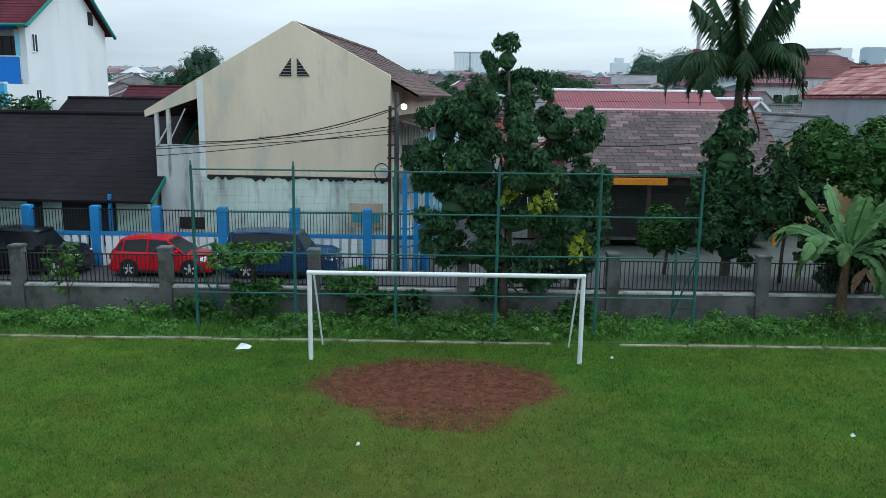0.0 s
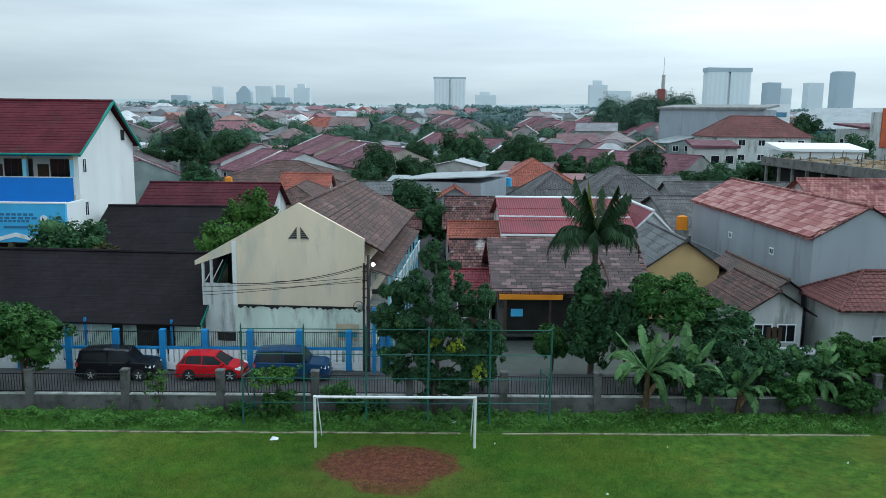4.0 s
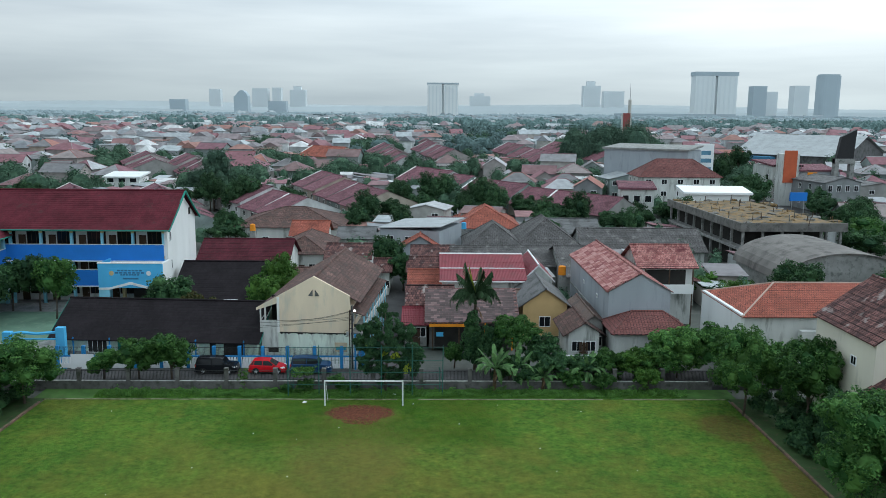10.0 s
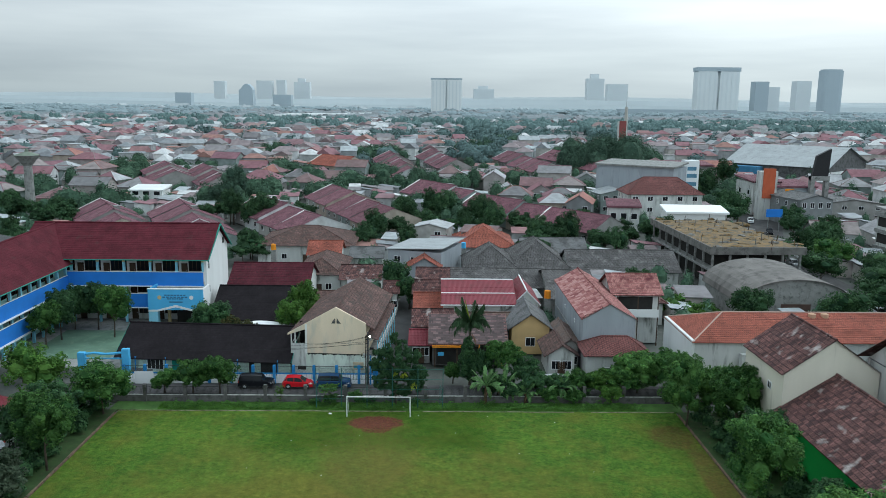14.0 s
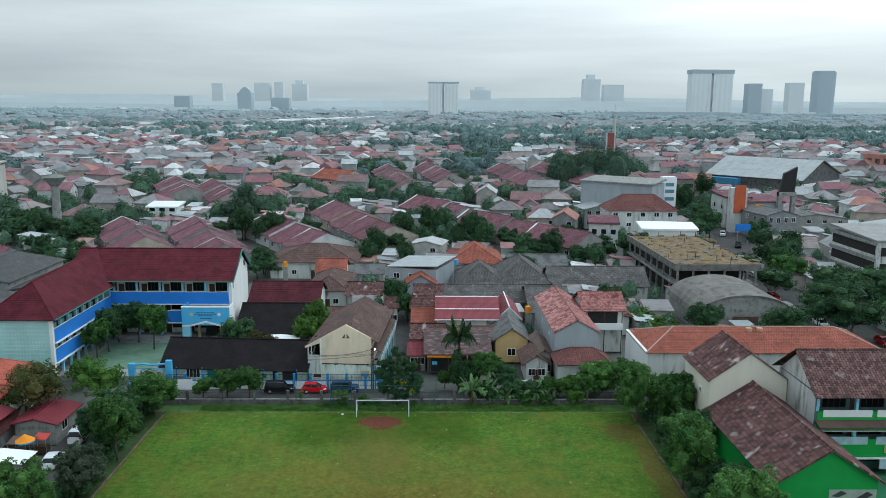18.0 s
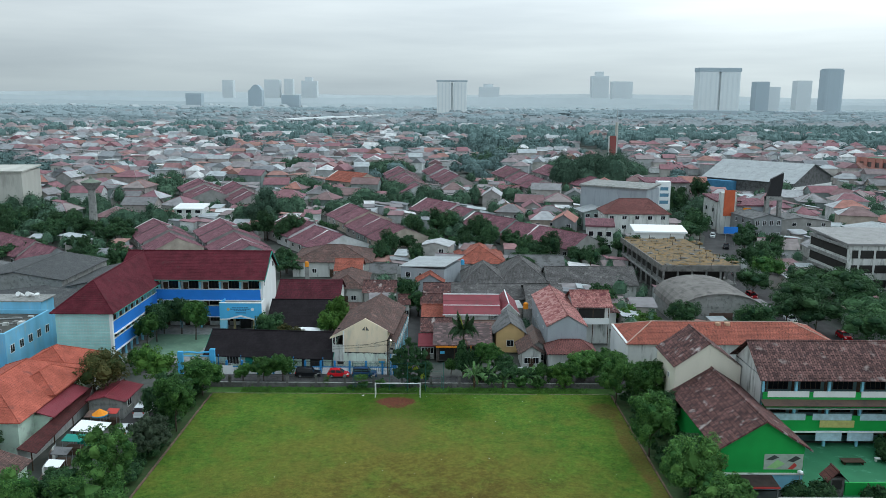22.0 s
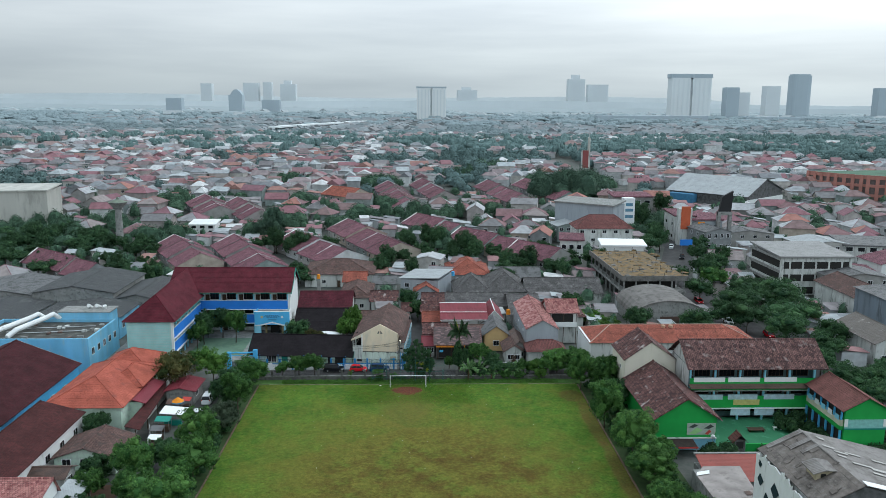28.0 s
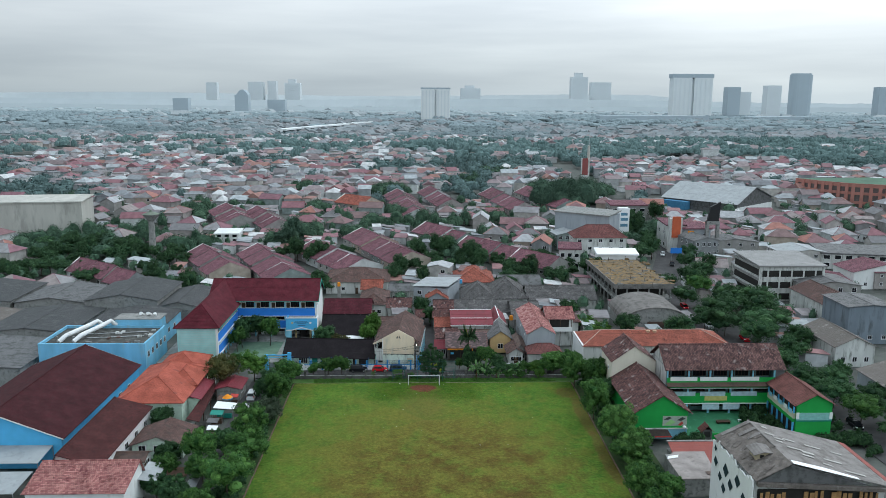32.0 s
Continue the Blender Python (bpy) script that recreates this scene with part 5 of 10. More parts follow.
part("wall", Shape().wallpoly([(0, 0, 0), (9.4, 0, 0), (9.4, 0, 2.85), (4.7, 0, 5.6), (0, 0, 2.85)], 22.2), MINT, lh)
gable_roof(lh, 0, 9.4, 0, 22.2, 2.95, 5.8, T_BLACK, over=0.75, n=16, label="charcoal tiles", fascia=TEALTRIM)
# Dark sheets on the wall paint the shade of open doorways.
part("opening", Shape().box(-0.03, 1.35, 0.5, -0.003, 3.65, 2.55), DARK, lh, "doorway drawn as a dark shade sheet")
part("opening", Shape().box(-0.03, 4.5, 0.0, -0.003, 5.15, 2.5), DARK, lh, "doorway drawn as a dark shade sheet")
part("plaster_panel", Shape().box(-0.04, 6.4, 1.1, -0.003, 8.7, 2.6), WHITE, lh, "white plaster panel")
for yy, w in ((12.0, 2.0), (17.5, 2.2)):
    window(lh, 0.0, yy, 0.9, w, 1.4, "-x", bars=3, pane_mat=DARK)
door(lh, 0, 14.6, 0, 1.2, 2.2, "-x", TEALTRIM)
for yy in (1.2, 6.4, 10.2, 15.8, 19.8):
    part("veranda_post", Shape().box(-0.7, yy, 0, -0.58, yy + 0.12, 2.75), POSTBLUE, lh)
banner = solid("banner", Shape().slab([(0, 0, 0), (2.4, 0, 0), (2.4, 0.04, 1.9), (0, 0.04, 1.9)], 0.03), WHITE_CLEAN, "white banner on the fence", "banner", at=(-31.6, 30.25, -0.1))
gate = thing("school_gate", "sky blue steel school gate frame", "gate", at=(-38.6, 31.5, -0.12))
for x in (0, 5.6):
    part("post", Shape().bevbox(x - 0.45, -0.3, 0, x + 0.45, 0.3, 4.0 + 0.5 * (x > 0), 0.05), SKYBLUE, gate)
part("beam", Shape().path([(0.3, 0, 3.75), (1.6, 0, 3.9), (3.0, 0, 3.75), (5.3, 0, 3.95)], 0.18, 6), SKYBLUE, gate)
part("beam", Shape().box(0.3, -0.08, 3.1, 5.3, 0.08, 3.25), SKYBLUE, gate)

# ---- open-corridor school blocks ----
def storey_block(t, w, depth, z0, floors, fh, bays, wall, parapet, postm, first=None, railing=None):
    """Storeys with an open corridor along the front (local y = 0, looking to -y)."""
    cor = 2.0
    part("wall", Shape().box(0, cor, z0, w, depth, z0 + floors * fh).box(0, 0.02, z0, 0.25, cor, z0 + floors * fh).box(w - 0.25, 0.02, z0, w, cor, z0 + floors * fh), wall, t)
    for k in range(floors):
        z = z0 + k * fh
        if k:
            part("floor_slab", Shape().box(0.25, 0.0, z - 0.15, w - 0.25, cor, z), WHITE_DIRTY, t)
            part("parapet", Shape().box(0.25, -0.12, z - 1.0, w - 0.25, 0.0, z + 1.15), parapet, t)
            part("ledge", Shape().box(0.25, -0.5, z - 1.1, w - 0.25, 0.0, z - 1.0), WHITE, t)
            part("parapet_cap", Shape().box(0.25, -0.15, z + 1.15, w - 0.25, 0.03, z + 1.22), railing or WHITE, t)
        for i in range(bays + 1):
            x = 0.3 + (w - 0.6) * i / bays
            col = part("column", Shape().box(x - 0.17, 0.003, z + (1.2 if k else 0), x + 0.17, 0.35, z + fh - 0.75), PALEBLUE, t)
            part("capital", Shape().box(x - 0.17, 0.003, z + fh - 0.75, x + 0.17, 0.36, z + fh - 0.35), postm, col)
            if i < bays:
                x2 = 0.3 + (w - 0.6) * (i + 0.5) / bays
                bw = (w - 0.6) / bays
                window(t, x2 + bw * 0.13, cor, z + 0.9, bw * 0.62, 1.75, bars=3, frame_mat=BROWNWOOD)
                door(t, x2 - bw * 0.34, cor, z, 0.85, 2.1)
        part("lintel", Shape().box(0.25, 0.003, z + fh - 0.45, w - 0.25, 0.2, z + fh), first or parapet, t)


sm = thing("school_main_block", "three-storey school block with blue parapets and maroon tile roof", "school", at=(-58.5, 54.9, 1.3))
storey_block(sm, 29.1, 12.6, 0, 3, 3.45, 7, WHITE, ROYAL, YELLOW, first=ROYAL)
s = Shape().wallpoly([(0, 0, 0), (12.6, 0, 0), (12.6, 0, 10.6), (6.9, 0, 14.3), (0, 0, 10.4)], 0.3)
ew = part("gable_wall", s, WHITE, sm)
ew.matrix_basis = pose(29.4, 0.0, 0, 0, 0, 90)
rs = Shape()
courses(rs, (0.0, -0.9, 10.15), (29.95, -0.9, 10.15), (29.95, 6.9, 14.7), (0, 6.9, 14.7), 20)
courses(rs, (29.95, 13.3, 10.4), (0, 13.3, 10.4), (0, 6.9, 14.7), (29.95, 6.9, 14.7), 20)
T_MAROON_X = tiles("maroon_roof_tiles_across", (0.112, 0.020, 0.030), (0.088, 0.016, 0.024), gap=(0.068, 0.014, 0.02), w=0.36, h=0.3, stain=(0.075, 0.027, 0.03), stain_at=0.64)
rf = part("roof", rs, T_MAROON_X, sm, "maroon tiles")
part("ridge_cap", Shape().rod((0, 6.9, 14.72), (29.95, 6.9, 14.72), 0.16), T_MAROON_X, rf)
part("barge_board", Shape().path([(29.952, -0.95, 10.0), (29.952, 3.0, 12.3), (29.952, 6.9, 14.66)], 0.14, 4), TEALTRIM, rf)
part("barge_board", Shape().path([(29.952, 6.9, 14.66), (29.952, 10.2, 12.3), (29.952, 13.35, 10.2)], 0.14, 4), TEALTRIM, rf)
part("gable_vent", Shape().box(29.38, 9.6, 11.0, 29.46, 10.4, 12.0), DARK, sm)
part("gutter", Shape().rod((0, -0.95, 10.1), (29.95, -0.95, 10.1), 0.09), TEALTRIM, rf)
for zz in (8.4, 4.6):
    window(sm, 29.4, 1.1, zz, 0.8, 1.3, "+x")
# porch with the sign
pc = thing("school_porch", "sky blue two-storey school porch with white chevron arch", "porch", at=(-37.0, 51.0, 1.3))
part("wall", Shape().box(0, 0.0, 3.0, 8.3, 0.35, 6.2).box(0, 0.35, 3.0, 0.3, 3.85, 6.2), SKYBLUE, pc)
part("side_wall", Shape().box(8.0, 0.36, 0, 8.3, 3.85, 6.2), WHITE, pc)
part("roof_slab", Shape().box(0.3, 0.35, 5.6, 8.0, 3.85, 5.75), CONCRETE, pc)
part("parapet_cap", Shape().box(-0.06, -0.05, 6.2, 8.36, 0.4, 6.32), WHITE, pc)
for x in (0, 6.9):
    part("column", Shape().box(x, 0.0, 0, x + 1.4, 0.9, 2.9), PALEBLUE, pc)
part("chevron_arch", Shape().wallpoly([(0, -0.06, 2.75), (1.4, -0.06, 2.75), (4.15, -0.06, 3.45), (6.9, -0.06, 2.75), (8.3, -0.06, 2.75), (8.3, -0.06, 3.02), (6.9, -0.06, 3.05), (4.15, -0.06, 3.8), (1.4, -0.06, 3.05), (0, -0.06, 3.02)], 0.4), WHITE, pc)
part("entrance", Shape().box(3.1, 3.7, 0, 5.2, 3.8, 2.5), DARK, pc)
for x in (2.0, 5.9):
    part("inner_column", Shape().box(x, 2.6, 0, x + 0.4, 3.0, 3.0), YELLOW, pc)
SIGNGREY = mat("sign_letter_blue_grey", (0.05, 0.16, 0.30), var=0.05)
sg = part("sign", Shape().box(1.4, -0.02, 4.55, 6.9, 0.0, 5.55), SKYBLUE, pc)
for j, (a, b, z) in enumerate(((2.5, 5.8, 5.2), (2.2, 6.1, 4.9), (2.9, 5.4, 4.65))):
    k = 7
    for i in range(k):
        c = a + (b - a) * i / k
        part("bar", Shape().box(c, -0.035, z, c + (b - a) / k * 0.75, -0.021, z + 0.2), SIGNGREY, sg)
for x in (1.6, 6.4):
    part("emblem", Shape().rod((x + 0.15, -0.045, 4.95), (x + 0.15, -0.021, 4.95), 0.32, n=10), YELLOW if x < 3 else WHITE, sg)
part("small_sign", Shape().box(3.2, -0.05, 4.15, 5.2, -0.003, 4.35), SIGNGREY, pc)
# west wing, looking east over the court
sw = thing("school_wing", "three-storey school wing with blue parapets and hipped maroon roof", "school", at=(-50.6, 32.6, 1.3), turn=90)
storey_block(sw, 22.2, 9.4, 0, 3, 3.15, 8, AQUA, ROYAL, YELLOW, first=WHITE)
part("end_wall", Shape().box(-0.35, -0.1, 0, 0.0, 9.6, 9.3), AQUA, sw, "aqua wall of pierced blocks")
pb = Shape()
for i in range(18):
    for j in range(14):
        pb.box(-0.41, 0.35 + i * 0.5, 0.6 + j * 0.6, -0.36, 0.35 + i * 0.5 + 0.38, 0.6 + j * 0.6 + 0.3)
tagged(part("blockwork", pb, mat("pale_aqua_blocks", (0.42, 0.60, 0.58), var=0.12), sw), kind="stuff")
part("corner_column", Shape().box(-0.42, -0.25, 0, 0.1, 0.25, 9.3), WHITE, sw)
ws = Shape()
e, r0 = 9.2, 13.9
courses(ws, (-0.9, 10.3, e), (-0.9, -0.9, e), (4.5, 4.7, r0), (4.5, 4.7, r0), 18)
courses(ws, (-0.9, -0.9, e), (22.6, -0.9, e), (29.3, 4.7, r0 + 0.7), (4.5, 4.7, r0), 18)
courses(ws, (30.0, 10.3, e), (-0.9, 10.3, e), (4.5, 4.7, r0), (29.3, 4.7, r0 + 0.7), 18)
wr = part("roof", ws, T_MAROON_X, sw, "maroon tiles")
part("ridge_cap", Shape().path([(-0.9, -0.9, e), (4.5, 4.7, r0), (29.3, 4.7, r0 + 0.7)], 0.15).path([(-0.9, 10.3, e), (4.5, 4.7, r0)], 0.15), T_MAROON_X, wr)
part("gutter", Shape().rod((-0.9, -0.95, e - 0.05), (22.0, -0.95, e - 0.05), 0.09), TEALTRIM, wr)

# ---- east of the alley ----
def ridge_x_house(name, label, x0, x1, y0, y1, z0, ze, zr, wall, roof, over=0.5, n=12, category="house", fascia=None, cap=None, ridge=None):
    """A gabled house whose ridge runs along world x. Returns the thing; local x is world y, local y is world -x."""
    t = thing(name, label, category, at=(x1, y0, z0), turn=90)
    w, d = y1 - y0, x1 - x0
    gable_body(t, 0, w, 0, d, 0, ze - z0, zr - z0 - 0.05, wall, ridge)
    gable_roof(t, 0, w, 0, d, ze - z0, zr - z0, roof, over, n, ridge, cap=cap, fascia=fascia)
    return t


def ridge_y_house(name, label, x0, x1, y0, y1, z0, ze, zr, wall, roof, over=0.5, n=12, category="house", ridge=None, fascia=None, cap=None):
    t = thing(name, label, category, at=(x0, y0, z0))
    gable_body(t, 0, x1 - x0, 0, y1 - y0, 0, ze - z0, zr - z0 - 0.05, wall, ridge)
    gable_roof(t, 0, x1 - x0, 0, y1 - y0, ze - z0, zr - z0, roof, over, n, ridge, fascia=fascia, cap=cap)
    return t


h = ridge_x_house("patchy_roof_house", "low house with patchy pink and brown tile roof and orange fascia", 6.0, 15.8, 37.9, 46.9, 0.25, 3.92, 6.25, WALLBLOCK, T_PATCHY, 0.8, 22)
part("fascia_board", Shape().box(-0.98, 5.6, 2.8, -0.88, 9.8, 3.12), ORANGEPAINT, h, "orange painted fascia")
# Dark block wall and near-black sheet put the porch shade into colour.
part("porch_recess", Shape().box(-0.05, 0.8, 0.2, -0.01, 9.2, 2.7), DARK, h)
for yy in (0.3, 3.4, 6.4, 9.4):
    part("porch_post", Shape().box(-0.86, yy - 0.08, 0, -0.7, yy + 0.08, 3.2), ORANGEPAINT if yy < 4 else BROWNWOOD, h)
part("porch_panel", Shape().box(-0.75, 8.2, 1.6, -0.7, 9.0, 2.1), SKYBLUE, h)
h = ridge_x_house("red_tin_house", "house with red corrugated metal roof and white flashings", 7.8, 18.6, 52.6, 65.8, 0.2, 5.5, 7.6, WHITE_DIRTY, S_RED, 0.6, 3, cap=WHITE_CLEAN)
part("eave_trim", Shape().box(-0.75, -0.5, 4.85, -0.6, 11.3, 5.02), WHITE_CLEAN, h)
part("flashing", Shape().box(2.4, -0.4, 6.0, 2.6, 11.2, 6.18), WHITE_CLEAN, h)
h = ridge_y_house("red_tin_wing", "wing with red corrugated gable roof and white edges", 18.8, 22.6, 54.0, 65.0, 0.2, 5.2, 7.1, WHITE_DIRTY, S_RED, 0.4, 3, fascia=WHITE_CLEAN, cap=WHITE_CLEAN)
h = ridge_y_house("yellow_house", "small yellow house with grey sheet roof", 17.4, 22.8, 43.2, 53.0, 0.2, 4.3, 6.2, mat("warm_yellow_plaster", (0.58, 0.40, 0.19), var=0.12, scale=0.6), S_GREY, 0.6, 6)
window(h, 2.7, 0, 1.2, 1.4, 1.3)
h = ridge_y_house("grey_house", "tall grey rendered house with faded pink tile roof", 26.2, 33.2, 36.3, 60.0, 0.1, 7.5, 9.5, GREYWALL, T_PINK, 0.25, 20)
for yy in (6.0, 14.0):
    window(h, 0, yy, 5.2, 0.7, 0.5, "-x")
part("side_wall_ledge", Shape().box(-0.12, 0, 3.4, 0, 23.5, 3.5), CONCRETE, h)
h = ridge_x_house("balcony_house", "two-storey house with pink tile roof and balcony", 33.2, 40.2, 49.5, 57.5, 0.1, 8.0, 10.0, WHITE_DIRTY, T_PINK, 0.7, 14)
part("balcony", Shape().box(-1.6, 0.4, 4.4, -0.02, 6.8, 4.6).box(-1.6, 0.4, 4.6, -1.48, 6.8, 5.6), WHITE, h)
for yy in (0.5, 3.5, 6.6):
    part("balcony_post", Shape().box(-1.58, yy, 0, -1.44, yy + 0.14, 7.6), BROWNWOOD, h)
# Flat near-black sheet on the wall draws the balcony's shade.
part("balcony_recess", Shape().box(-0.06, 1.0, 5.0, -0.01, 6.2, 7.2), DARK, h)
h = thing("annex_house", "small house with maroon hipped tile roof", "house", at=(29.9, 33.6, 0.1))
part("wall", Shape().box(-3.9, -2.2, 0, 3.9, 2.4, 3.8), WHITE_DIRTY, h)
hip_roof(h, -3.9, 3.9, -2.2, 2.5, 3.85, 5.7, T_BRICK, 0.6)
window(h, -1.5, -2.2, 1.2, 1.2, 1.0)
window(h, 1.8, -2.2, 1.2, 1.2, 1.0)
for kd, nm, lab, x0, x1, y0, y1, ze, zr, wl_, rf_ in (
        ("y", "shed", "low shed with rusty sheet roof", 23.4, 25.6, 36.0, 46.0, 4.0, 4.8, CONCRETE, S_RUST),
        ("y", "shed", "small white house with maroon roof and pale gable edge", 21.4, 24.8, 34.0, 40.5, 3.4, 4.5, WHITE_DIRTY, T_BROWN),
        ("x", "shed", "lean house with dark brown tile roof", 3.4, 8.8, 47.0, 53.4, 3.6, 5.0, WHITE_DIRTY, T_OLD),
        ("x", "shed", "low red-roofed shed beside the alley", 3.2, 5.7, 39.5, 45.5, 3.0, 4.0, CONCRETE, S_RED),
        ("x", "house", "low house with rusty sheet roof", 9.6, 18.6, 46.8, 53.0, 3.4, 4.6, CONCRETE, S_RUST),
        ("x", "house", "crowded house with orange clay tile roof", 3.4, 7.4, 56.5, 63.5, 3.8, 5.2, WHITE_DIRTY, T_ORANGE),
        ("x", "house", "low house with ragged brown tiles", 3.0, 7.2, 65.0, 71.0, 4.2, 5.6, WHITE_DIRTY, T_OLD),
        ("x", "house", "narrow house with old brown tile roof", -2.0, 0.0, 66.0, 71.0, 4.0, 5.2, WHITE_DIRTY, T_OLD),
        ("x", "house", "old house with dark orange tile roof", 3.4, 9.8, 73.0, 82.0, 4.2, 5.8, CONCRETE, T_OLD),
        ("y", "house", "grey house with orange gable roof", 1.4, 7.4, 85.0, 95.0, 4.4, 6.2, GREYWALL, T_ORANGE),
        ("h", "house", "house with grey cement tile roof", 12.8, 22.6, 86.0, 99.0, 3.8, 7.8, WHITE_DIRTY, T_GREY),
        ("h", "house", "wide house with grey hipped tile roof", 21.6, 33.0, 87.0, 104.0, 3.8, 8.4, WHITE_DIRTY, T_GREY),
        ("x", "house", "low house with long grey tile roof", 33.4, 55.0, 87.0, 99.0, 3.6, 6.6, WHITE_DIRTY, T_GREY),
        ("x", "house", "low house with broad grey cement roof", 9.8, 26.0, 71.5, 83.0, 3.8, 5.8, CONCRETE, T_GREY),
        ("h", "house", "house with orange and white roof", 11.5, 24.0, 106.0, 122.0, 4.6, 8.4, WHITE, T_ORANGE),
        ("x", "house", "big house with charcoal tile roof", -27.5, -15.6, 51.5, 64.5, 3.2, 6.6, CONCRETE, T_BLACK),
        ("x", "house", "long house with dark maroon tile roof", -28.6, -15.4, 66.6, 77.0, 5.0, 7.6, WHITE_DIRTY, T_MAROON),
        ("h", "house", "house with brown hipped tile roof", -19.2, -11.2, 79.0, 95.0, 4.0, 6.4, WHITE_DIRTY, T_BROWN),
        ("x", "house", "small house with dusty orange roof", -20.0, -13.5, 97.5, 105.0, 4.6, 6.6, WHITE_DIRTY, T_ORANGE),
        ("h", "house", "wide house with brown hipped roof", -33.0, -12.0, 108.0, 126.0, 4.2, 7.4, WHITE_DIRTY, T_BROWN),
        ("x", "house", "house with weathered grey sheet roof", -11.0, -4.5, 96.0, 104.0, 4.2, 5.6, WHITE_DIRTY, S_GREY),
        ("x", "house", "small house with dark brown tile roof", -10.8, -3.8, 77.0, 86.0, 3.8, 5.4, WHITE_DIRTY, T_OLD),
        ("x", "house", "long house with plum tile roof", -13.5, -2.8, 54.0, 66.0, 3.2, 5.4, WHITE_DIRTY, T_BROWN),
        ("x", "house", "house with patchy grey sheet roof", 26.0, 40.0, 105.5, 114.0, 4.0, 6.2, CONCRETE, S_GREY),
        ("h", "house", "house with old hipped tile roof", 34.5, 44.0, 60.0, 72.0, 3.8, 6.2, WHITE_DIRTY, T_OLD),
        ("x", "house", "house with grey cement tile roof", 26.0, 33.8, 63.0, 82.0, 3.8, 6.6, CONCRETE, T_GREY)):
    if kd == "h":
        o = thing(nm, lab, "house", at=(x0, y0, 0))
        part("wall", Shape().box(0, 0, 0, x1 - x0, y1 - y0, ze), wl_, o)
        hip_roof(o, 0, x1 - x0, 0, y1 - y0, ze, zr, rf_, 0.7, 10)
    else:
        o = (ridge_y_house if kd == "y" else ridge_x_house)(nm, lab, x0, x1, y0, y1, 0.0, ze, zr, wl_, rf_, 0.7, 10)
    ln = y1 - y0 if kd == "x" else x1 - x0
    for i in range(2):
        if kd == "x":
            window(o, 0, (x1 - x0) * (0.28 + 0.44 * i), 1.1, 1.2, 1.2, "-x")
        else:
            window(o, (x1 - x0) * (0.28 + 0.44 * i), 0, 1.1, 1.2, 1.2)
    door(o, 0 if kd == "x" else ln * 0.5, (x1 - x0) * 0.5 if kd == "x" else 0, 0, 0.85, 2.05, "-x" if kd == "x" else "-y")
o = thing("flat_roof_house", "two-storey grey house with pale sheet roof", "house", at=(-3.0, 92.5, 0), turn=-20)
part("wall", Shape().box(0, 0, 0, 11.5, 13, 6.4), GREYWALL, o)
part("roof", Shape().slab([(-0.4, -0.4, 6.6), (11.9, -0.4, 7.4), (11.9, 13.4, 7.4), (-0.4, 13.4, 6.6)], 0.15), S_LIGHT, o)
for i in range(3):
    window(o, 2.0 + 3.6 * i, 0, 3.9, 1.4, 1.3)
TAN = mat("faded_tan_plastic", (0.48, 0.30, 0.20), var=0.15)
for x, y, c in ((-27.6, 99.0, ORANGEPAINT), (12.8, 103.0, SKYBLUE), (24.6, 58.0, ORANGEPAINT), (56.5, 35.5, TAN), (58.2, 35.5, TAN)):
    tk = thing("water_tank", "plastic roof water tank on a stand", "tank", "roof tanks", (x, y, 7.0 if x > 50 else 4.6))
    part("tank", Shape().rod((0, 0, 0.3), (0, 0, 1.5), 0.55, 0.5, 12).rod((0, 0, 1.5), (0, 0, 1.62), 0.5, 0.15, 12), c, tk, smooth=False)
    part("stand", Shape().box(-0.5, -0.5, -7.05 if x > 50 else -4.72, 0.5, 0.5, 0.3), CONCRETE, tk)

# orange-roofed range and the green school
h = thing("orange_roof_hall", "long building with orange hipped clay tile roof", "building", at=(75.5, 30.6, 0.1), turn=90)
part("wall", Shape().box(0, 0, 0, 11.4, 36.1, 6.0), WHITE_DIRTY, h)
hip_roof(h, 0, 11.4, 0, 36.1, 6.0, 8.4, T_ORANGE, 0.5, 16, cap=mat("pale_ridge_mortar", (0.42, 0.30, 0.25), var=0.2))
part("end_wall", Shape().box(-0.3, 36.2, 0, 11.6, 36.6, 6.2), WHITE, h)
for i in range(7):
    window(h, 0, 3 + 4.0 * i, 2.0, 1.4, 1.6, "-x")
part("broken_wall", Shape().box(-1.2, 24.0, 0, -0.4, 30.4, 4.6), WHITE_DIRTY, h)
h = ridge_y_house("white_gable_house", "white rendered house with blotched brown tile roof", 41.0, 50.6, 9.1, 18.6, 0.1, 9.5, 12.9, mat("warm_white_render", (0.68, 0.64, 0.54), var=0.08, scale=0.4, stain=(0.5, 0.47, 0.4), stain_at=0.66, streak=True), T_OLD, 0.3, 14)
window(h, 0, 3.0, 6.6, 0.9, 0.8, "-x")
gs = ridge_y_house("green_school_hall", "bright green gabled school hall with blotched brown tiles", 41.1, 51.4, -10.2, 8.7, 0.1, 6.0, 9.3, GREENPAINT, T_OLD, 0.8, 18, category="school", fascia=T_OLD)
mu = part("mural", Shape().box(5.4, -0.05, 2.7, 10.2, -0.003, 4.7), mat("painted_mural_white", (0.34, 0.40, 0.34), var=0.2, scale=1.5), gs, "faded painted mural")
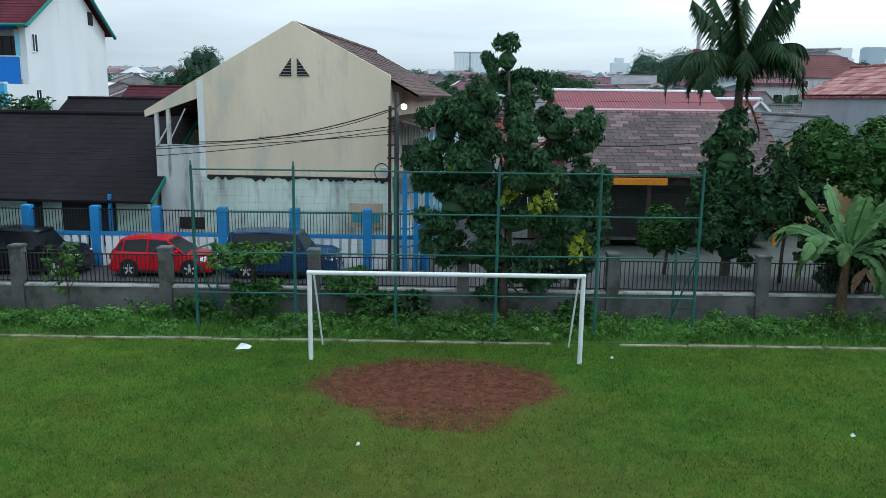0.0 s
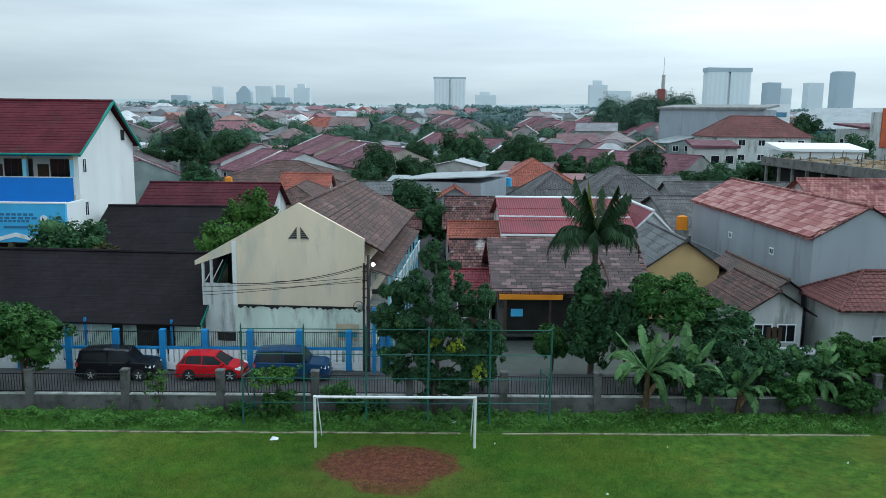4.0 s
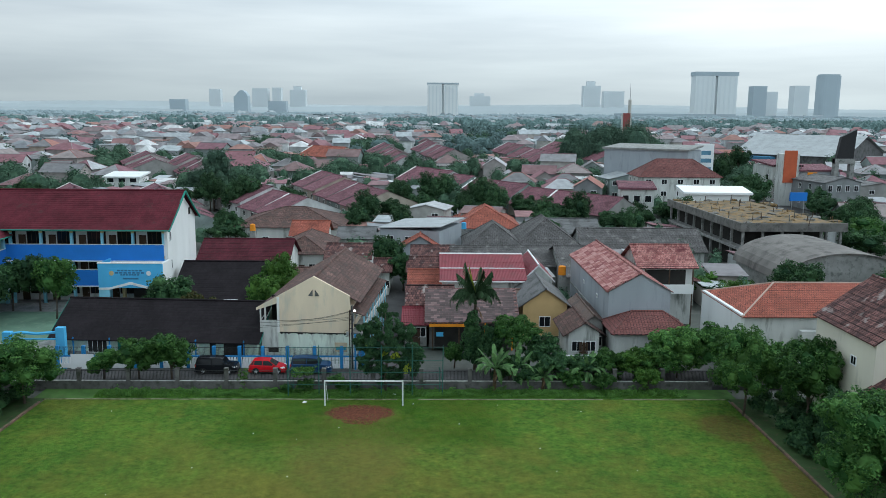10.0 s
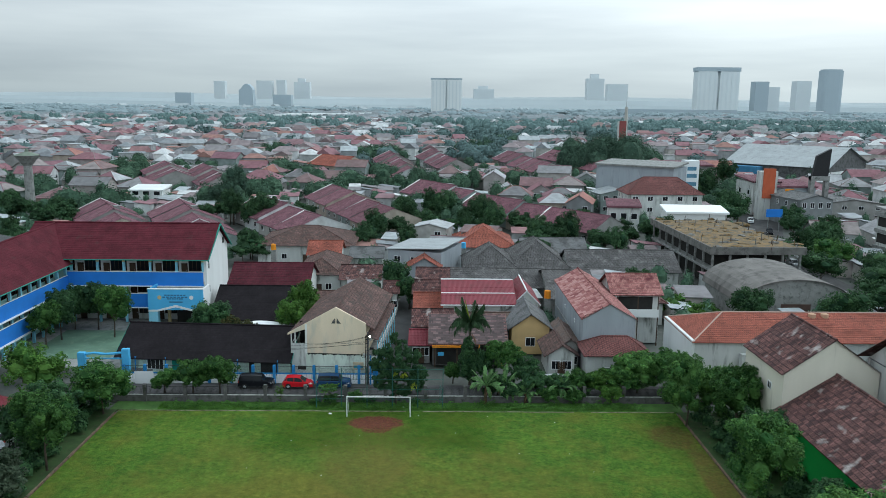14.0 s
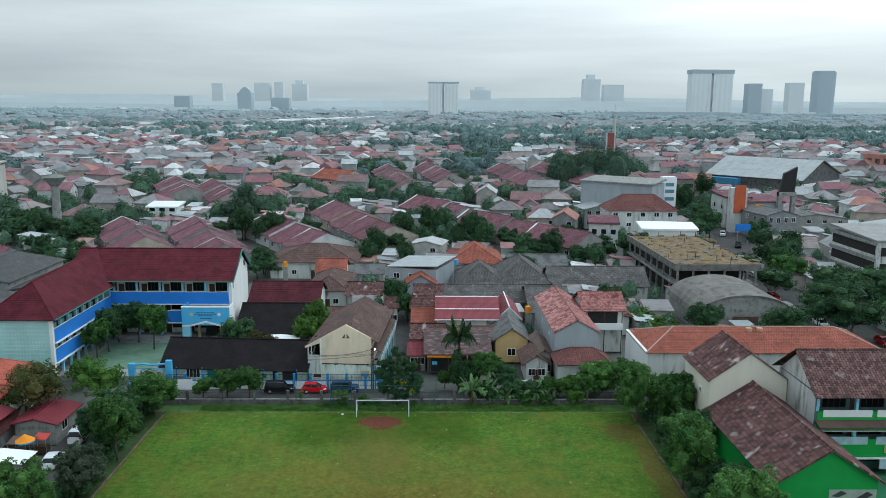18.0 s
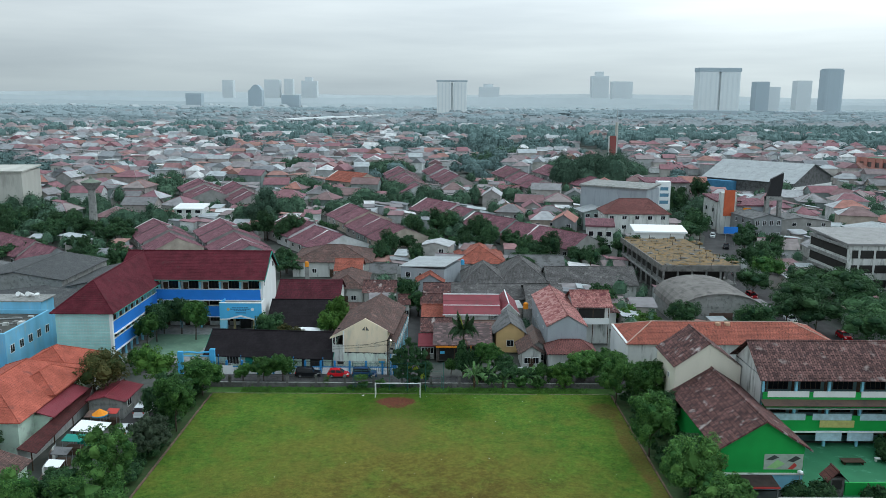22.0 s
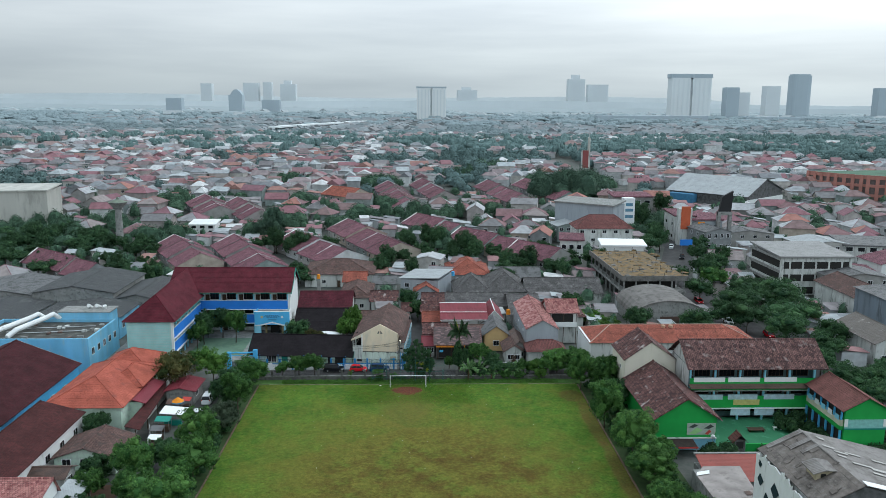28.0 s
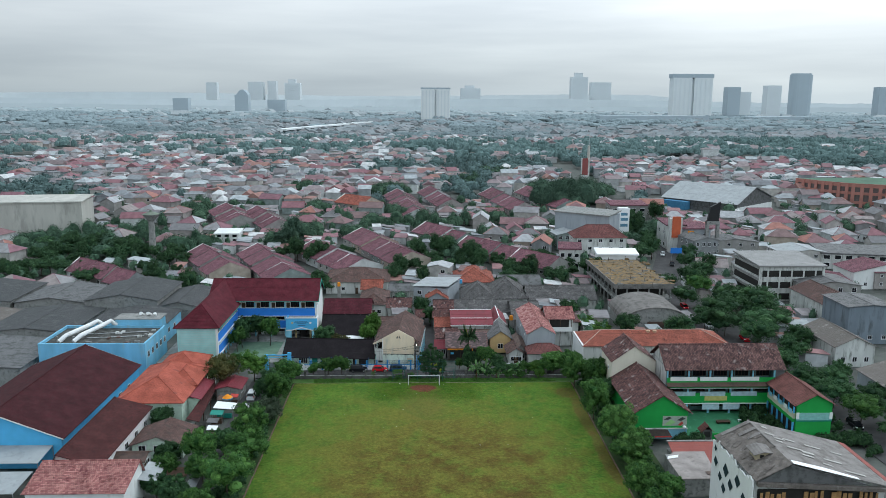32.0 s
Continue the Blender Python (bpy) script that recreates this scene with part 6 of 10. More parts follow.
# Two dark grey patches paint the shade of the recess beside the mural colours.
for j, (a, b, c, d, m_) in enumerate(((5.7, 2.9, 8.0, 4.0, mat("pale_green_paint", (0.30, 0.55, 0.22), var=0.2)), (8.4, 2.8, 9.5, 3.6, REDPAINT), (8.2, 3.8, 9.9, 4.5, HOLE_GREY), (5.6, 4.0, 7.2, 4.6, HOLE_GREY))):
    part("mural_patch", Shape().add([(a, -0.06, b), ((a + c) / 2, -0.06, b - 0.1), (c, -0.06, (b + d) / 2), ((a + c) / 2 + 0.2, -0.06, d)], [(0, 1, 2, 3)]), m_, mu)
part("base_band", Shape().box(-0.03, -0.03, 0, 10.33, -0.002, 2.1), PALEBLUE, gs)
part("ledge", Shape().box(-0.05, -0.35, 2.1, 10.35, -0.004, 2.25), WHITE_DIRTY, gs)
part("canopy", Shape().slab([(1.2, -2.6, 1.75), (6.4, -2.6, 1.75), (6.4, 0, 2.05), (1.2, 0, 2.05)], 0.1), mat("dark_brown_canopy", (0.05, 0.035, 0.032), var=0.3, scale=1.5), gs)
part("canopy_edge", Shape().box(3.2, -2.7, 1.45, 6.5, -2.61, 1.7), REDPAINT, gs)
for x in (1.3, 6.2):
    part("canopy_post", Shape().box(x, -2.55, 0, x + 0.12, -2.43, 1.66), STEEL, gs)
g3 = thing("green_school_block", "three-storey green and white school with brown tile roof", "school", at=(50.8, 2.2, 0.1))
# The corridor's shade is put into this dark teal wall colour.
storey_block(g3, 23.4, 9.5, 0, 3, 3.4, 5, mat("teal_wall_with_corridor_shade", (0.10, 0.17, 0.18), var=0.2, scale=0.8), GREENPAINT, PALEBLUE, first=TEALTRIM, railing=GREENPAINT)
gsr = Shape()
courses(gsr, (-0.6, -1.0, 10.0), (25.1, -1.0, 10.0), (25.1, 4.8, 13.9), (-0.6, 4.8, 13.9), 16)
courses(gsr, (25.1, 10.6, 10.0), (-0.6, 10.6, 10.0), (-0.6, 4.8, 13.9), (25.1, 4.8, 13.9), 16)
T_OLD_X = tiles("blotched_old_tiles_across", (0.20, 0.108, 0.098), (0.066, 0.038, 0.038), w=0.44, h=0.34, bumps=0.9, stain=(0.30, 0.25, 0.235), stain_at=0.66, stain_scale=0.7, gapsize=0.05)
gr3 = part("roof", gsr, T_OLD_X, g3)
part("ridge_cap", Shape().rod((-0.6, 4.8, 13.9), (25.1, 4.8, 13.9), 0.15), T_OLD_X, gr3)
part("gable_end", Shape().add([(0, 0, 10.1), (0, 9.5, 10.1), (0, 4.75, 13.7)], [(0, 1, 2)]), WHITE_DIRTY, g3)
part("gable_end", Shape().add([(24.6, 0, 10.1), (24.6, 4.75, 13.7), (24.6, 9.5, 10.1)], [(0, 1, 2)]), WHITE_DIRTY, g3)
part("awning", Shape().slab([(0, -1.5, 6.6), (24.6, -1.5, 6.6), (24.6, -0.1, 7.0), (0, -0.1, 7.0)], 0.1), S_RUST, g3)
for x0_, x1_ in ((0.9, 6.6), (7.2, 13.0), (13.8, 19.8)):
    part("white_panel", Shape().box(x0_, -0.19, 7.35, x1_, -0.13, 8.2), WHITE, g3)
    part("white_panel", Shape().box(x0_ + 0.2, -0.19, 4.0, x1_ - 0.2, -0.13, 4.95), mat("washed_blue_white", (0.42, 0.54, 0.60), var=0.25, scale=1.5), g3)
part("side_face", Shape().box(-0.06, 0.1, 0, -0.003, 9.5, 10.1), WHITE_DIRTY, g3)
# low sheds between the court and the ruin
rsd = thing("shed", "low shed with faded red sheet roof", "shed", at=(44.2, -26.4, 0))
part("wall", Shape().box(0.3, 0.5, 0, 10.4, 6.9, 2.4), CONCRETE, rsd)
part("roof", Shape().slab([(0, 0, 2.6), (10.8, 0, 2.6), (10.8, 7.0, 3.7), (0.4, 7.0, 3.7)], 0.09), S_ORANGE, rsd)
part("ridge_cap", Shape().box(0.2, 6.9, 3.62, 10.9, 7.3, 3.85), CONCRETE, rsd)
fsd = thing("flat_roofed_shed", "flat-roofed shed with pinkish grey stained roof", "shed", at=(42.6, -33.2, 0))
part("wall", Shape().box(0.2, 0.2, 0, 6.2, 9.6, 3.2), CONCRETE, fsd)
part("roof", Shape().slab([(0, 0, 3.35), (6.4, 0, 3.35), (7.4, 9.8, 3.6), (1.8, 9.8, 3.6), (-0.1, 7.4, 3.5)], 0.14), S_FLAT, fsd)
part("roof_sheet", Shape().slab([(-0.2, 6.9, 3.62), (1.9, 7.4, 3.66), (2.2, 8.4, 3.68), (0.2, 7.9, 3.64)], 0.04), WHITE_CLEAN, fsd, "loose white sheet")
part("roof_patch", Shape().slab([(4.9, 1.2, 3.5), (5.9, 1.4, 3.5), (5.7, 2.4, 3.52), (4.8, 2.2, 3.52)], 0.04), S_RUST, fsd)
gw = ridge_y_house("green_school_wing", "two-storey green school wing with brown tile roof", 72.6, 79.6, -11.0, 1.0, 0.1, 7.6, 9.5, GREENPAINT, T_WING, 0.8, 14, category="school")
part("band", Shape().box(-0.04, -0.10, 4.0, 7.04, -0.003, 5.5), mat("pale_teal_tiles", (0.22, 0.46, 0.42), var=0.2, scale=2.0), gw)
part("band_edge", Shape().box(-0.05, -0.14, 3.75, 7.05, -0.004, 3.98), TEALTRIM, gw)
for x_ in (-0.12, 6.5):
    part("band_panel", Shape().box(x_, -0.16, 4.3, x_ + 0.6, -0.102, 5.6), WHITE, gw)
# Flat near-black sheets stand in for the shade of both galleries.
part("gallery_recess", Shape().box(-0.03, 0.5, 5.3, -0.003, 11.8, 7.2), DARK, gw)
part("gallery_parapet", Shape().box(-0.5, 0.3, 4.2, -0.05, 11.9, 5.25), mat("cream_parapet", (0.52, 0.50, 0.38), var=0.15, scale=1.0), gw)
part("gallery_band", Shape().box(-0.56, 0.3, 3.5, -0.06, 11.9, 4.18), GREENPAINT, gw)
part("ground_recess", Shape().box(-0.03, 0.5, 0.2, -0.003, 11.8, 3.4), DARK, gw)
for i in range(6):
    part("gallery_post", Shape().box(-0.45, 0.4 + 2.25 * i, 5.25, -0.2, 0.65 + 2.25 * i, 7.2), SKYBLUE, gw)
    part("ground_post", Shape().box(-0.5, 0.4 + 2.25 * i, 0, -0.2, 0.7 + 2.25 * i, 3.5), SKYBLUE, gw)
for i in range(5):
    part("gallery_panel", Shape().box(-0.53, 0.9 + 2.25 * i, 5.0, -0.505, 2.3 + 2.25 * i, 5.9), (PALEBLUE, WHITE)[i % 2], gw)
kio = thing("guard_kiosk", "small kiosk with brown tile roof on the court edge", "kiosk", at=(54.8, -11.2, 0.1))
part("wall", Shape().box(-0.9, -0.8, 0, 0.9, 0.8, 2.5), WALLBLOCK, kio)
part("opening", Shape().box(-0.6, -0.83, 1.0, 0.6, -0.803, 2.2), DARK, kio)
gable_roof(kio, -0.9, 0.9, -0.8, 0.8, 2.5, 3.4, T_WING, 0.4, 5)
solid("court_wall", Shape().box(-8.6, -0.12, 0, 8, 0.12, 1.8), GREENPAINT, "green wall along the school court", "wall", at=(64.6, -11.6, 0))
lp_ = thing("court_lamp", "white globe lamp on a post at the court corner", "lamp", at=(50.4, -11.6, 0))
part("post", Shape().rod((0, 0, 0), (0, 0, 2.9), 0.05), STEEL, lp_)
part("globe", core_shape([(0, 0, 3.1, 0.42, 0.42, 0.34)], 1.0), WHITE_CLEAN, lp_, smooth=True)
gb = thing("ruined_building", "white walled building with broken weathered sheet roof and exposed timber", "building", at=(46.6, -52.0, 0))
GW, GD, GR, ZL, ZR, ZE = 19.2, 15.2, 4.8, 12.6, 15.2, 11.5
part("wall", Shape().wallpoly([(0.1, 0.9, 0), (GW, 0.9, 0), (GW, 0.9, ZE - 0.3), (GR, 0.9, ZR - 0.4), (0.1, 0.9, ZL - 0.4)], GD - 1.0), WHITE_DIRTY, gb)
GREY_OLD = sheet("weathered_grey_sheet", (0.205, 0.188, 0.178), stain=(0.125, 0.110, 0.10), stain_at=0.52, pitch=0.3)
SOOT = mat("soot_brown_broken_sheet", (0.135, 0.116, 0.104), var=0.45, scale=0.9, bump=0.6, fine=6.0, stain=(0.20, 0.18, 0.165), stain_at=0.58)
gl_, gq_ = Shape(), Shape()
courses(gl_, (-0.5, GD, ZL), (-0.2, -0.2, ZL), (GR, -0.2, ZR), (GR, GD, ZR), 8)
courses(gq_, (GW + 0.4, -0.2, ZE), (GW + 0.4, GD, ZE), (GR, GD, ZR), (GR, -0.2, ZR), 8)
part("roof_slope", gl_, SOOT, gb, "dark crumbling roof slope")
rs_ = part("roof_slope", gq_, GREY_OLD, gb, "pale weathered sheet slope")
part("ridge_cap", Shape().rod((GR, 5.5, ZR + 0.02), (GR, GD, ZR + 0.02), 0.14, n=8), GREY_OLD, gb)
zl_ = lambda q: ZL + 0.09 + (q + 0.4) * (ZR - ZL) / (GR + 0.4)
zq = lambda q: ZR + 0.12 - (q - GR) * (ZR - ZE) / (GW + 0.4 - GR)
rr_ = random.Random(44)
for i in range(30):
    x_, y_ = rr_.uniform(-0.3, GR - 0.5), rr_.uniform(0.2, GD - 0.4)
    w_, d_, q_ = rr_.uniform(0.25, 0.8), rr_.uniform(0.3, 1.3), rr_.uniform(-0.15, 0.25)
    w_ = min(w_, GR - x_)
    part("loose_sheet", Shape().slab([(x_, y_, zl_(x_)), (x_ + w_, y_ + q_, zl_(x_ + w_)), (x_ + w_ * 0.9, y_ + d_, zl_(x_ + w_) + 0.05), (x_, y_ + d_ * 0.8, zl_(x_) + rr_.uniform(0.0, 0.1))], 0.04), SOOT, gb)
# a strip of clean roof along the far edge, and the long step in the slope
for y_, d_, w_ in ((GD - 1.1, 0.9, 4.4), (GD - 3.4, 0.8, 2.6), (GD - 5.2, 0.7, 2.0)):
    part("roof_strip", Shape().slab([(GR - w_, y_, zl_(GR - w_) + 0.08), (GR - 0.1, y_, zl_(GR - 0.1) + 0.08), (GR - 0.1, y_ + d_, zl_(GR - 0.1) + 0.08), (GR - w_, y_ + d_, zl_(GR - w_) + 0.08)], 0.05), GREY_OLD, gb)
part("dormer", Shape().box(1.6, 4.4, ZL + 0.4, 3.8, 6.6, ZL + 2.05), mat("stained_cream_wall", (0.42, 0.36, 0.25), var=0.3, scale=1.2), gb)
part("dormer_roof", Shape().slab([(1.1, 4.0, ZL + 1.95), (2.6, 3.9, ZL + 2.45), (2.6, 7.0, ZL + 2.6), (1.1, 7.0, ZL + 2.1)], 0.08).slab([(2.6, 3.9, ZL + 2.45), (4.3, 4.2, ZL + 2.15), (4.3, 7.0, ZL + 2.3), (2.6, 7.0, ZL + 2.6)], 0.08), GREY_OLD, gb)
part("dormer_opening", Shape().box(2.2, 4.36, ZL + 0.7, 2.8, 4.399, ZL + 1.8), DARK, gb)
PALE_PATCH = sheet("faded_loose_sheet", (0.42, 0.40, 0.375))
for x_, y_, w_, d_ in ((6.2, 13.0, 0.8, 0.7), (5.6, 10.4, 1.3, 0.5), (6.4, 9.2, 1.7, 0.5), (8.0, 9.6, 1.8, 0.4), (6.2, 8.0, 1.0, 0.5), (7.2, 6.4, 2.4, 0.5), (9.2, 5.6, 1.8, 0.8), (8.6, 4.4, 1.6, 0.5), (11.2, 9.0, 2.4, 0.5), (12.0, 4.6, 2.6, 0.5), (13.6, 1.6, 3.0, 0.5), (10.8, 2.6, 1.4, 0.4), (15.2, 8.6, 1.6, 0.4)):
    part("patched_sheet", Shape().slab([(x_, y_, zq(x_)), (x_ + w_, y_ - 0.3, zq(x_ + w_)), (x_ + w_, y_ + d_ - 0.3, zq(x_ + w_)), (x_, y_ + d_, zq(x_))], 0.03), PALE_PATCH, rs_)
part("barge_sheet", Shape().slab([(GR, -0.5, ZR + 0.25), (14.6, -0.5, zq(14.6) + 0.02), (14.4, 0.15, zq(14.4) + 0.04), (9.8, 0.5, zq(9.8) + 0.2), (GR, 0.5, ZR + 0.32)], 0.05), WHITE_CLEAN, gb, "bent white barge sheet")
part("gable_sheet", Shape().wallpoly([(0.3, -0.05, ZL - 0.1), (GW - 3, -0.05, ZE + 0.3), (GR, -0.05, ZR - 0.15)], 0.1), S_GREY, gb)
part("eave_board", Shape().slab([(0.0, -0.5, ZL - 0.15), (GW, -0.5, ZE - 0.1), (GW, 0.1, ZE - 0.05), (0.0, 0.1, ZL - 0.1)], 0.55), SOOT, gb)
# Near-black sheet behind the planks stands in for shade.
part("front_recess", Shape().box(0.6, 0.7, 5.0, GW - 1.2, 0.88, ZE - 0.6), DARK, gb)
for i in range(22):
    if i in (5, 6, 7, 12, 17):
        continue
    x_ = 0.8 + i * 0.8
    part("plank", Shape().box(x_, 0.30 + 0.08 * (i % 3), 5.4 + 0.8 * rr_.random(), x_ + rr_.uniform(0.25, 0.75), 0.36 + 0.08 * (i % 3), ZE - 0.75 - 0.5 * rr_.random()), PLANK, gb)
# broken white side wall: ragged plates with open gaps
edge = [0.0] + sorted(rr_.uniform(0.4, GD - 0.4) for _ in range(16)) + [GD]
for a_, b_ in zip(edge, edge[1:]):
    if b_ - a_ > 0.25:
        part("side_wall", Shape().wallpoly([(a_ + 0.01, 0, 0), (b_ - 0.01, 0, 0), (b_ - 0.01, 0, ZL - rr_.uniform(0.1, 0.9)), ((a_ + b_) / 2, 0, ZL - rr_.uniform(-0.3, 0.5)), (a_ + 0.01, 0, ZL - rr_.uniform(0.1, 1.0))], 0.2), WHITE, gb).matrix_basis = pose(-0.35 - 0.03 * rr_.random(), 0, 0, 0, 0, 90)
# Flat dark teal plates on the wall paint the shade of its holes.
HOLE = mat("dark_teal_hole_shade", (0.012, 0.03, 0.036), var=0.3)
for i, (y_, z_, k_) in enumerate(((2.6, 8.6, 1.0), (5.0, 10.0, 1.2), (7.4, 8.2, 1.1), (9.4, 9.6, 1.3), (11.4, 7.6, 0.9), (13.4, 9.2, 1.0), (4.4, 6.8, 0.9), (9.8, 6.4, 1.0), (13.8, 11.2, 0.6))):
    part("wall_hole", Shape().wallpoly([(y_ - 0.9 * k_, 0, z_ + 0.1), (y_ - 0.1, 0, z_ - 0.9 * k_), (y_ + 0.8 * k_, 0, z_ - 0.2), (y_ + 0.2, 0, z_ + 0.8 * k_)], 0.02), HOLE, gb).matrix_basis = pose(-0.62, 0, 0, 0, 0, 90)
part("side_roof", Shape().slab([(GW + 0.5, -0.4, ZE), (GW + 1.7, -0.4, ZE - 0.4), (GW + 1.7, GD, ZE - 0.4), (GW + 0.5, GD, ZE)], 0.1), S_ORANGE, gb, "strip of red sheet roof")
for nm, lab, x0, x1, y0, y1, ze, zr, wl_, rf_ in (
        ("house", "white house with grey sheet roof by the road", 103.0, 113.0, 31.5, 49.0, 5.5, 7.8, WHITE_DIRTY, S_BROKEN),
        ("house", "grey house with sheet roof by the road", 100.0, 114.0, 3.0, 16.0, 5.0, 7.0, GREYWALL, S_BROKEN),
        ("house", "tall grey house by the road", 116.0, 129.0, 50.0, 64.0, 10.6, 11.2, BLUEGREY, S_GREY),
        ("house", "row house with brown tile roof by the road", 118.5, 131.0, 66.0, 89.0, 6.8, 9.2, WHITE_DIRTY, T_BROWN),
        ("house", "grey house with stepped sheet roof by the road", 128.0, 141.0, 106.0, 119.0, 4.8, 6.4, WHITE_DIRTY, S_GREY),
        ("house", "white house with maroon tile roof and balcony", 152.0, 174.0, 112.0, 126.0, 6.4, 9.0, WHITE, T_PLUM)):
    o = ridge_y_house(nm, lab, x0, x1, y0, y1, 0.0, ze, zr, wl_, rf_, 0.6, 8)
    for i in range(3):
        window(o, (x1 - x0) * (0.2 + 0.3 * i), 0, 1.3, 1.2, 1.3)

aw_ = thing("warehouse", "low warehouse with brown-grey arched sheet roof", "warehouse", at=(57.5, 61.0, 0))
arch_ = [(9.0 - 9.4 * math.cos(q), 3.4 + 4.3 * math.sin(q)) for q in np.linspace(0.0, math.pi, 15)]
part("wall", Shape().wallpoly([(0, 0, 0), (18, 0, 0)] + [(min(18.0, max(0.0, px)), 0, pz - 0.15) for px, pz in arch_[::-1]], 18.0), CONCRETE, aw_)
ar_ = Shape().add([(px, py, pz + dz) for px, pz in arch_ for py, dz in ((-0.5, 0), (18.5, 0), (18.5, -0.1), (-0.5, -0.1))], [(4 * i + k, 4 * i + (k + 1) % 4, 4 * i + 4 + (k + 1) % 4, 4 * i + 4 + k) for i in range(14) for k in range(4)])
part("roof", ar_, mat("brown_grey_arched_sheet", (0.165, 0.152, 0.142), var=0.3, scale=0.3, stain=(0.10, 0.092, 0.086), stain_at=0.55, streak=True), aw_)
part("door", Shape().box(6.5, -0.06, 0, 11.5, -0.003, 3.4), S_RUST, aw_)

# ---- west of the lane ----
FACTORY = mat("faded_cyan_paint", (0.20, 0.47, 0.66), var=0.2, scale=0.4, stain=(0.30, 0.45, 0.52), stain_at=0.6, streak=True)
lb = thing("blue_factory", "light blue flat-roofed building with rooftop ducts", "building", at=(-91, 26.5, 0))
part("wall", Shape().box(0, 0, 0, 25, 15.5, 7.6), FACTORY, lb)
part("roof_deck", Shape().box(0.4, 0.4, 7.6, 24.6, 15.1, 7.7), mat("stained_roof_deck", (0.06, 0.06, 0.054), var=0.4, scale=0.4, stain=(0.13, 0.13, 0.12), stain_at=0.58), lb)
for q in ((0, 0, 25, 0.4), (0, 15.1, 25, 15.5), (0, 0.4, 0.4, 15.1), (24.6, 0.4, 25, 15.1)):
    part("parapet", Shape().box(q[0], q[1], 7.6, q[2], q[3], 8.4), FACTORY, lb)
part("upper_room", Shape().box(12.2, 15.6, 0, 23.4, 20.5, 9.8), FACTORY, lb)
part("upper_roof", Shape().box(11.9, 15.55, 9.8, 23.7, 20.8, 10.0), CONCRETE, lb)
for i in range(16):
    fx_, fy_ = 1.0 + 22.5 * rng.random(), 1.0 + 13 * rng.random()
    part("roof_junk", Shape().bevbox(fx_, fy_, 7.7, fx_ + 0.4 + rng.random(), fy_ + 0.3 + 0.9 * rng.random(), 7.85 + 0.5 * rng.random(), 0.05), (WHITE_DIRTY, CONCRETE, S_RUST)[i % 3], lb)
for fy_ in (6.0, 9.5):
    part("roof_pipe", Shape().path([(8.0, fy_, 7.9), (14.0, fy_ + 0.6, 7.95), (22.0, fy_ + 2.0, 7.9)], 0.12, 6), STEEL, lb)
for k in range(2):
    part("duct", Shape().path([(3.5 + k * 3.5, 3.0, 7.9), (4.5 + k * 3.5, 5.0, 8.9), (7.0 + k * 3.3, 13.0, 9.2), (8.0 + k * 3.3, 15.2, 9.6), (9.2 + k * 3.3, 15.8, 8.4)], 0.55, 10), WHITE, lb, "white sheet metal duct")
for x in (18.0, 19.8, 21.6):
    part("roof_fan", Shape().rod((x, 18 + 0.2 * x % 2, 10.0), (x, 18, 10.8), 0.4, 0.45, 10), WHITE, lb)
for i in range(5):
    window(lb, 25, 2 + 3 * i, 4.5, 1.4, 1.5, "+x")
for nm, lab, x0, x1, y0, y1, ze, zr, wl_, rf_ in (
        ("warehouse", "wide warehouse with grey sheet roof", -150.0, -122.0, 74.0, 98.0, 6.5, 8.0, CONCRETE, S_DARK),
        ("warehouse", "middle warehouse with dark stained sheet roof", -121.0, -100.0, 75.0, 96.0, 5.8, 7.4, CONCRETE, S_GREY),
        ("warehouse", "warehouse with dark sheet roof", -99.0, -78.0, 72.0, 96.0, 7.2, 9.0, CONCRETE, S_DARK),
        ("warehouse", "low warehouse with grey sheet roof", -77.0, -66.0, 70.0, 92.0, 6.0, 7.2, CONCRETE, S_DARK),
        ("warehouse", "small workshop with dark roof and pale blue walls", -90.0, -70.0, 54.0, 68.0, 5.6, 6.8, FACTORY, S_DARK),
        ("warehouse", "low warehouse with pale sheet roof", -140.0, -116.0, 44.0, 70.0, 5.0, 6.5, CONCRETE, S_BROKEN),
        ("warehouse", "low warehouse with dull grey sheet roof", -115.0, -92.5, 46.0, 70.0, 5.4, 6.6, CONCRETE, S_DARK),
        ("warehouse", "low workshop with grey sheet roof", -125.0, -92.5, 20.0, 42.0, 4.8, 6.0, CONCRETE, S_GREY),
        ("assembly_hall", "large hall with dark maroon tile roof", -88.2, -64.9, -20.6, 18.5, 6.0, 10.6, SKYBLUE, T_HALL),
        ("brown_roof_building", "long building with dark brown tile roof", -62.6, -54.9, -29.6, -4.2, 5.0, 6.9, WHITE, T_DKBROWN),
        ("small_house", "small dark-roofed house with mint walls", -54.0, -44.8, -17.0, -8.6, 2.8, 4.4, MINT, T_BROWN),
        ("red_shed", "low shed with red sheet roof", -45.6, -40.6, 11.0, 17.5, 3.0, 3.6, CONCRETE, S_RED)):
    o = ridge_y_house(nm, lab, x0, x1, y0, y1, 0.0, ze, zr, wl_, rf_, 0.6, 14, category="building", fascia=WHITE if nm == "assembly_hall" else None, ridge=0.9 if nm == "brown_roof_building" else None)
    for i in range(int((y1 - y0) / 5)):
        window(o, x1 - x0, 2.5 + 5 * i, ze * 0.4, 1.6, 1.3, "+x")
    if nm == "small_house":
        for i in range(3):
            window(o, (x1 - x0) * (0.2 + 0.3 * i), 0, ze * 0.45, 1.4, 1.3)
oh = thing("orange_roof_house", "house with broad orange hipped tile roof and mint walls", "house", at=(-55.8, 8.6, 0))
part("wall", Shape().box(-6.6, -10.2, 0, 6.4, 11.5, 4.9), MINT, oh)
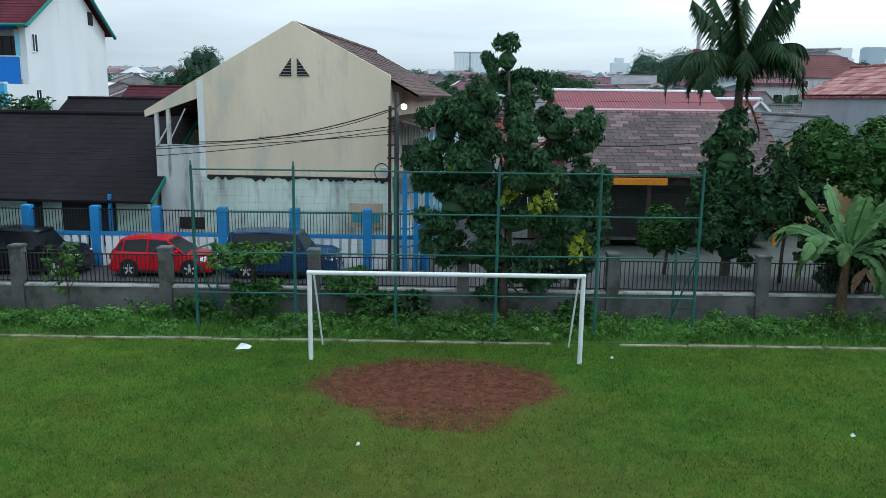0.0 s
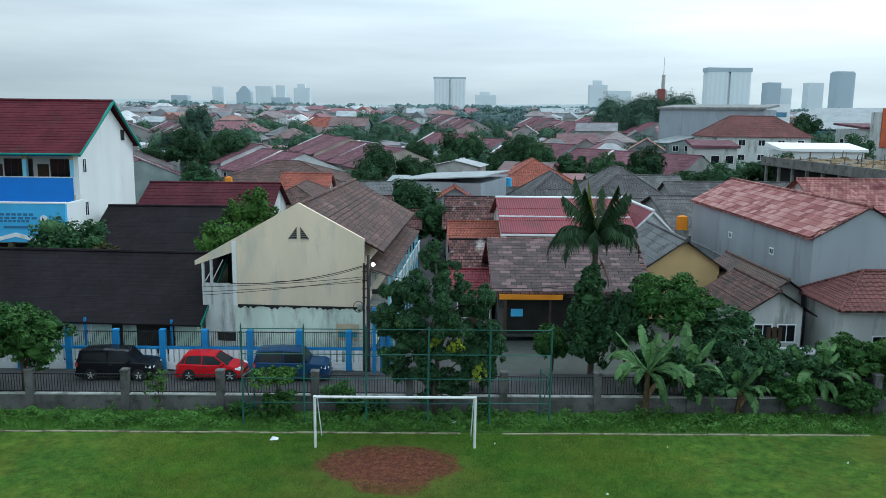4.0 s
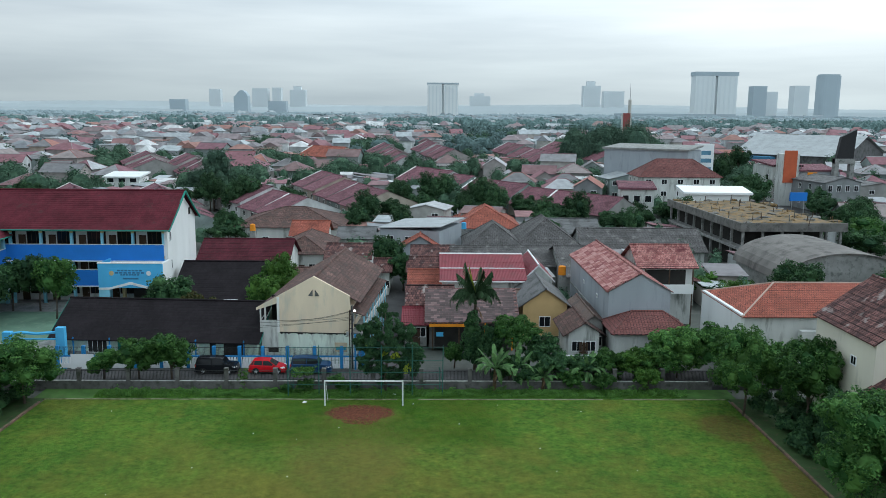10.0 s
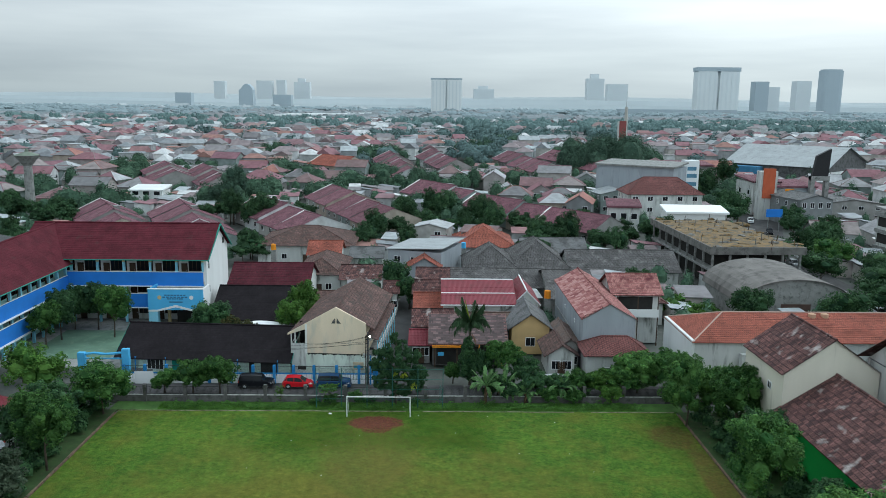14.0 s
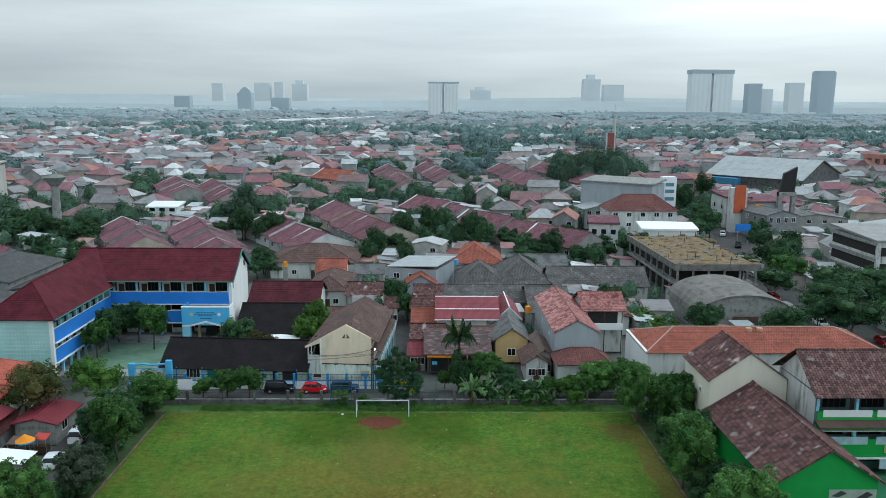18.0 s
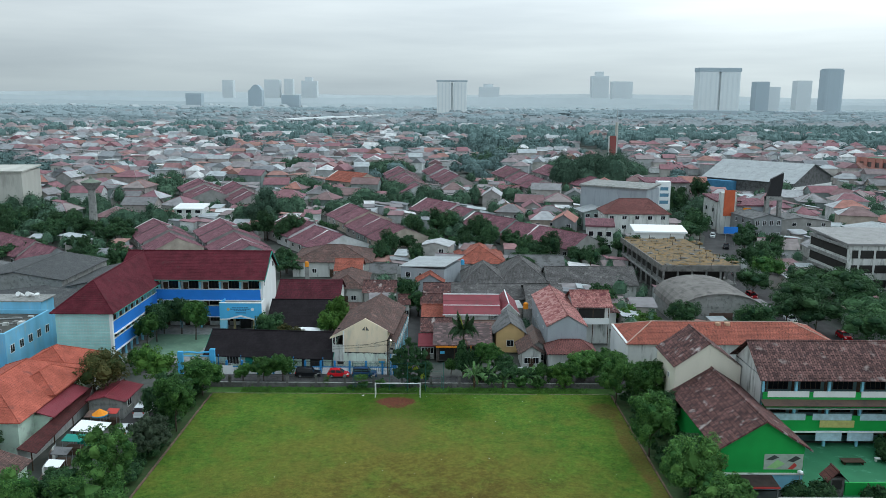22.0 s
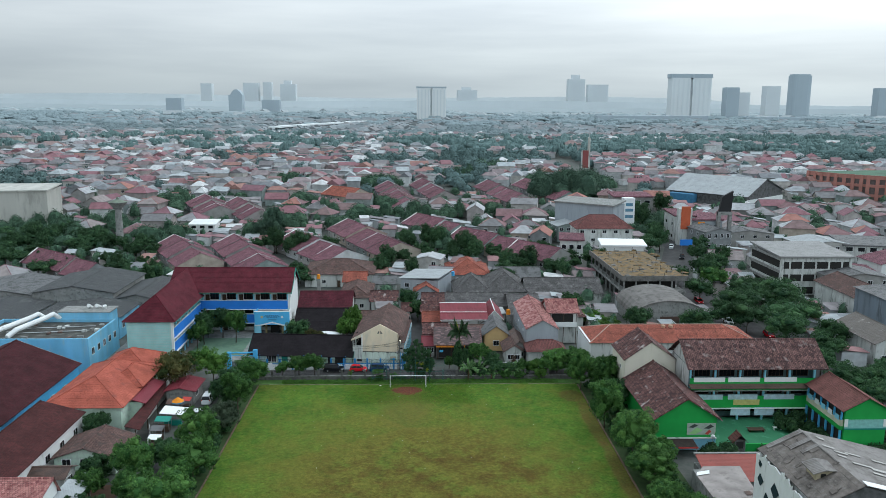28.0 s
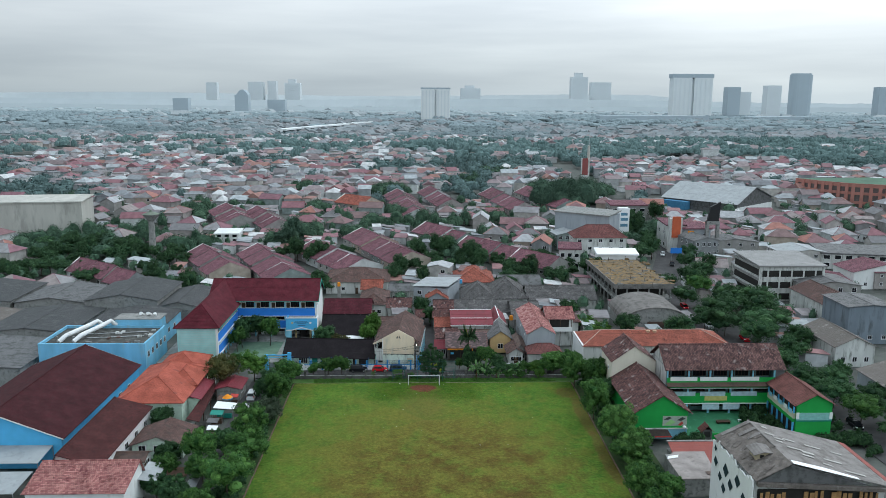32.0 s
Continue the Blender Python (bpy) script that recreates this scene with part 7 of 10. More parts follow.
hip_roof(oh, -6.6, 6.4, -10.2, 11.5, 4.9, 8.3, T_SALMON, 0.7, 14)
part("rear_wall", Shape().box(-4.6, 11.5, 0, 4.6, 19.0, 4.9), MINT, oh)
hip_roof(oh, -4.6, 4.6, 9.0, 19.0, 4.9, 7.6, T_SALMON, 0.6, 10)
hip_roof(oh, 0.5, 6.6, -1.0, 8.0, 5.3, 7.6, T_SALMON, 0.8, 10)
part("wing_wall", Shape().box(6.4, -6.0, 0, 8.6, 4.0, 4.0), MINT, oh)
part("wing_roof", Shape().slab([(6.3, -6.6, 4.9), (9.4, -6.6, 4.0), (9.4, 4.6, 4.0), (6.3, 4.6, 4.9)][::1], 0.12), S_RED, oh)
for i in range(3):
    window(oh, 8.6, -4.6 + 3.4 * i, 1.6, 1.5, 1.4, "+x")
    window(oh, -5 + 4 * i, -10.2, 2.2, 1.4, 1.4)
st = thing("street_stall", "street stall with white canvas roof and orange and blue umbrella", "stall", at=(-40.8, 3.5, 0))
part("canopy", Shape().slab([(-3, -2.5, 2.5), (1.2, -2.5, 2.2), (1.2, 1.0, 2.2), (-3, 1.0, 2.6)], 0.05), WHITE_CLEAN, st)
for x, y in ((-2.8, -2.3), (1.0, -2.3), (-2.8, 0.8), (1.0, 0.8)):
    part("pole", Shape().rod((x, y, 0), (x, y, 2.3), 0.03), STEEL, st)
part("counter", Shape().box(-2.4, -2.0, 0, 0.6, -1.3, 0.9), TEALTRIM, st)
um = thing("street_umbrella", "blue and orange market umbrella", "umbrella", at=(-42.2, 6.8, 0))
part("pole", Shape().rod((0, 0, 0), (0, 0, 3.2), 0.03), STEEL, um)
part("canopy", Shape().rod((0, 0, 2.5), (0, 0, 3.3), 1.15, 0.05, 8), ORANGEPAINT, um)
part("valance", Shape().rod((0, 0, 2.3), (0, 0, 2.5), 1.12, 1.16, 8), SKYBLUE, um)

tent = thing("canopy_tent", "white curved canopy behind the hall", "canopy", at=(-19.5, 46.5, 0))
part("sheet", Shape().add([(x_, y_, 2.9 + 0.5 * math.cos(x_ / 3.6 * 1.5)) for y_ in (-2.2, 2.2) for x_ in np.linspace(-3.6, 3.6, 9)], [(i_, i_ + 1, i_ + 10, i_ + 9) for i_ in range(8)]), WHITE_CLEAN, tent)
for x_, y_ in ((-3.5, -2.1), (3.5, -2.1), (-3.5, 2.1), (3.5, 2.1)):
    part("pole", Shape().rod((x_, y_, 0), (x_, y_, 2.95), 0.04), STEEL, tent)

# clutter between the orange-roofed house and the lane
lt = thing("covered_walkway", "long low lean-to roof of dark red sheet beside the house", "shelter", at=(0, 0, 0))
part("roof", Shape().slab([(-47.1, -6.5, 3.3), (-44.6, -6.5, 2.7), (-45.8, 11.0, 2.7), (-47.1, 16.0, 3.4)], 0.08), T_DKBROWN, lt)
for y_ in (-6.0, 0.0, 5.5, 10.5):
    part("post", Shape().box(-45.6, y_, 0, -45.48, y_ + 0.12, 2.82), BROWNWOOD, lt)
part("back_wall", Shape().box(-47.15, -6.4, 0, -47.05, 15.5, 3.2), WHITE_DIRTY, lt)
aw = thing("awning", "pale slanted sheet awning beside the pink-roofed building", "awning", at=(0, 0, 0))
part("sheet", Shape().slab([(-47.4, -33.5, 4.3), (-44.6, -32.4, 3.2), (-44.8, -25.6, 3.2), (-47.4, -27.0, 4.3)], 0.05), S_LIGHT, aw)
for y_ in (-32.2, -26.2):
    part("post", Shape().rod((-44.9, y_, 0), (-44.9, y_, 3.2), 0.05), STEEL, aw)
solid("garden_plot", Shape().slab([(-47.0, -25.0, 0.03), (-42.2, -25.0, 0.03), (-42.2, -20.6, 0.03), (-47.0, -20.6, 0.03)], 0.1), mat("bare_brown_soil", (0.13, 0.075, 0.05), var=0.35, scale=0.8), "patch of bare brown soil in a yard", "ground", "structure")
fn = thing("sheet_fence", "patched fence of pale and rusty metal sheets", "fence", at=(0, 0, 0))
for i in range(11):
    x_, y_ = -44.6 + 0.42 * i, -1.6 - 1.45 * i
    part("panel", Shape().slab([(x_, y_, 1.9 + 0.25 * (i % 3)), (x_ + 0.40, y_ - 1.38, 1.9 + 0.25 * (i % 3)), (x_ + 0.44, y_ - 1.37, 1.9 + 0.25 * (i % 3)), (x_ + 0.04, y_ + 0.01, 1.9 + 0.25 * (i % 3))], 2.0 + 0.25 * (i % 3)), (S_LIGHT, WHITE_DIRTY, S_RUST, S_GREY)[i % 4], fn)
for x_, y_, w_, d_, m_ in ((-42.4, -4.6, 2.2, 1.8, S_GREY), (-41.6, -8.2, 2.0, 1.6, WHITE_CLEAN), (-43.0, 7.6, 3.0, 2.0, S_RUST), (-41.2, 8.8, 1.6, 1.4, REDPAINT), (-42.6, -0.6, 2.6, 1.8, TEALTRIM)):
    kz = thing("street_stall", "small roadside stall with sheet roof and dark counter", "stall", "stalls by the lane", (x_, y_, 0))
    part("canopy", Shape().slab([(-w_ / 2, -d_ / 2, 2.1), (w_ / 2, -d_ / 2, 2.0), (w_ / 2, d_ / 2, 2.25), (-w_ / 2, d_ / 2, 2.35)], 0.05), m_, kz)
    part("counter", Shape().box(-w_ * 0.4, -d_ * 0.35, 0, w_ * 0.4, d_ * 0.3, 1.0), BROWNWOOD, kz)
    for a_ in (-0.45, 0.45):
        for b_ in (-0.45, 0.45):
            part("pole", Shape().rod((a_ * w_, b_ * d_, 0), (a_ * w_, b_ * d_, 2.05), 0.03), STEEL, kz)
for x_, y_, h_, w_, d_ in ((-50.2, 21.0, 3.2, 3.4, 3.0), (-46.0, 20.4, 2.8, 3.0, 2.6), (-52.0, -22.0, 3.0, 3.6, 5.0)):
    small_house("low outbuilding with a rusty sheet roof", x_, y_, w_, d_, 90, h_, 0.7, WHITE_DIRTY, S_RUST, name="outbuilding", wins=1)
yb = thing("hung_cloth", "yellow and pale cloths hung over the school balcony", "cloth", at=(49.6, 2.2, 0.1))
part("yellow_cloth", Shape().box(9.6, -0.3, 3.0, 14.4, -0.24, 4.0), mat("yellow_cloth", (0.50, 0.46, 0.16), var=0.2, scale=2), yb, "yellow cloth")
for x_ in (9.2, 13.6):
    part("pale_cloth", Shape().box(x_, -0.3, 1.0, x_ + 3.6, -0.24, 2.5), mat("pale_blue_cloth", (0.45, 0.58, 0.66), var=0.2, scale=2), yb, "pale blue cloth")

pk = ridge_x_house("pink_roof_building", "two-storey building with pink tile roof", -62.4, -47.2, -39.2, -31.0, 0.0, 5.2, 7.0, WHITE, T_PINK, 0.5, 16, category="building", ridge=7.1)
for i in range(5):
    window(pk, 0, 1.6 + 3.0 * i, 2.6, 1.5, 1.4, "-x")
for pts_, nm_ in (([(-88, -26.6, 3.9), (-66.4, -26.6, 3.9), (-66.4, -20.7, 4.5), (-88, -20.7, 4.5)], "white sheet canopy along the front of the hall"), ([(-73.0, -35.2, 2.8), (-66.4, -35.2, 2.8), (-66.4, -28.4, 3.3), (-73.0, -28.4, 3.3)], "pale sheet carport roof beside the hall")):
    cn = thing("sheet_canopy", nm_, "canopy", at=(0, 0, 0))
    part("sheet", Shape().slab(pts_, 0.07), S_LIGHT, cn)
    for px_, py_, pz_ in pts_:
        part("post", Shape().box(px_ - 0.12 if px_ > -70 else px_ + 0.02, py_ + 0.03 if py_ < -25 else py_ - 0.15, 0, px_ - 0.02 if px_ > -70 else px_ + 0.12, py_ + 0.15 if py_ < -25 else py_ - 0.03, pz_ - 0.06), STEEL, cn)
ls = solid("leaning_sheet", Shape().slab([(-40.0, -33.5, 2.2), (-38.6, -33.4, 1.2), (-38.9, -26.0, 1.2), (-40.0, -26.2, 2.2)], 0.04).box(-40.0, -33.4, 0, -39.9, -33.3, 2.14).box(-40.0, -26.4, 0, -39.9, -26.3, 2.14), S_LIGHT, "pale metal sheet propped on stakes", "sheet")
for x_, y_, w_, d_, m_ in ((61.5, -3.0, 2.9, 1.3, BROWNWOOD), (65.6, -2.4, 1.5, 0.6, WHITE)):
    bn = thing("bench", "long low bench on the school court", "bench", "benches on the court", (x_, y_, 0.15))
    part("seat", Shape().box(-w_ / 2, -d_ / 2, 0.42, w_ / 2, d_ / 2, 0.48), m_, bn)
    for q_ in (-0.42, 0.42):
        part("leg", Shape().box(q_ * w_ - 0.05, -d_ * 0.4, 0, q_ * w_ + 0.05, d_ * 0.4, 0.42), m_, bn)

# ---- plum-roofed row houses ----
taken = [(-70, -200, 100, 105), (-66, 105, -66, 105), (52, 95, 84, 132), (-155, 18, -60, 102)]


def row_houses(x0, y0, x1, y1, depth, h=3.6, rise=3.4, roof=None):
    """A terrace from (x0, y0) to (x1, y1): each unit a house of its own, with a white party-wall strip."""
    L = math.hypot(x1 - x0, y1 - y0)
    k = max(2, round(L / 10.5))
    a = math.degrees(math.atan2(y1 - y0, x1 - x0)) - 90
    u = L / k
    for i in range(k):
        f = (i + 0.5) / k
        dz = 0.25 * math.sin(i * 2.1)
        t = thing("row_house", "row house with plum tile roof and white party wall", "house", "plum-roofed row houses", (x0 + (x1 - x0) * f, y0 + (y1 - y0) * f, 0), a)
        gable_body(t, -depth / 2, depth / 2, -u / 2, u / 2 - 0.02, 0, h + dz, h + rise + dz - 0.06, W_ANY)
        r = gable_roof(t, -depth / 2, depth / 2, -u / 2 + 0.5, u / 2 - 0.5, h + dz, h + rise + dz, roof or T_PLUM, 0.8, 8)
        if i % 3 == 0:
            for sgn in (-1, 1):
                part("party_strip", Shape().slab([(sgn * (depth / 2 + 0.9), -u / 2 - 0.25, h + dz - 0.45), (sgn * (depth / 2 + 0.9), -u / 2 + 0.25, h + dz - 0.45), (0, -u / 2 + 0.25, h + rise + dz + 0.2), (0, -u / 2 - 0.25, h + rise + dz + 0.2)][::sgn], 0.2), WHITE, t)
        for q in (-u / 4, u / 4):
            window(t, -depth / 2, q, 1.2, 1.5, 1.3, "-x")
            window(t, depth / 2, q, 1.2, 1.5, 1.3, "+x")
        if i == 1:
            part("dormer", Shape().box(-2.2, -1.2, h + rise - 1.2, -0.8, 1.2, h + rise + 0.3), CONCRETE, t)
    for i in range(int(L / 6) + 1):
        f = i * 6 / L
        taken.append((x0 + (x1 - x0) * f - depth * 0.62, y0 + (y1 - y0) * f - depth * 0.62, x0 + (x1 - x0) * f + depth * 0.62, y0 + (y1 - y0) * f + depth * 0.62))


row_houses(-44.2, 162.5, -21.6, 129.1, 17)
row_houses(-26.4, 186.9, -3.9, 138.8, 17)
row_houses(1.8, 200.1, 18.9, 174.8, 15)
row_houses(19.0, 170.2, 51.0, 130.7, 14)
row_houses(-86.9, 154.7, -69.1, 124.1, 15)
row_houses(-65.6, 156.2, -45.7, 114.2, 16)
row_houses(-100.4, 248.8, -84.8, 214.4, 17)
row_houses(-83.0, 240.8, -65.1, 204.4, 15)
row_houses(-13.9, 297.6, -1.9, 231.2, 15, roof=T_PLUM)
row_houses(4.9, 309.5, 15.9, 258.1, 14)
row_houses(40.9, 302.8, 53.6, 248.8, 15)
row_houses(62.8, 310.8, 78.2, 255.5, 15)
row_houses(-125.5, 132.3, -97.6, 110.9, 11)
row_houses(-42.1, 277.6, -26.6, 264.7, 16, roof=T_ORANGE)


# ---- water tower, towers, halls ----
wt = thing("water_tower", "concrete mushroom-shaped water tower", "tower", at=(-106.7, 155.5, -1.9))
part("shaft", Shape().rod((0, 0, 0), (0, 0, 17.5), 1.45, 1.1, 14), CONCRETE, wt)
part("bowl", Shape().rod((0, 0, 17.5), (0, 0, 20.4), 1.1, 3.4, 16), CONCRETE, wt)
part("bowl_top", Shape().rod((0, 0, 20.4), (0, 0, 21.4), 3.4, 0.6, 16).rod((0, 0, 21.4), (0, 0, 22.2), 0.6, 0.3, 10), mat("mossy_concrete", (0.16, 0.19, 0.15), var=0.3), wt)
taken.append((-116, 148, -98, 166))
hw = thing("exhibition_hall", "large hall with pale grey metal roof and white walls", "building", at=(180, 263.4, -6.9), turn=41.3)
part("wall", Shape().wallpoly([(-19, 0, 0), (21, 0, 0), (21, 0, 13.2), (0, 0, 19.9), (-19, 0, 12.6)], 44), S_GREY, hw)
part("front_band", Shape().box(-19.1, -0.4, 0, 21.1, -0.05, 10.5), WHITE, hw)
hr_ = Shape()
courses(hr_, (-20, 45, 12.3), (-20, -1, 12.3), (0, -1, 20.2), (0, 45, 20.2), 3)
courses(hr_, (22, -1, 13.0), (22, 45, 13.0), (0, 45, 20.2), (0, -1, 20.2), 3)
part("roof", hr_, S_LIGHT, hw)
part("blue_front", Shape().box(-24.0, 27.0, 0, -19.1, 41.0, 11.5), mat("dull_blue_front", (0.06, 0.19, 0.33), var=0.2), hw)
taken.append((130, 245, 205, 315))
bb = thing("billboard_tower", "white billboard tower with dark panels", "tower", at=(89.0, 187.5, -4.9))
part("tower", Shape().box(-2.3, -2.0, 0, 2.3, 2.0, 20.5), WHITE_CLEAN, bb)
for z in (17.3, 15.0, 12.4):
    part("panel", Shape().box(-1.6 if z < 17 else -1.5, -2.06, z, 1.6 if z < 17 else 1.4, -2.002, z + 1.2), mat("dusk_blue_panel", (0.12, 0.25, 0.35), var=0.2), bb)
rt = thing("red_tower", "slim red and white tower block", "tower", at=(106.5, 354, 4.0))
part("tower", Shape().box(-2.2, -2.2, -4, 2.2, 2.2, 14.4), WHITE_DIRTY, rt)
part("red_panel", Shape().box(-2.25, -2.26, 4, 1.4, -2.21, 14.8), mat("dull_red_panel", (0.26, 0.08, 0.075), var=0.15), rt)
ct = thing("unfinished_building", "unfinished two-storey concrete shell with rubble and stubby columns on its slab", "building", at=(69.3, 105.0, 0), turn=1)
OCHRE = mat("ochre_rubble_slab", (0.20, 0.125, 0.05), var=0.5, scale=0.6, bump=0.6, fine=3.0, stain=(0.095, 0.082, 0.06), stain_at=0.5)
DARKBEAM = mat("weathered_dark_concrete", (0.16, 0.155, 0.145), var=0.35, scale=0.5, stain=(0.09, 0.085, 0.08), stain_at=0.55)
part("deck", Shape().box(-9.2, -20, 7.8, 9.2, 20, 8.4), OCHRE, ct)
part("floor_slab", Shape().box(-9.2, -20, 3.8, 9.2, 20, 4.2), CONCRETE, ct)
part("edge_beam", Shape().box(-9.5, -20.3, 7.3, 9.5, -20.0, 8.8).box(-9.5, -20.0, 7.3, -9.2, 20.0, 8.8), DARKBEAM, ct)
for i in range(6):
    for j in range(9):
        x, y = -8.7 + 3.48 * i, -19.5 + 4.85 * j
        if i in (0, 5) or j in (0, 8):
            part("column", Shape().box(x - 0.2, y - 0.2, 0, x + 0.2, y + 0.2, 7.8), CONCRETE, ct)
        sx_, sy_, sw_ = x + rng.uniform(-0.9, 0.9), y + rng.uniform(-1.4, 1.4), rng.uniform(0.05, 0.13)
        if rng.random() < 0.75:
            part("column_stub", Shape().rod((sx_, sy_, 8.4), (sx_ + rng.uniform(-0.3, 0.3), sy_, 8.9 + 1.2 * rng.random()), sw_, sw_ * 0.7, 5), (BROWNWOOD, DARKBEAM, OCHRE)[(i * 2 + j) % 3], ct)
        part("mound", core_shape([(sx_ + 1.2, sy_ + 1.5, 8.4, rng.uniform(0.6, 1.9), rng.uniform(0.5, 1.6), rng.uniform(0.15, 0.5))], 1.0), (OCHRE, DARKBEAM)[(i + 2 * j) % 3 == 0], ct)
# Near-black filler box gives the shade inside the shell.
part("core", Shape().box(-7.4, -16, 0, 7.4, 19, 7.8), DARK, ct)
taken.append((56, 82, 82, 136))
HOTEL = mat("weathered_cream_concrete", (0.46, 0.45, 0.41), var=0.2, scale=0.15, stain=(0.33, 0.32, 0.29), stain_at=0.58, streak=True)
for nm, lab, x, y, w, d, hh, tn, wall_, deck in (
        ("shop_building", "white shop building with grey roof and dark windows", 122.5, 107.5, 22, 21, 11.6, 0, WHITE_DIRTY, S_SHOP),
        ("shop_building", "shop house with bright white roof", 72.2, 131.5, 14.5, 7, 8.4, -4, WHITE, WHITE_CLEAN),
        ("shop_building", "white shop building with tall orange sign", 108.5, 181, 8, 14, 10.0, 0, WHITE_DIRTY, T_PLUM),
        ("shop_building", "grey shop building with red roof", 116.5, 178, 12, 13, 9.0, 0, GREYWALL, T_PLUM),
        ("shop_building", "grey concrete building with flat roof", 72.0, 183.0, 25, 12, 14.2, -36, GREYWALL, CONCRETE),
        ("shop_building", "apartment house with green balconies", 57.0, 143.0, 8, 9, 8.0, -10, WHITE_DIRTY, T_PLUM),
        ("hotel", "long white flat-roofed building", -182, 204.5, 58, 20, 15.4, 8, HOTEL, HOTEL),
        ("shop_building", "white building with small windows", -52, 446, 14, 12, 5.5, 0, WHITE, T_PLUM),
        ("shop_building", "pale shop terrace by the road", 104, 240, 18, 12, 8.0, 0, W_ANY, T_PLUM),
        ("shop_building", "white office block by the road", 170, 145, 28, 16, 6.0, -12, WHITE_DIRTY, S_GREY),
        ("house", "small white house with aqua canopy", -84, 186, 10, 8, 4.6, 0, WHITE, WHITE)):
    t = thing(nm, lab, "building", at=(x, y, 0), turn=tn)
    part("wall", Shape().box(-w / 2, -d / 2, 0, w / 2, d / 2, hh), wall_, t)
    part("roof", Shape().slab([(-w / 2 - 0.5, -d / 2 - 0.5, hh + 0.5), (w / 2 + 0.5, -d / 2 - 0.5, hh + 0.5), (w / 2 + 0.5, d / 2 + 0.5, hh + 1.4), (-w / 2 - 0.5, d / 2 + 0.5, hh + 1.4)], 0.5), deck, t)
    fl = max(2, int(hh / 3.5))
    nb = max(3, int(w / 4))
    for k in range(fl):
        for i in range(nb if nm != "hotel" and w not in (22, 25) else 0):
            window(t, -w / 2 + w * (i + 0.5) / nb, -d / 2, k * hh / fl + 1.0, w / nb * 0.6, 1.6, bars=0)
        if w == 22:
            part("window_band", Shape().box(-w / 2 - 0.06, -d / 2 + 0.6, k * hh / fl + 0.7, -w / 2 - 0.004, d / 2 - 0.6, k * hh / fl + 2.9), DARK, t, "dark glazing band")
            # Near-black sheet draws the shade of the shop openings.
            part("shop_front", Shape().box(-w / 2 + 1.0, -d / 2 - 0.06, k * hh / fl + 0.5, w / 2 - 1.0, -d / 2 - 0.004, k * hh / fl + 2.6), DARK, t, "shop openings drawn as a dark shade sheet")
            for c_ in range(5):
                part("pier", Shape().box(-w / 2 + 4.0 * c_ + 2.6, -d / 2 - 0.2, k * hh / fl + 0.3, -w / 2 + 4.0 * c_ + 3.1, -d / 2 - 0.065, k * hh / fl + 2.7), WHITE_DIRTY, t)
            part("balcony_rail", Shape().box(-w / 2 - 0.5, -d / 2, k * hh / fl + 3.1, -w / 2 - 0.07, d / 2, k * hh / fl + 3.9), CONCRETE, t)
        for i in range(max(1, int(d / 5)) if w not in (22, 25) else 0):
            window(t, -w / 2, -d / 2 + d * (i + 0.5) / max(1, int(d / 5)), k * hh / fl + 1.0, 1.8, 1.6, "-x", bars=0)
    taken.append((x - w / 2 - 3, y - d / 2 - 3, x + w / 2 + 3, y + d / 2 + 3))

TERRA = mat("terracotta_facade", (0.40, 0.185, 0.15), var=0.18, scale=0.2)
ob_ = thing("office_building", "orange-brown curved office building with tall dark windows and a green roof", "building", at=(0, 0, lift(300) - 4.5))
plan_ = [(225.2, 308.6), (232.3, 292.1), (242.8, 279.1), (257.0, 270.3), (273.7, 266.5), (290.8, 268.4), (306.5, 274.7), (302.9, 300.7), (271.5, 315.2)]
# Glazing colour is raised and dulled to hold the haze.
part("wall", Shape().slab([(x, y, 16.0) for x, y in plan_], 16.0), mat("haze_dulled_brown_glazing", (0.14, 0.115, 0.11), rough=0.3, var=0.2, bump=0), ob_)
part("roof", Shape().slab([(x, y, 16.6) for x, y in plan_], 0.55), mat("moss_green_roof", (0.07, 0.14, 0.09), var=0.3, scale=0.1), ob_)
for (ax, ay), (bx2, by2) in zip(plan_[:6], plan_[1:7]):
    q_ = math.degrees(math.atan2(by2 - ay, bx2 - ax))
    L_ = math.hypot(bx2 - ax, by2 - ay)
    for z_ in (0.0, 5.2, 10.4, 14.6):
        part("spandrel", Shape().box(0, -0.5, z_, L_, -0.02, z_ + 1.5 + 0.6 * (z_ > 14)), TERRA, ob_).matrix_basis = pose(ax, ay, 0, 0, 0, q_)
    for k in range(int(L_ / 4.5) + 1):
        part("pilaster", Shape().box(4.5 * k - 0.9, -0.9, 0, 4.5 * k + 0.9, -0.52, 16.8), TERRA, ob_).matrix_basis = pose(ax, ay, 0, 0, 0, q_)
taken.append((232, 262, 315, 345))
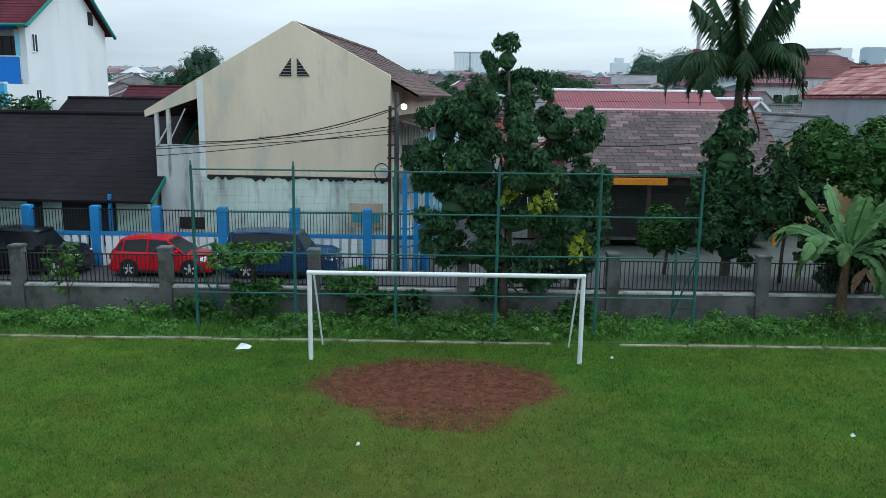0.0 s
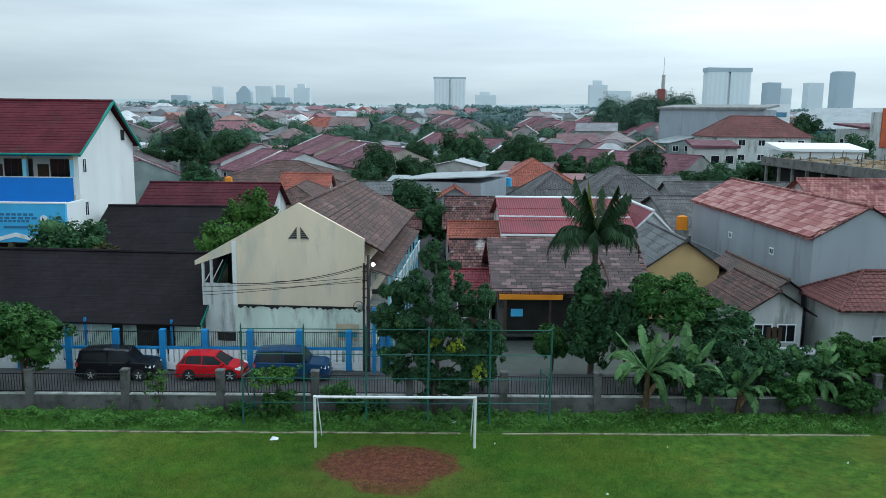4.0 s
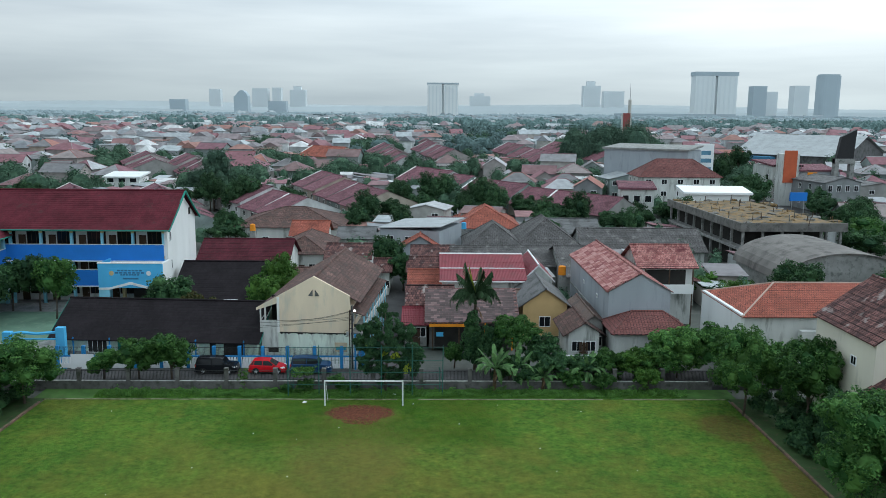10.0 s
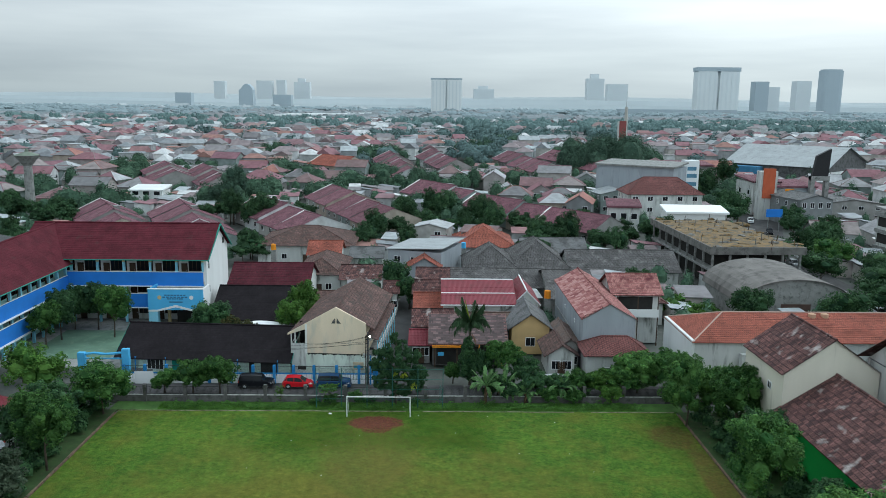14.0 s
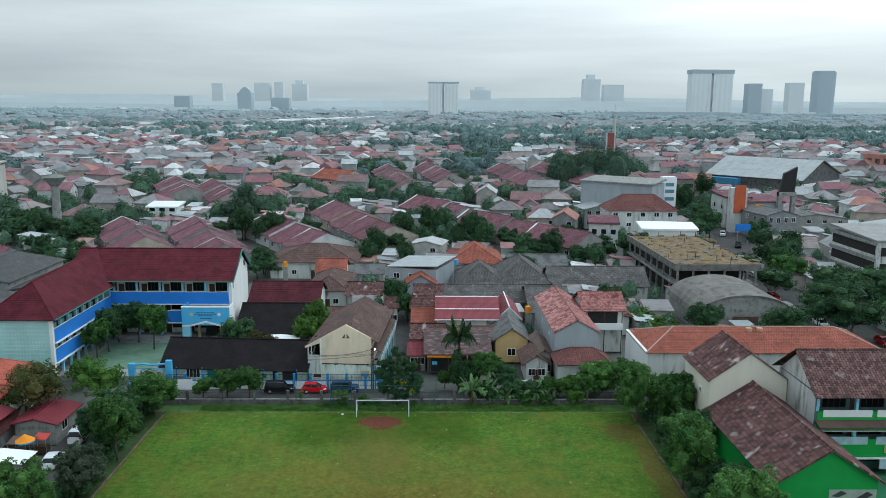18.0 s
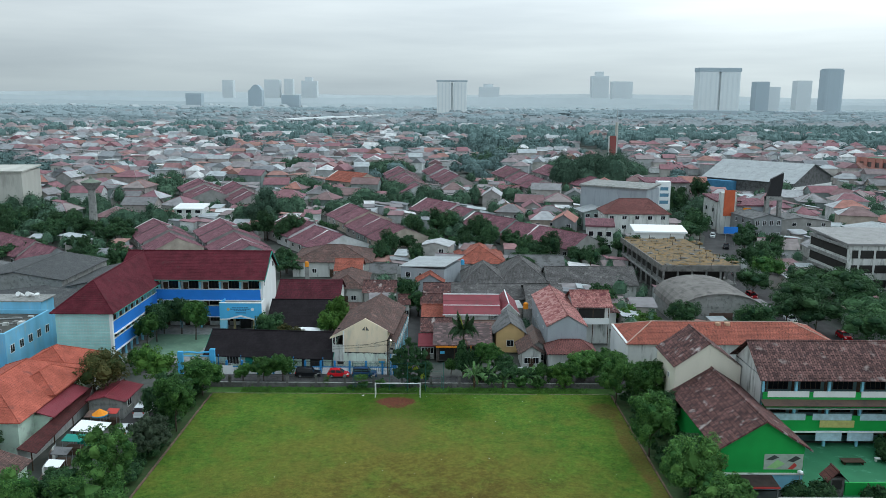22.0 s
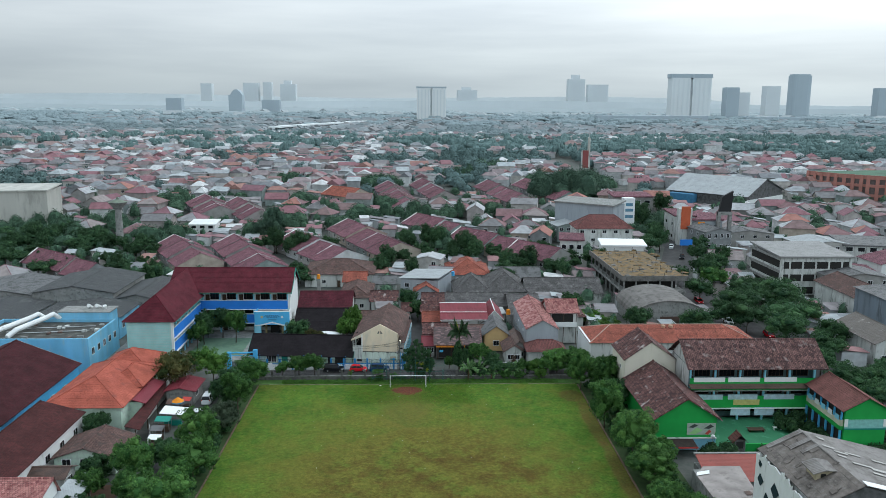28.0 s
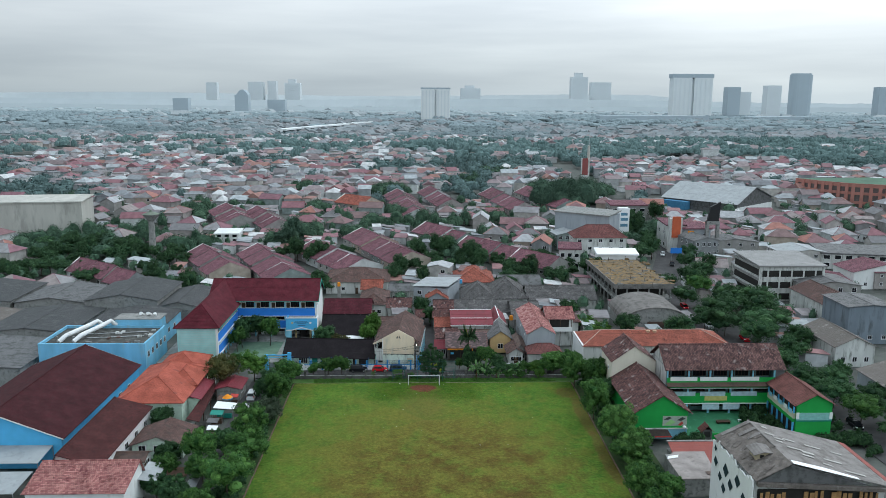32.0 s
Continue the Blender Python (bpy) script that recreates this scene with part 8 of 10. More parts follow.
for x, y, w, d, hh, lab in ((150.2, 148.5, 20, 16, 6.0, "grey commercial hall with flat sheet roof"), (139.4, 110.9, 22, 13, 5.0, "low workshop with pale grey sheet roof"), (132.0, 96.0, 18, 16, 7.5, "long building with mottled dark roof"), (166.3, 119.2, 16, 14, 6.0, "low maroon-roofed shop house"), (113.2, 162.7, 10, 18, 8.0, "shop house with red signboards"), (129.8, 168.9, 20, 12, 5.5, "white shop hall with flat roof"), (62.6, 178.1, 12, 10, 6.5, "shop house with cream walls")):
    small_house(lab, x, y, w, d, (0, 90, 8)[int(x) % 3], hh, 1.4, W_ANY, (S_GREY, S_LIGHT, T_PLUM)[int(y) % 3], name="shop_building", wins=4, storeys=2)
    taken.append((x - w / 2 - 1, y - d / 2 - 1, x + w / 2 + 1, y + d / 2 + 1))
for x, y, z_, w, h_, m_ in ((112.4, 166.8, 3.0, 2.6, 6.5, ORANGEPAINT), (113.0, 176.0, 2.5, 3.0, 5.0, REDPAINT), (124.2, 190.0, 4.0, 5.0, 3.0, YELLOW), (101.0, 150.0, 4.0, 4.5, 2.2, ROYAL), (126.0, 119.2, 2.6, 7.0, 1.2, REDPAINT), (74.0, 158.0, 5.5, 4.0, 2.5, WHITE_CLEAN)):
    sg = thing("shop_sign", "tall coloured signboard on posts by the road", "sign", "shop signs", (x, y, 0))
    part("board", Shape().box(-w / 2, -0.15, z_, w / 2, 0.15, z_ + h_), m_, sg)
    for a_ in (-0.35, 0.35):
        part("post", Shape().box(a_ * w - 0.1, 0.0, 0, a_ * w + 0.1, 0.14, z_), STEEL, sg)

st_ = thing("sign_tower", "tall black advertising panel on grey concrete legs", "sign", at=(122.5, 170, -3.9))
for a_ in (-2.2, 2.2):
    part("leg", Shape().box(a_ - 0.6, -0.8, 0, a_ + 0.6, 0.8, 17.0), CONCRETE, st_)
part("crossbeam", Shape().box(-2.8, -0.9, 15.6, 2.8, 0.9, 17.0), CONCRETE, st_)
part("panel", Shape().wallpoly([(-2.4, -0.6, 17.0), (2.4, -0.6, 17.0), (2.8, -0.6, 25.2), (-1.4, -0.6, 23.0)], 1.2), BLACKMETAL, st_)
sg = thing("shop_sign", "tall red-orange signboard on a shop tower", "sign", at=(106.5, 168, -4.0))
part("tower", Shape().box(-2.6, 0, 0, 2.6, 3, 18.5), WHITE_DIRTY, sg)
part("board", Shape().box(-1.8, -0.3, 10.5, 1.8, -0.01, 19.4), mat("red_orange_board", (0.48, 0.11, 0.05), var=0.15), sg)
small_house("tall white house with broad maroon hipped roof", 71.5, 160, 21, 12, 0, 9.2, 4.4, WHITE_DIRTY, T_BRICK, hip=True, wins=5, storeys=3, name="shop_building")
taken.append((56, 150, 82, 172))
taken.append((58, 170, 90, 200))
ms = thing("radio_mast", "pale concrete shaft with a thin antenna", "mast", at=(112, 370, 0))
part("shaft", Shape().rod((0, 0, 0), (0, 0, 25.5), 1.0, 0.85, 10), HOTEL, ms)
part("antenna", Shape().rod((0, 0, 25.5), (0, 0, 34), 0.2, 0.07, 6), STEEL, ms)

# ---- crowded small houses of the near town ----
woods = [(11.6, 148.6, 11), (21.4, 142.2, 8), (-58.9, 178.3, 6), (33.5, 124.3, 7), (47.5, 119.3, 6), (-1.9, 219.5, 9), (88.6, 315.6, 26), (77.4, 299.4, 18), (-18.5, 218.1, 9), (-134.5, 162.8, 22), (-151.6, 181.3, 20), (-95.5, 170.6, 10), (29.9, 110.9, 7), (59.0, 129.2, 9), (102.0, 208.0, 12),
         (-35.9, 110.9, 6), (-28.2, 196.3, 7), (36.6, 223.7, 9), (16.5, 219.5, 8), (-147.9, 125.9, 18), (-116.4, 124.3, 9), (-60.8, 178.3, 8), (-48.9, 191.9, 8), (-83.7, 110.9, 7), (-53.9, 252.7, 9), (-116.6, 252.7, 10), (44.5, 150.2, 6), (92.4, 187.4, 9), (-122.0, 194.9, 10), (-11.9, 124.3, 6),
         (-40.7, 152.0, 6), (-31.0, 153.0, 5), (-67.0, 330.0, 12), (-21.0, 318.0, 13), (30.0, 360.0, 14), (52.0, 400.0, 14), (-52.0, 152.0, 6), (2.0, 161.0, 7), (12.0, 167.0, 6), (-10.5, 245.0, 8), (-132.0, 165.0, 9), (-117.0, 152.0, 9), (-104.0, 155.0, 9), (-97.0, 129.0, 8), (-94.0, 143.0, 7)]


def road_x(y):
    return np.interp(y, [-190.0, 20.0, 70.0, 117.7, 165.1, 226.8, 335.9], [91.0, 90.0, 86.0, 86.3, 102.8, 109.4, 110.8])


def is_free(x, y, m=5.0):
    if any(a - m < x < c + m and b - m < y < d + m for a, b, c, d in taken):
        return False
    if any((x - a) ** 2 + (y - b) ** 2 < (r + 1) ** 2 for a, b, r in woods):
        return False
    return abs(x - road_x(y)) > 11


protos = []
for i, (w, d, hh, rise, hip) in enumerate(((8, 11, 3.6, 2.4, False), (9, 9, 3.8, 2.8, True), (7, 12, 6.2, 2.2, False), (10, 8, 3.6, 2.6, True), (6.5, 9, 3.4, 2.0, False), (9, 12, 6.4, 2.6, True), (11, 11, 3.8, 3.0, True), (8, 8, 6.0, 0.9, False))):
    t = thing("house", "tile-roofed town house with plastered walls", "house", "town houses", (0, 0, -50 - 20 * i), 0)
    if hip:
        part("wall", Shape().box(-w / 2, -d / 2, 0, w / 2, d / 2, hh), W_ANY, t)
        hip_roof(t, -w / 2, w / 2, -d / 2, d / 2, hh, hh + rise, R_ANY, 0.6, 7)
    else:
        gable_body(t, -w / 2, w / 2, -d / 2, d / 2, 0, hh, hh + rise - 0.06, W_ANY)
        gable_roof(t, -w / 2, w / 2, -d / 2, d / 2, hh, hh + rise, R_ANY, 0.5, 7)
    window(t, -w / 4, -d / 2, 1.1, 1.5, 1.3)
    window(t, w / 4, -d / 2, hh - 2.2, 1.5, 1.3)
    protos.append(t)
made = []
hr = random.Random(11)
yy = 108.0
while yy < 400:
    xx = -0.60 * (yy + 150) - 10
    while xx < 0.62 * (yy + 150) + 10:
        x, y = xx + hr.uniform(-2.5, 2.5), yy + hr.uniform(-2.5, 2.5)
        if is_free(x, y) and not (y < 102 and -70 < x < 62) and hr.random() < 0.9 and len(made) < 430:
            if y < 280:
                t = copy_thing(protos[hr.randrange(len(protos))], pose(x, y, lift(y), 0, 0, hr.choice((0, 90, 180, 270)) + hr.uniform(-12, 12) - 8))
                made.append(t)
        xx += hr.uniform(12.0, 15.5)
    yy += 13.5
for t in protos:
    for o in (*t.children_recursive, t):
        bpy.data.objects.remove(o)


# ---- lean-tos and yard roofs crowded between the houses ----
bpy.context.view_layer.update()
foot = []
for o in bpy.data.objects:
    if o.type == "MESH" and o.name.split(".")[0] in ("wall", "roof", "deck", "roof_deck", "upper_room", "tower", "body") or o.name.split(".")[0] in ("school_yard", "green_court"):
        c_ = [o.matrix_world @ Vector(q) for q in o.bound_box]
        foot.append((min(q.x for q in c_), min(q.y for q in c_), max(q.x for q in c_), max(q.y for q in c_)))
foot = np.array(foot)
ir = random.Random(17)
walls_, roofs_, gaps = Shape(), Shape(), []
yy = 34.0
while yy < 285:
    xx = -0.58 * (yy + 150)
    while xx < 0.6 * (yy + 150):
        x, y = xx + ir.uniform(-2, 2), yy + ir.uniform(-2, 2)
        xx += ir.uniform(4.5, 6.5)
        w, d, h = ir.uniform(1.6, 2.9), ir.uniform(1.8, 3.4), ir.uniform(2.3, 3.4)
        if y < 106 and x < -14 and not x < -150 or (y < 62 and x < 3.4) or abs(x - float(road_x(y))) < 8.5 or -1.4 < x - 1.2 - (y - 30) * 0.012 < 3.4 and y < 96:
            continue
        if y < 48 and 5 < x < 42:
            continue
        over = (foot[:, 0] < x + w * 0.75) & (foot[:, 2] > x - w * 0.75) & (foot[:, 1] < y + d * 0.75) & (foot[:, 3] > y - d * 0.75)
        if over.any():
            if not ((foot[:, 0] < x + 0.6) & (foot[:, 2] > x - 0.6) & (foot[:, 1] < y + 0.6) & (foot[:, 3] > y - 0.6)).any() and ir.random() < 0.5:
                gaps.append((x, y))
            continue
        if ir.random() < 0.4 or any((x - a) ** 2 + (y - b) ** 2 < r_ * r_ for a, b, r_ in woods):
            gaps.append((x, y))
            continue
        a = ir.choice((0.0, 1.5708)) + ir.uniform(-0.2, 0.2)
        ca, sa = math.cos(a), math.sin(a)
        P4 = [(x + ca * p * w - sa * q * d, y + sa * p * w + ca * q * d) for p, q in ((-1, -1), (1, -1), (1, 1), (-1, 1))]
        g0 = lift(y)
        walls_.add([(p[0], p[1], g0 - 0.2) for p in P4] + [(p[0], p[1], g0 + h + 0.3 * (i > 1)) for i, p in enumerate(P4)], [(0, 1, 5, 4), (1, 2, 6, 5), (2, 3, 7, 6), (3, 0, 4, 7)])
        E4 = [(x + (p[0] - x) * 1.15, y + (p[1] - y) * 1.15) for p in P4]
        roofs_.slab([(p[0], p[1], g0 + h + 0.05 + 0.75 * (i > 1)) for i, p in enumerate(E4)], 0.1)
    yy += 5.6
lo_ = thing("lean_to_quarter", "low lean-tos and yard roofs crowded between the houses", "houses", kind="stuff")
tagged(part("walls", walls_, W_FAR, lo_), kind="stuff")
tagged(part("roofs", roofs_, R_FAR, lo_), kind="stuff")

# ---- the distant town, too many houses to count ----
def town_sheet(name, label, y0, y1, step, size, lo, hi, roofm, wallm, keep=0.85, seed=3, flat_share=0.25):
    r = np.random.default_rng(seed)
    ys = np.arange(y0, y1, step)
    P = []
    for y in ys:
        xs = np.arange(-0.60 * (y + 150) - 30, 0.62 * (y + 150) + 30, step)
        P.append(np.stack([xs, np.full(len(xs), y)], 1))
    P = np.concatenate(P)
    P += r.uniform(-0.3, 0.3, P.shape) * step
    green = np.array([noise.noise((p[0] * 0.006, p[1] * 0.004, seed)) + 0.5 * noise.noise((p[0] * 0.02, p[1] * 0.012, 5)) for p in P])
    green += np.clip((P[:, 0] / (0.6 * (P[:, 1] + 150)) + 0.05) * 0.35, 0, 0.3) * (P[:, 1] > 430)
    green += np.clip(-P[:, 0] / (0.6 * (P[:, 1] + 150)) - 0.25, 0, 1) * 0.45 * (P[:, 1] > 800)
    ok = (r.random(len(P)) < keep) & (green < 0.22)
    if y0 < 420:
        ok &= np.array([is_free(*p, 3.0) for p in P])
    P = P[ok]
    n = len(P)
    w, d = size * r.uniform(0.6, 1.15, n), size * r.uniform(0.7, 1.4, n)
    h, rise = r.uniform(lo, hi, n), size * r.uniform(0.18, 0.32, n)
    rise = np.where(r.random(n) < flat_share, 0.25, rise)
    a = r.choice([0.0, 1.5708], n) + r.uniform(-0.25, 0.25, n) - 0.1
    ca, sa = np.cos(a)[:, None], np.sin(a)[:, None]
    ground_z = np.array([[lift(y)] for y in P[:, 1]])

    def place(lx, ly, lz):
        lx, ly = lx[:, None], ly[:, None]
        return np.concatenate([P[:, :1] + lx * ca - ly * sa, P[:, 1:] + lx * sa + ly * ca, lz[:, None] + ground_z], 1)
    z0 = np.zeros(n)
    c = [place(sx * w / 2, sy * d / 2, zz) for zz in (z0, h) for sx, sy in ((-1, -1), (1, -1), (1, 1), (-1, 1))]
    V = np.stack(c, 1).reshape(-1, 3)
    F = []
    for k in range(n):
        b = 8 * k
        F += [(b, b + 1, b + 5, b + 4), (b + 1, b + 2, b + 6, b + 5), (b + 2, b + 3, b + 7, b + 6), (b + 3, b, b + 4, b + 7)]
    me = bpy.data.meshes.new(name + "_walls")
    me.from_pydata(V.tolist(), [], F)
    me.materials.append(wallm)
    o = 0.5
    hipf = r.random(n) < 0.5
    inset = np.where(hipf, 0.5, 0.0) * np.minimum(w, d)
    inset = np.minimum(inset, d * 0.48)
    c = [place(sx * (w / 2 + o), sy * (d / 2 + o), h - 0.1) for sx, sy in ((-1, -1), (1, -1), (1, 1), (-1, 1))]
    c += [place(z0, -(d / 2 + o - inset), h + rise), place(z0, d / 2 + o - inset, h + rise)]
    V = np.stack(c, 1).reshape(-1, 3)
    F = []
    for k in range(n):
        b = 6 * k
        F += [(b, b + 1, b + 4), (b + 1, b + 2, b + 5, b + 4), (b + 2, b + 3, b + 5), (b + 3, b, b + 4, b + 5), (b + 3, b + 2, b + 1, b)]
    me2 = bpy.data.meshes.new(name + "_roofs")
    me2.from_pydata(V.tolist(), [], F)
    me2.materials.append(roofm)
    t = thing(name, label, "houses", kind="stuff")
    tagged(part("walls", me, wallm, t), kind="stuff")
    tagged(part("roofs", me2, roofm, t), kind="stuff")
    return P


# Each ring takes a paler palette, so the painted haze grows with distance.
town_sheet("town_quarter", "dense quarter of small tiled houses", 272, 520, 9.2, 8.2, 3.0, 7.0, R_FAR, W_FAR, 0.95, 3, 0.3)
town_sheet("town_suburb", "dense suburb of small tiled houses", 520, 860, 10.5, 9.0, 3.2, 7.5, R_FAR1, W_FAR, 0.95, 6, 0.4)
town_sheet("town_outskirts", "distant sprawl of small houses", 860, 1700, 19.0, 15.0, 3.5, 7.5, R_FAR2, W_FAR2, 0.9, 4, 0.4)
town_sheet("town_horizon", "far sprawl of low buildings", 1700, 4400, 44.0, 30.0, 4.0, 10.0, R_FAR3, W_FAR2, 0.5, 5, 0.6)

# ---- distant trees ----
def tree_clumps(name, label, pts, radius, count, size, material, seed=2, height=6.0):
    r = np.random.default_rng(seed)
    n = len(pts)
    rad = radius * r.uniform(0.55, 1.3, n)
    hh = height * r.uniform(0.7, 1.3, n)
    pick = np.repeat(np.arange(n), count)
    d = r.normal(size=(n * count, 3))
    d[:, 2] = np.abs(d[:, 2]) * 1.1 - 0.25
    d /= np.linalg.norm(d, axis=1, keepdims=True)
    k = r.uniform(0.75, 1.05, n * count)[:, None]
    lump = 1 + 0.16 * np.sin(d[:, :1] * 5 + pick[:, None]) * np.cos(d[:, 1:2] * 4 + pick[:, None] * 1.7)
    g0 = np.array([lift(y) for y in pts[:, 1]])
    base = np.concatenate([pts[pick], (g0 + hh * 0.45)[pick][:, None]], 1) + d * k * lump * np.stack([rad, rad, hh * 0.6], 1)[pick]
    nrm = d + r.normal(size=d.shape) * 0.4
    nrm /= np.linalg.norm(nrm, axis=1, keepdims=True)
    u = np.cross(nrm, r.normal(size=d.shape))
    u /= np.linalg.norm(u, axis=1, keepdims=True)
    w = np.cross(nrm, u)
    s = size * r.uniform(0.6, 1.4, (n * count, 1))
    cards = np.stack([base - u * s - w * s * 0.3, base + u * s * 0.4 - w * s * 0.7, base + u * s + w * s * 0.35, base - u * s * 0.3 + w * s * 0.75], 1)
    th, ph = np.meshgrid(np.linspace(0.25, 1.75, 4), np.linspace(0, 6.2832, 7), indexing="ij")
    dome = np.stack([np.sin(th) * np.cos(ph), np.sin(th) * np.sin(ph), np.cos(th)], -1)
    dome = np.stack([dome[:-1, :-1], dome[1:, :-1], dome[1:, 1:], dome[:-1, 1:]], 2).reshape(-1, 4, 3)
    core = np.concatenate([pts, (g0 + hh * 0.42)[:, None]], 1)[:, None, None, :] + dome[None] * (np.stack([rad, rad, hh * 0.58], 1) * 0.86)[:, None, None, :]
    me = quads_mesh(name, np.concatenate([cards, core.reshape(-1, 4, 3)]))
    me.materials.append(material)
    return tagged(part(name, me, material), label, "trees", kind="stuff")


def far_crowns(name, label, pts, radius, material, seed=2, height=6.0, domes=4):
    """Far trees: each crown a few overlapping rounded masses."""
    r = np.random.default_rng(seed)
    n = len(pts)
    th, ph = np.meshgrid(np.linspace(0.0, 1.75, 5), np.linspace(0, 6.2832, 8), indexing="ij")
    dome = np.stack([np.sin(th) * np.cos(ph), np.sin(th) * np.sin(ph), np.cos(th)], -1)
    rad = radius * r.uniform(0.45, 1.3, n)
    hh = height * r.uniform(0.55, 1.35, n)
    g0 = np.array([[lift(y)] for y in pts[:, 1]])
    out = []
    for k in range(domes):
        off = r.normal(size=(n, 2)) * rad[:, None] * 0.5
        kr = rad * r.uniform(0.4, 0.75, n)
        kz = hh * r.uniform(0.35, 0.55, n)
        c = np.concatenate([pts + off, g0 + (hh - kz)[:, None] * r.uniform(0.75, 1.0, (n, 1))], 1)
        wob = 1 + 0.08 * r.normal(size=(n, 5, 8, 1))
        wob[:, :, -1] = wob[:, :, 0]
        wob[:, 0] = wob[:, :1, 0][:, 0][:, None]
        v = c[:, None, None, :] + dome[None] * np.stack([kr, kr, kz], 1)[:, None, None, :] * wob
        out.append(np.stack([v[:, :-1, :-1], v[:, 1:, :-1], v[:, 1:, 1:], v[:, :-1, 1:]], 3).reshape(-1, 4, 3))
    me = quads_mesh(name, np.concatenate(out))
    me.materials.append(material)
    return tagged(part(name, me, material, smooth=True), label, "trees", kind="stuff")


def scatter_green(y0, y1, step, seed, thr, w=0.61):
    r = np.random.default_rng(seed)
    out = []
    for y in np.arange(y0, y1, step):
        for x in np.arange(-w * (y + 150) - 20, w * (y + 150) + 20, step):
            g = noise.noise((x * 0.006, y * 0.004, 3 if y < 760 else 4)) + 0.5 * noise.noise((x * 0.02, y * 0.012, 5))
            if y > 430:
                g += min(0.3, max(0, (x / (0.6 * (y + 150)) + 0.05) * 0.35))
            if y > 800:
                g += max(0, -x / (0.6 * (y + 150)) - 0.25) * 0.45
            if g + 0.35 * r.random() > thr or r.random() < 0.13:
                out.append((x + r.uniform(-0.5, 0.5) * step, y + r.uniform(-0.5, 0.5) * step))
    return np.array(out)


gp = scatter_green(285, 520, 11.0, 21, 0.29)
gp = gp[[is_free(*p, 0.0) or any((p[0] - a) ** 2 + (p[1] - b) ** 2 < (r_ + 1) ** 2 for a, b, r_ in woods) for p in gp]]
# Leaf colours step paler with distance, as painted haze.
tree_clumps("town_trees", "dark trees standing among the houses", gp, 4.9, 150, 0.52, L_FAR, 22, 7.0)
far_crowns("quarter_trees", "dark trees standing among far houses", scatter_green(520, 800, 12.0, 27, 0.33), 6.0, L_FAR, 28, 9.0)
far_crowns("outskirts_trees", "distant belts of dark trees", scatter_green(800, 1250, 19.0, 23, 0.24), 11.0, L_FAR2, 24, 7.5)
far_crowns("outer_trees", "belts of trees with haze painted into the leaves", scatter_green(1250, 2000, 30.0, 33, 0.24), 17.0, L_FAR3, 34, 11.0)
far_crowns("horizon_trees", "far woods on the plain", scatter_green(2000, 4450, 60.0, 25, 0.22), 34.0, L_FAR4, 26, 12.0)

gv_ = np.random.default_rng(71)
ga_, gq_ = gv_.uniform(0, 6.283, 60), np.sqrt(gv_.random(60))
tree_clumps("tree_grove", "dense dark grove of tall trees in the town", np.stack([82 + 19 * gq_ * np.cos(ga_), 276 + 13 * gq_ * np.sin(ga_)], 1), 5.4, 900, 0.26, L_GROVE, 72, 13.2)

# ---- trees of the near town ----
proto_t = [tree("tree", "broad dark green tree among the houses", 0, 0, 8.0, 3.6, 3.6, 3.0, L_TREE, 6500, 0.20, 31, 0.2, -60, group="town trees"),
           tree("tree", "round green tree among the houses", 0, 0, 6.5, 2.8, 2.8, 2.4, L_TREE, 5000, 0.18, 32, 0.16, -60, group="town trees"),
           tree("tree", "tall dark tree among the houses", 0, 0, 11.0, 3.0, 3.0, 4.6, L_TREE, 7000, 0.20, 33, 0.22, -60, group="town trees", lumps=12),
           tree("tree", "spreading green tree among the houses", 0, 0, 7.5, 4.4, 4.2, 2.6, L_TREE, 7000, 0.20, 34, 0.2, -60, group="town trees", lumps=12)]
tr_ = random.Random(5)
spots = []
far_spots = []
for a, b, r_ in woods:
    k = int(r_ * r_ / 14) + 2
    for i in range(k):
        q, e = tr_.uniform(0, 6.283), r_ * math.sqrt(tr_.random())
        (spots if b < 165 else far_spots).append((a + e * math.cos(q), b + e * math.sin(q)))
for i in range(150):
    y = tr_.uniform(108, 280)
    x = tr_.uniform(-0.6 * (y + 150), 0.6 * (y + 150))
    if is_free(x, y, 0.5):
        (spots if y < 150 else far_spots).append((x, y))
for y in range(110, 236, 9):
    for sgn in (-7.5, 7.5):
        if tr_.random() < 0.72:
            spots.append((float(road_x(y)) + sgn + tr_.uniform(-2, 2), y + tr_.uniform(-3, 3)))
tree_clumps("garden_shrubs", "low dark shrubs and small trees in the yards between houses", np.array(gaps), 1.7, 170, 0.17, L_TOWN, 28, 4.2)
tree_clumps("wooded_gardens", "dark garden trees among the houses", np.array(far_spots), 3.9, 460, 0.24, L_TOWN, 29, 6.6)
for x, y in spots:
    k = tr_.uniform(0.6, 1.0)
    o = copy_thing(proto_t[tr_.choice((0, 0, 1, 2, 3))], pose(x, y, lift(y), 0, 0, tr_.uniform(0, 360)))
    k *= 1.25 if abs(x - float(road_x(y))) < 11 else 1.0
    o.scale = (k, k, k)
for t in proto_t:
    for o in (*t.children_recursive, t):
        bpy.data.objects.remove(o)


def set_tree(kind, x, y, h, r_, leafm, label, seed, count=2600, size=0.27, z=0.0, ry=None, lumps=13, trunk=0.13, group="", rz=None, core=0.72, spread=0.66, lump=0.44):
    return tree(kind, label, x, y, h, r_, ry or r_, rz or h * 0.42, leafm, count, size, seed, trunk, z, lumps, group, core=core, spread=spread, lump=lump)


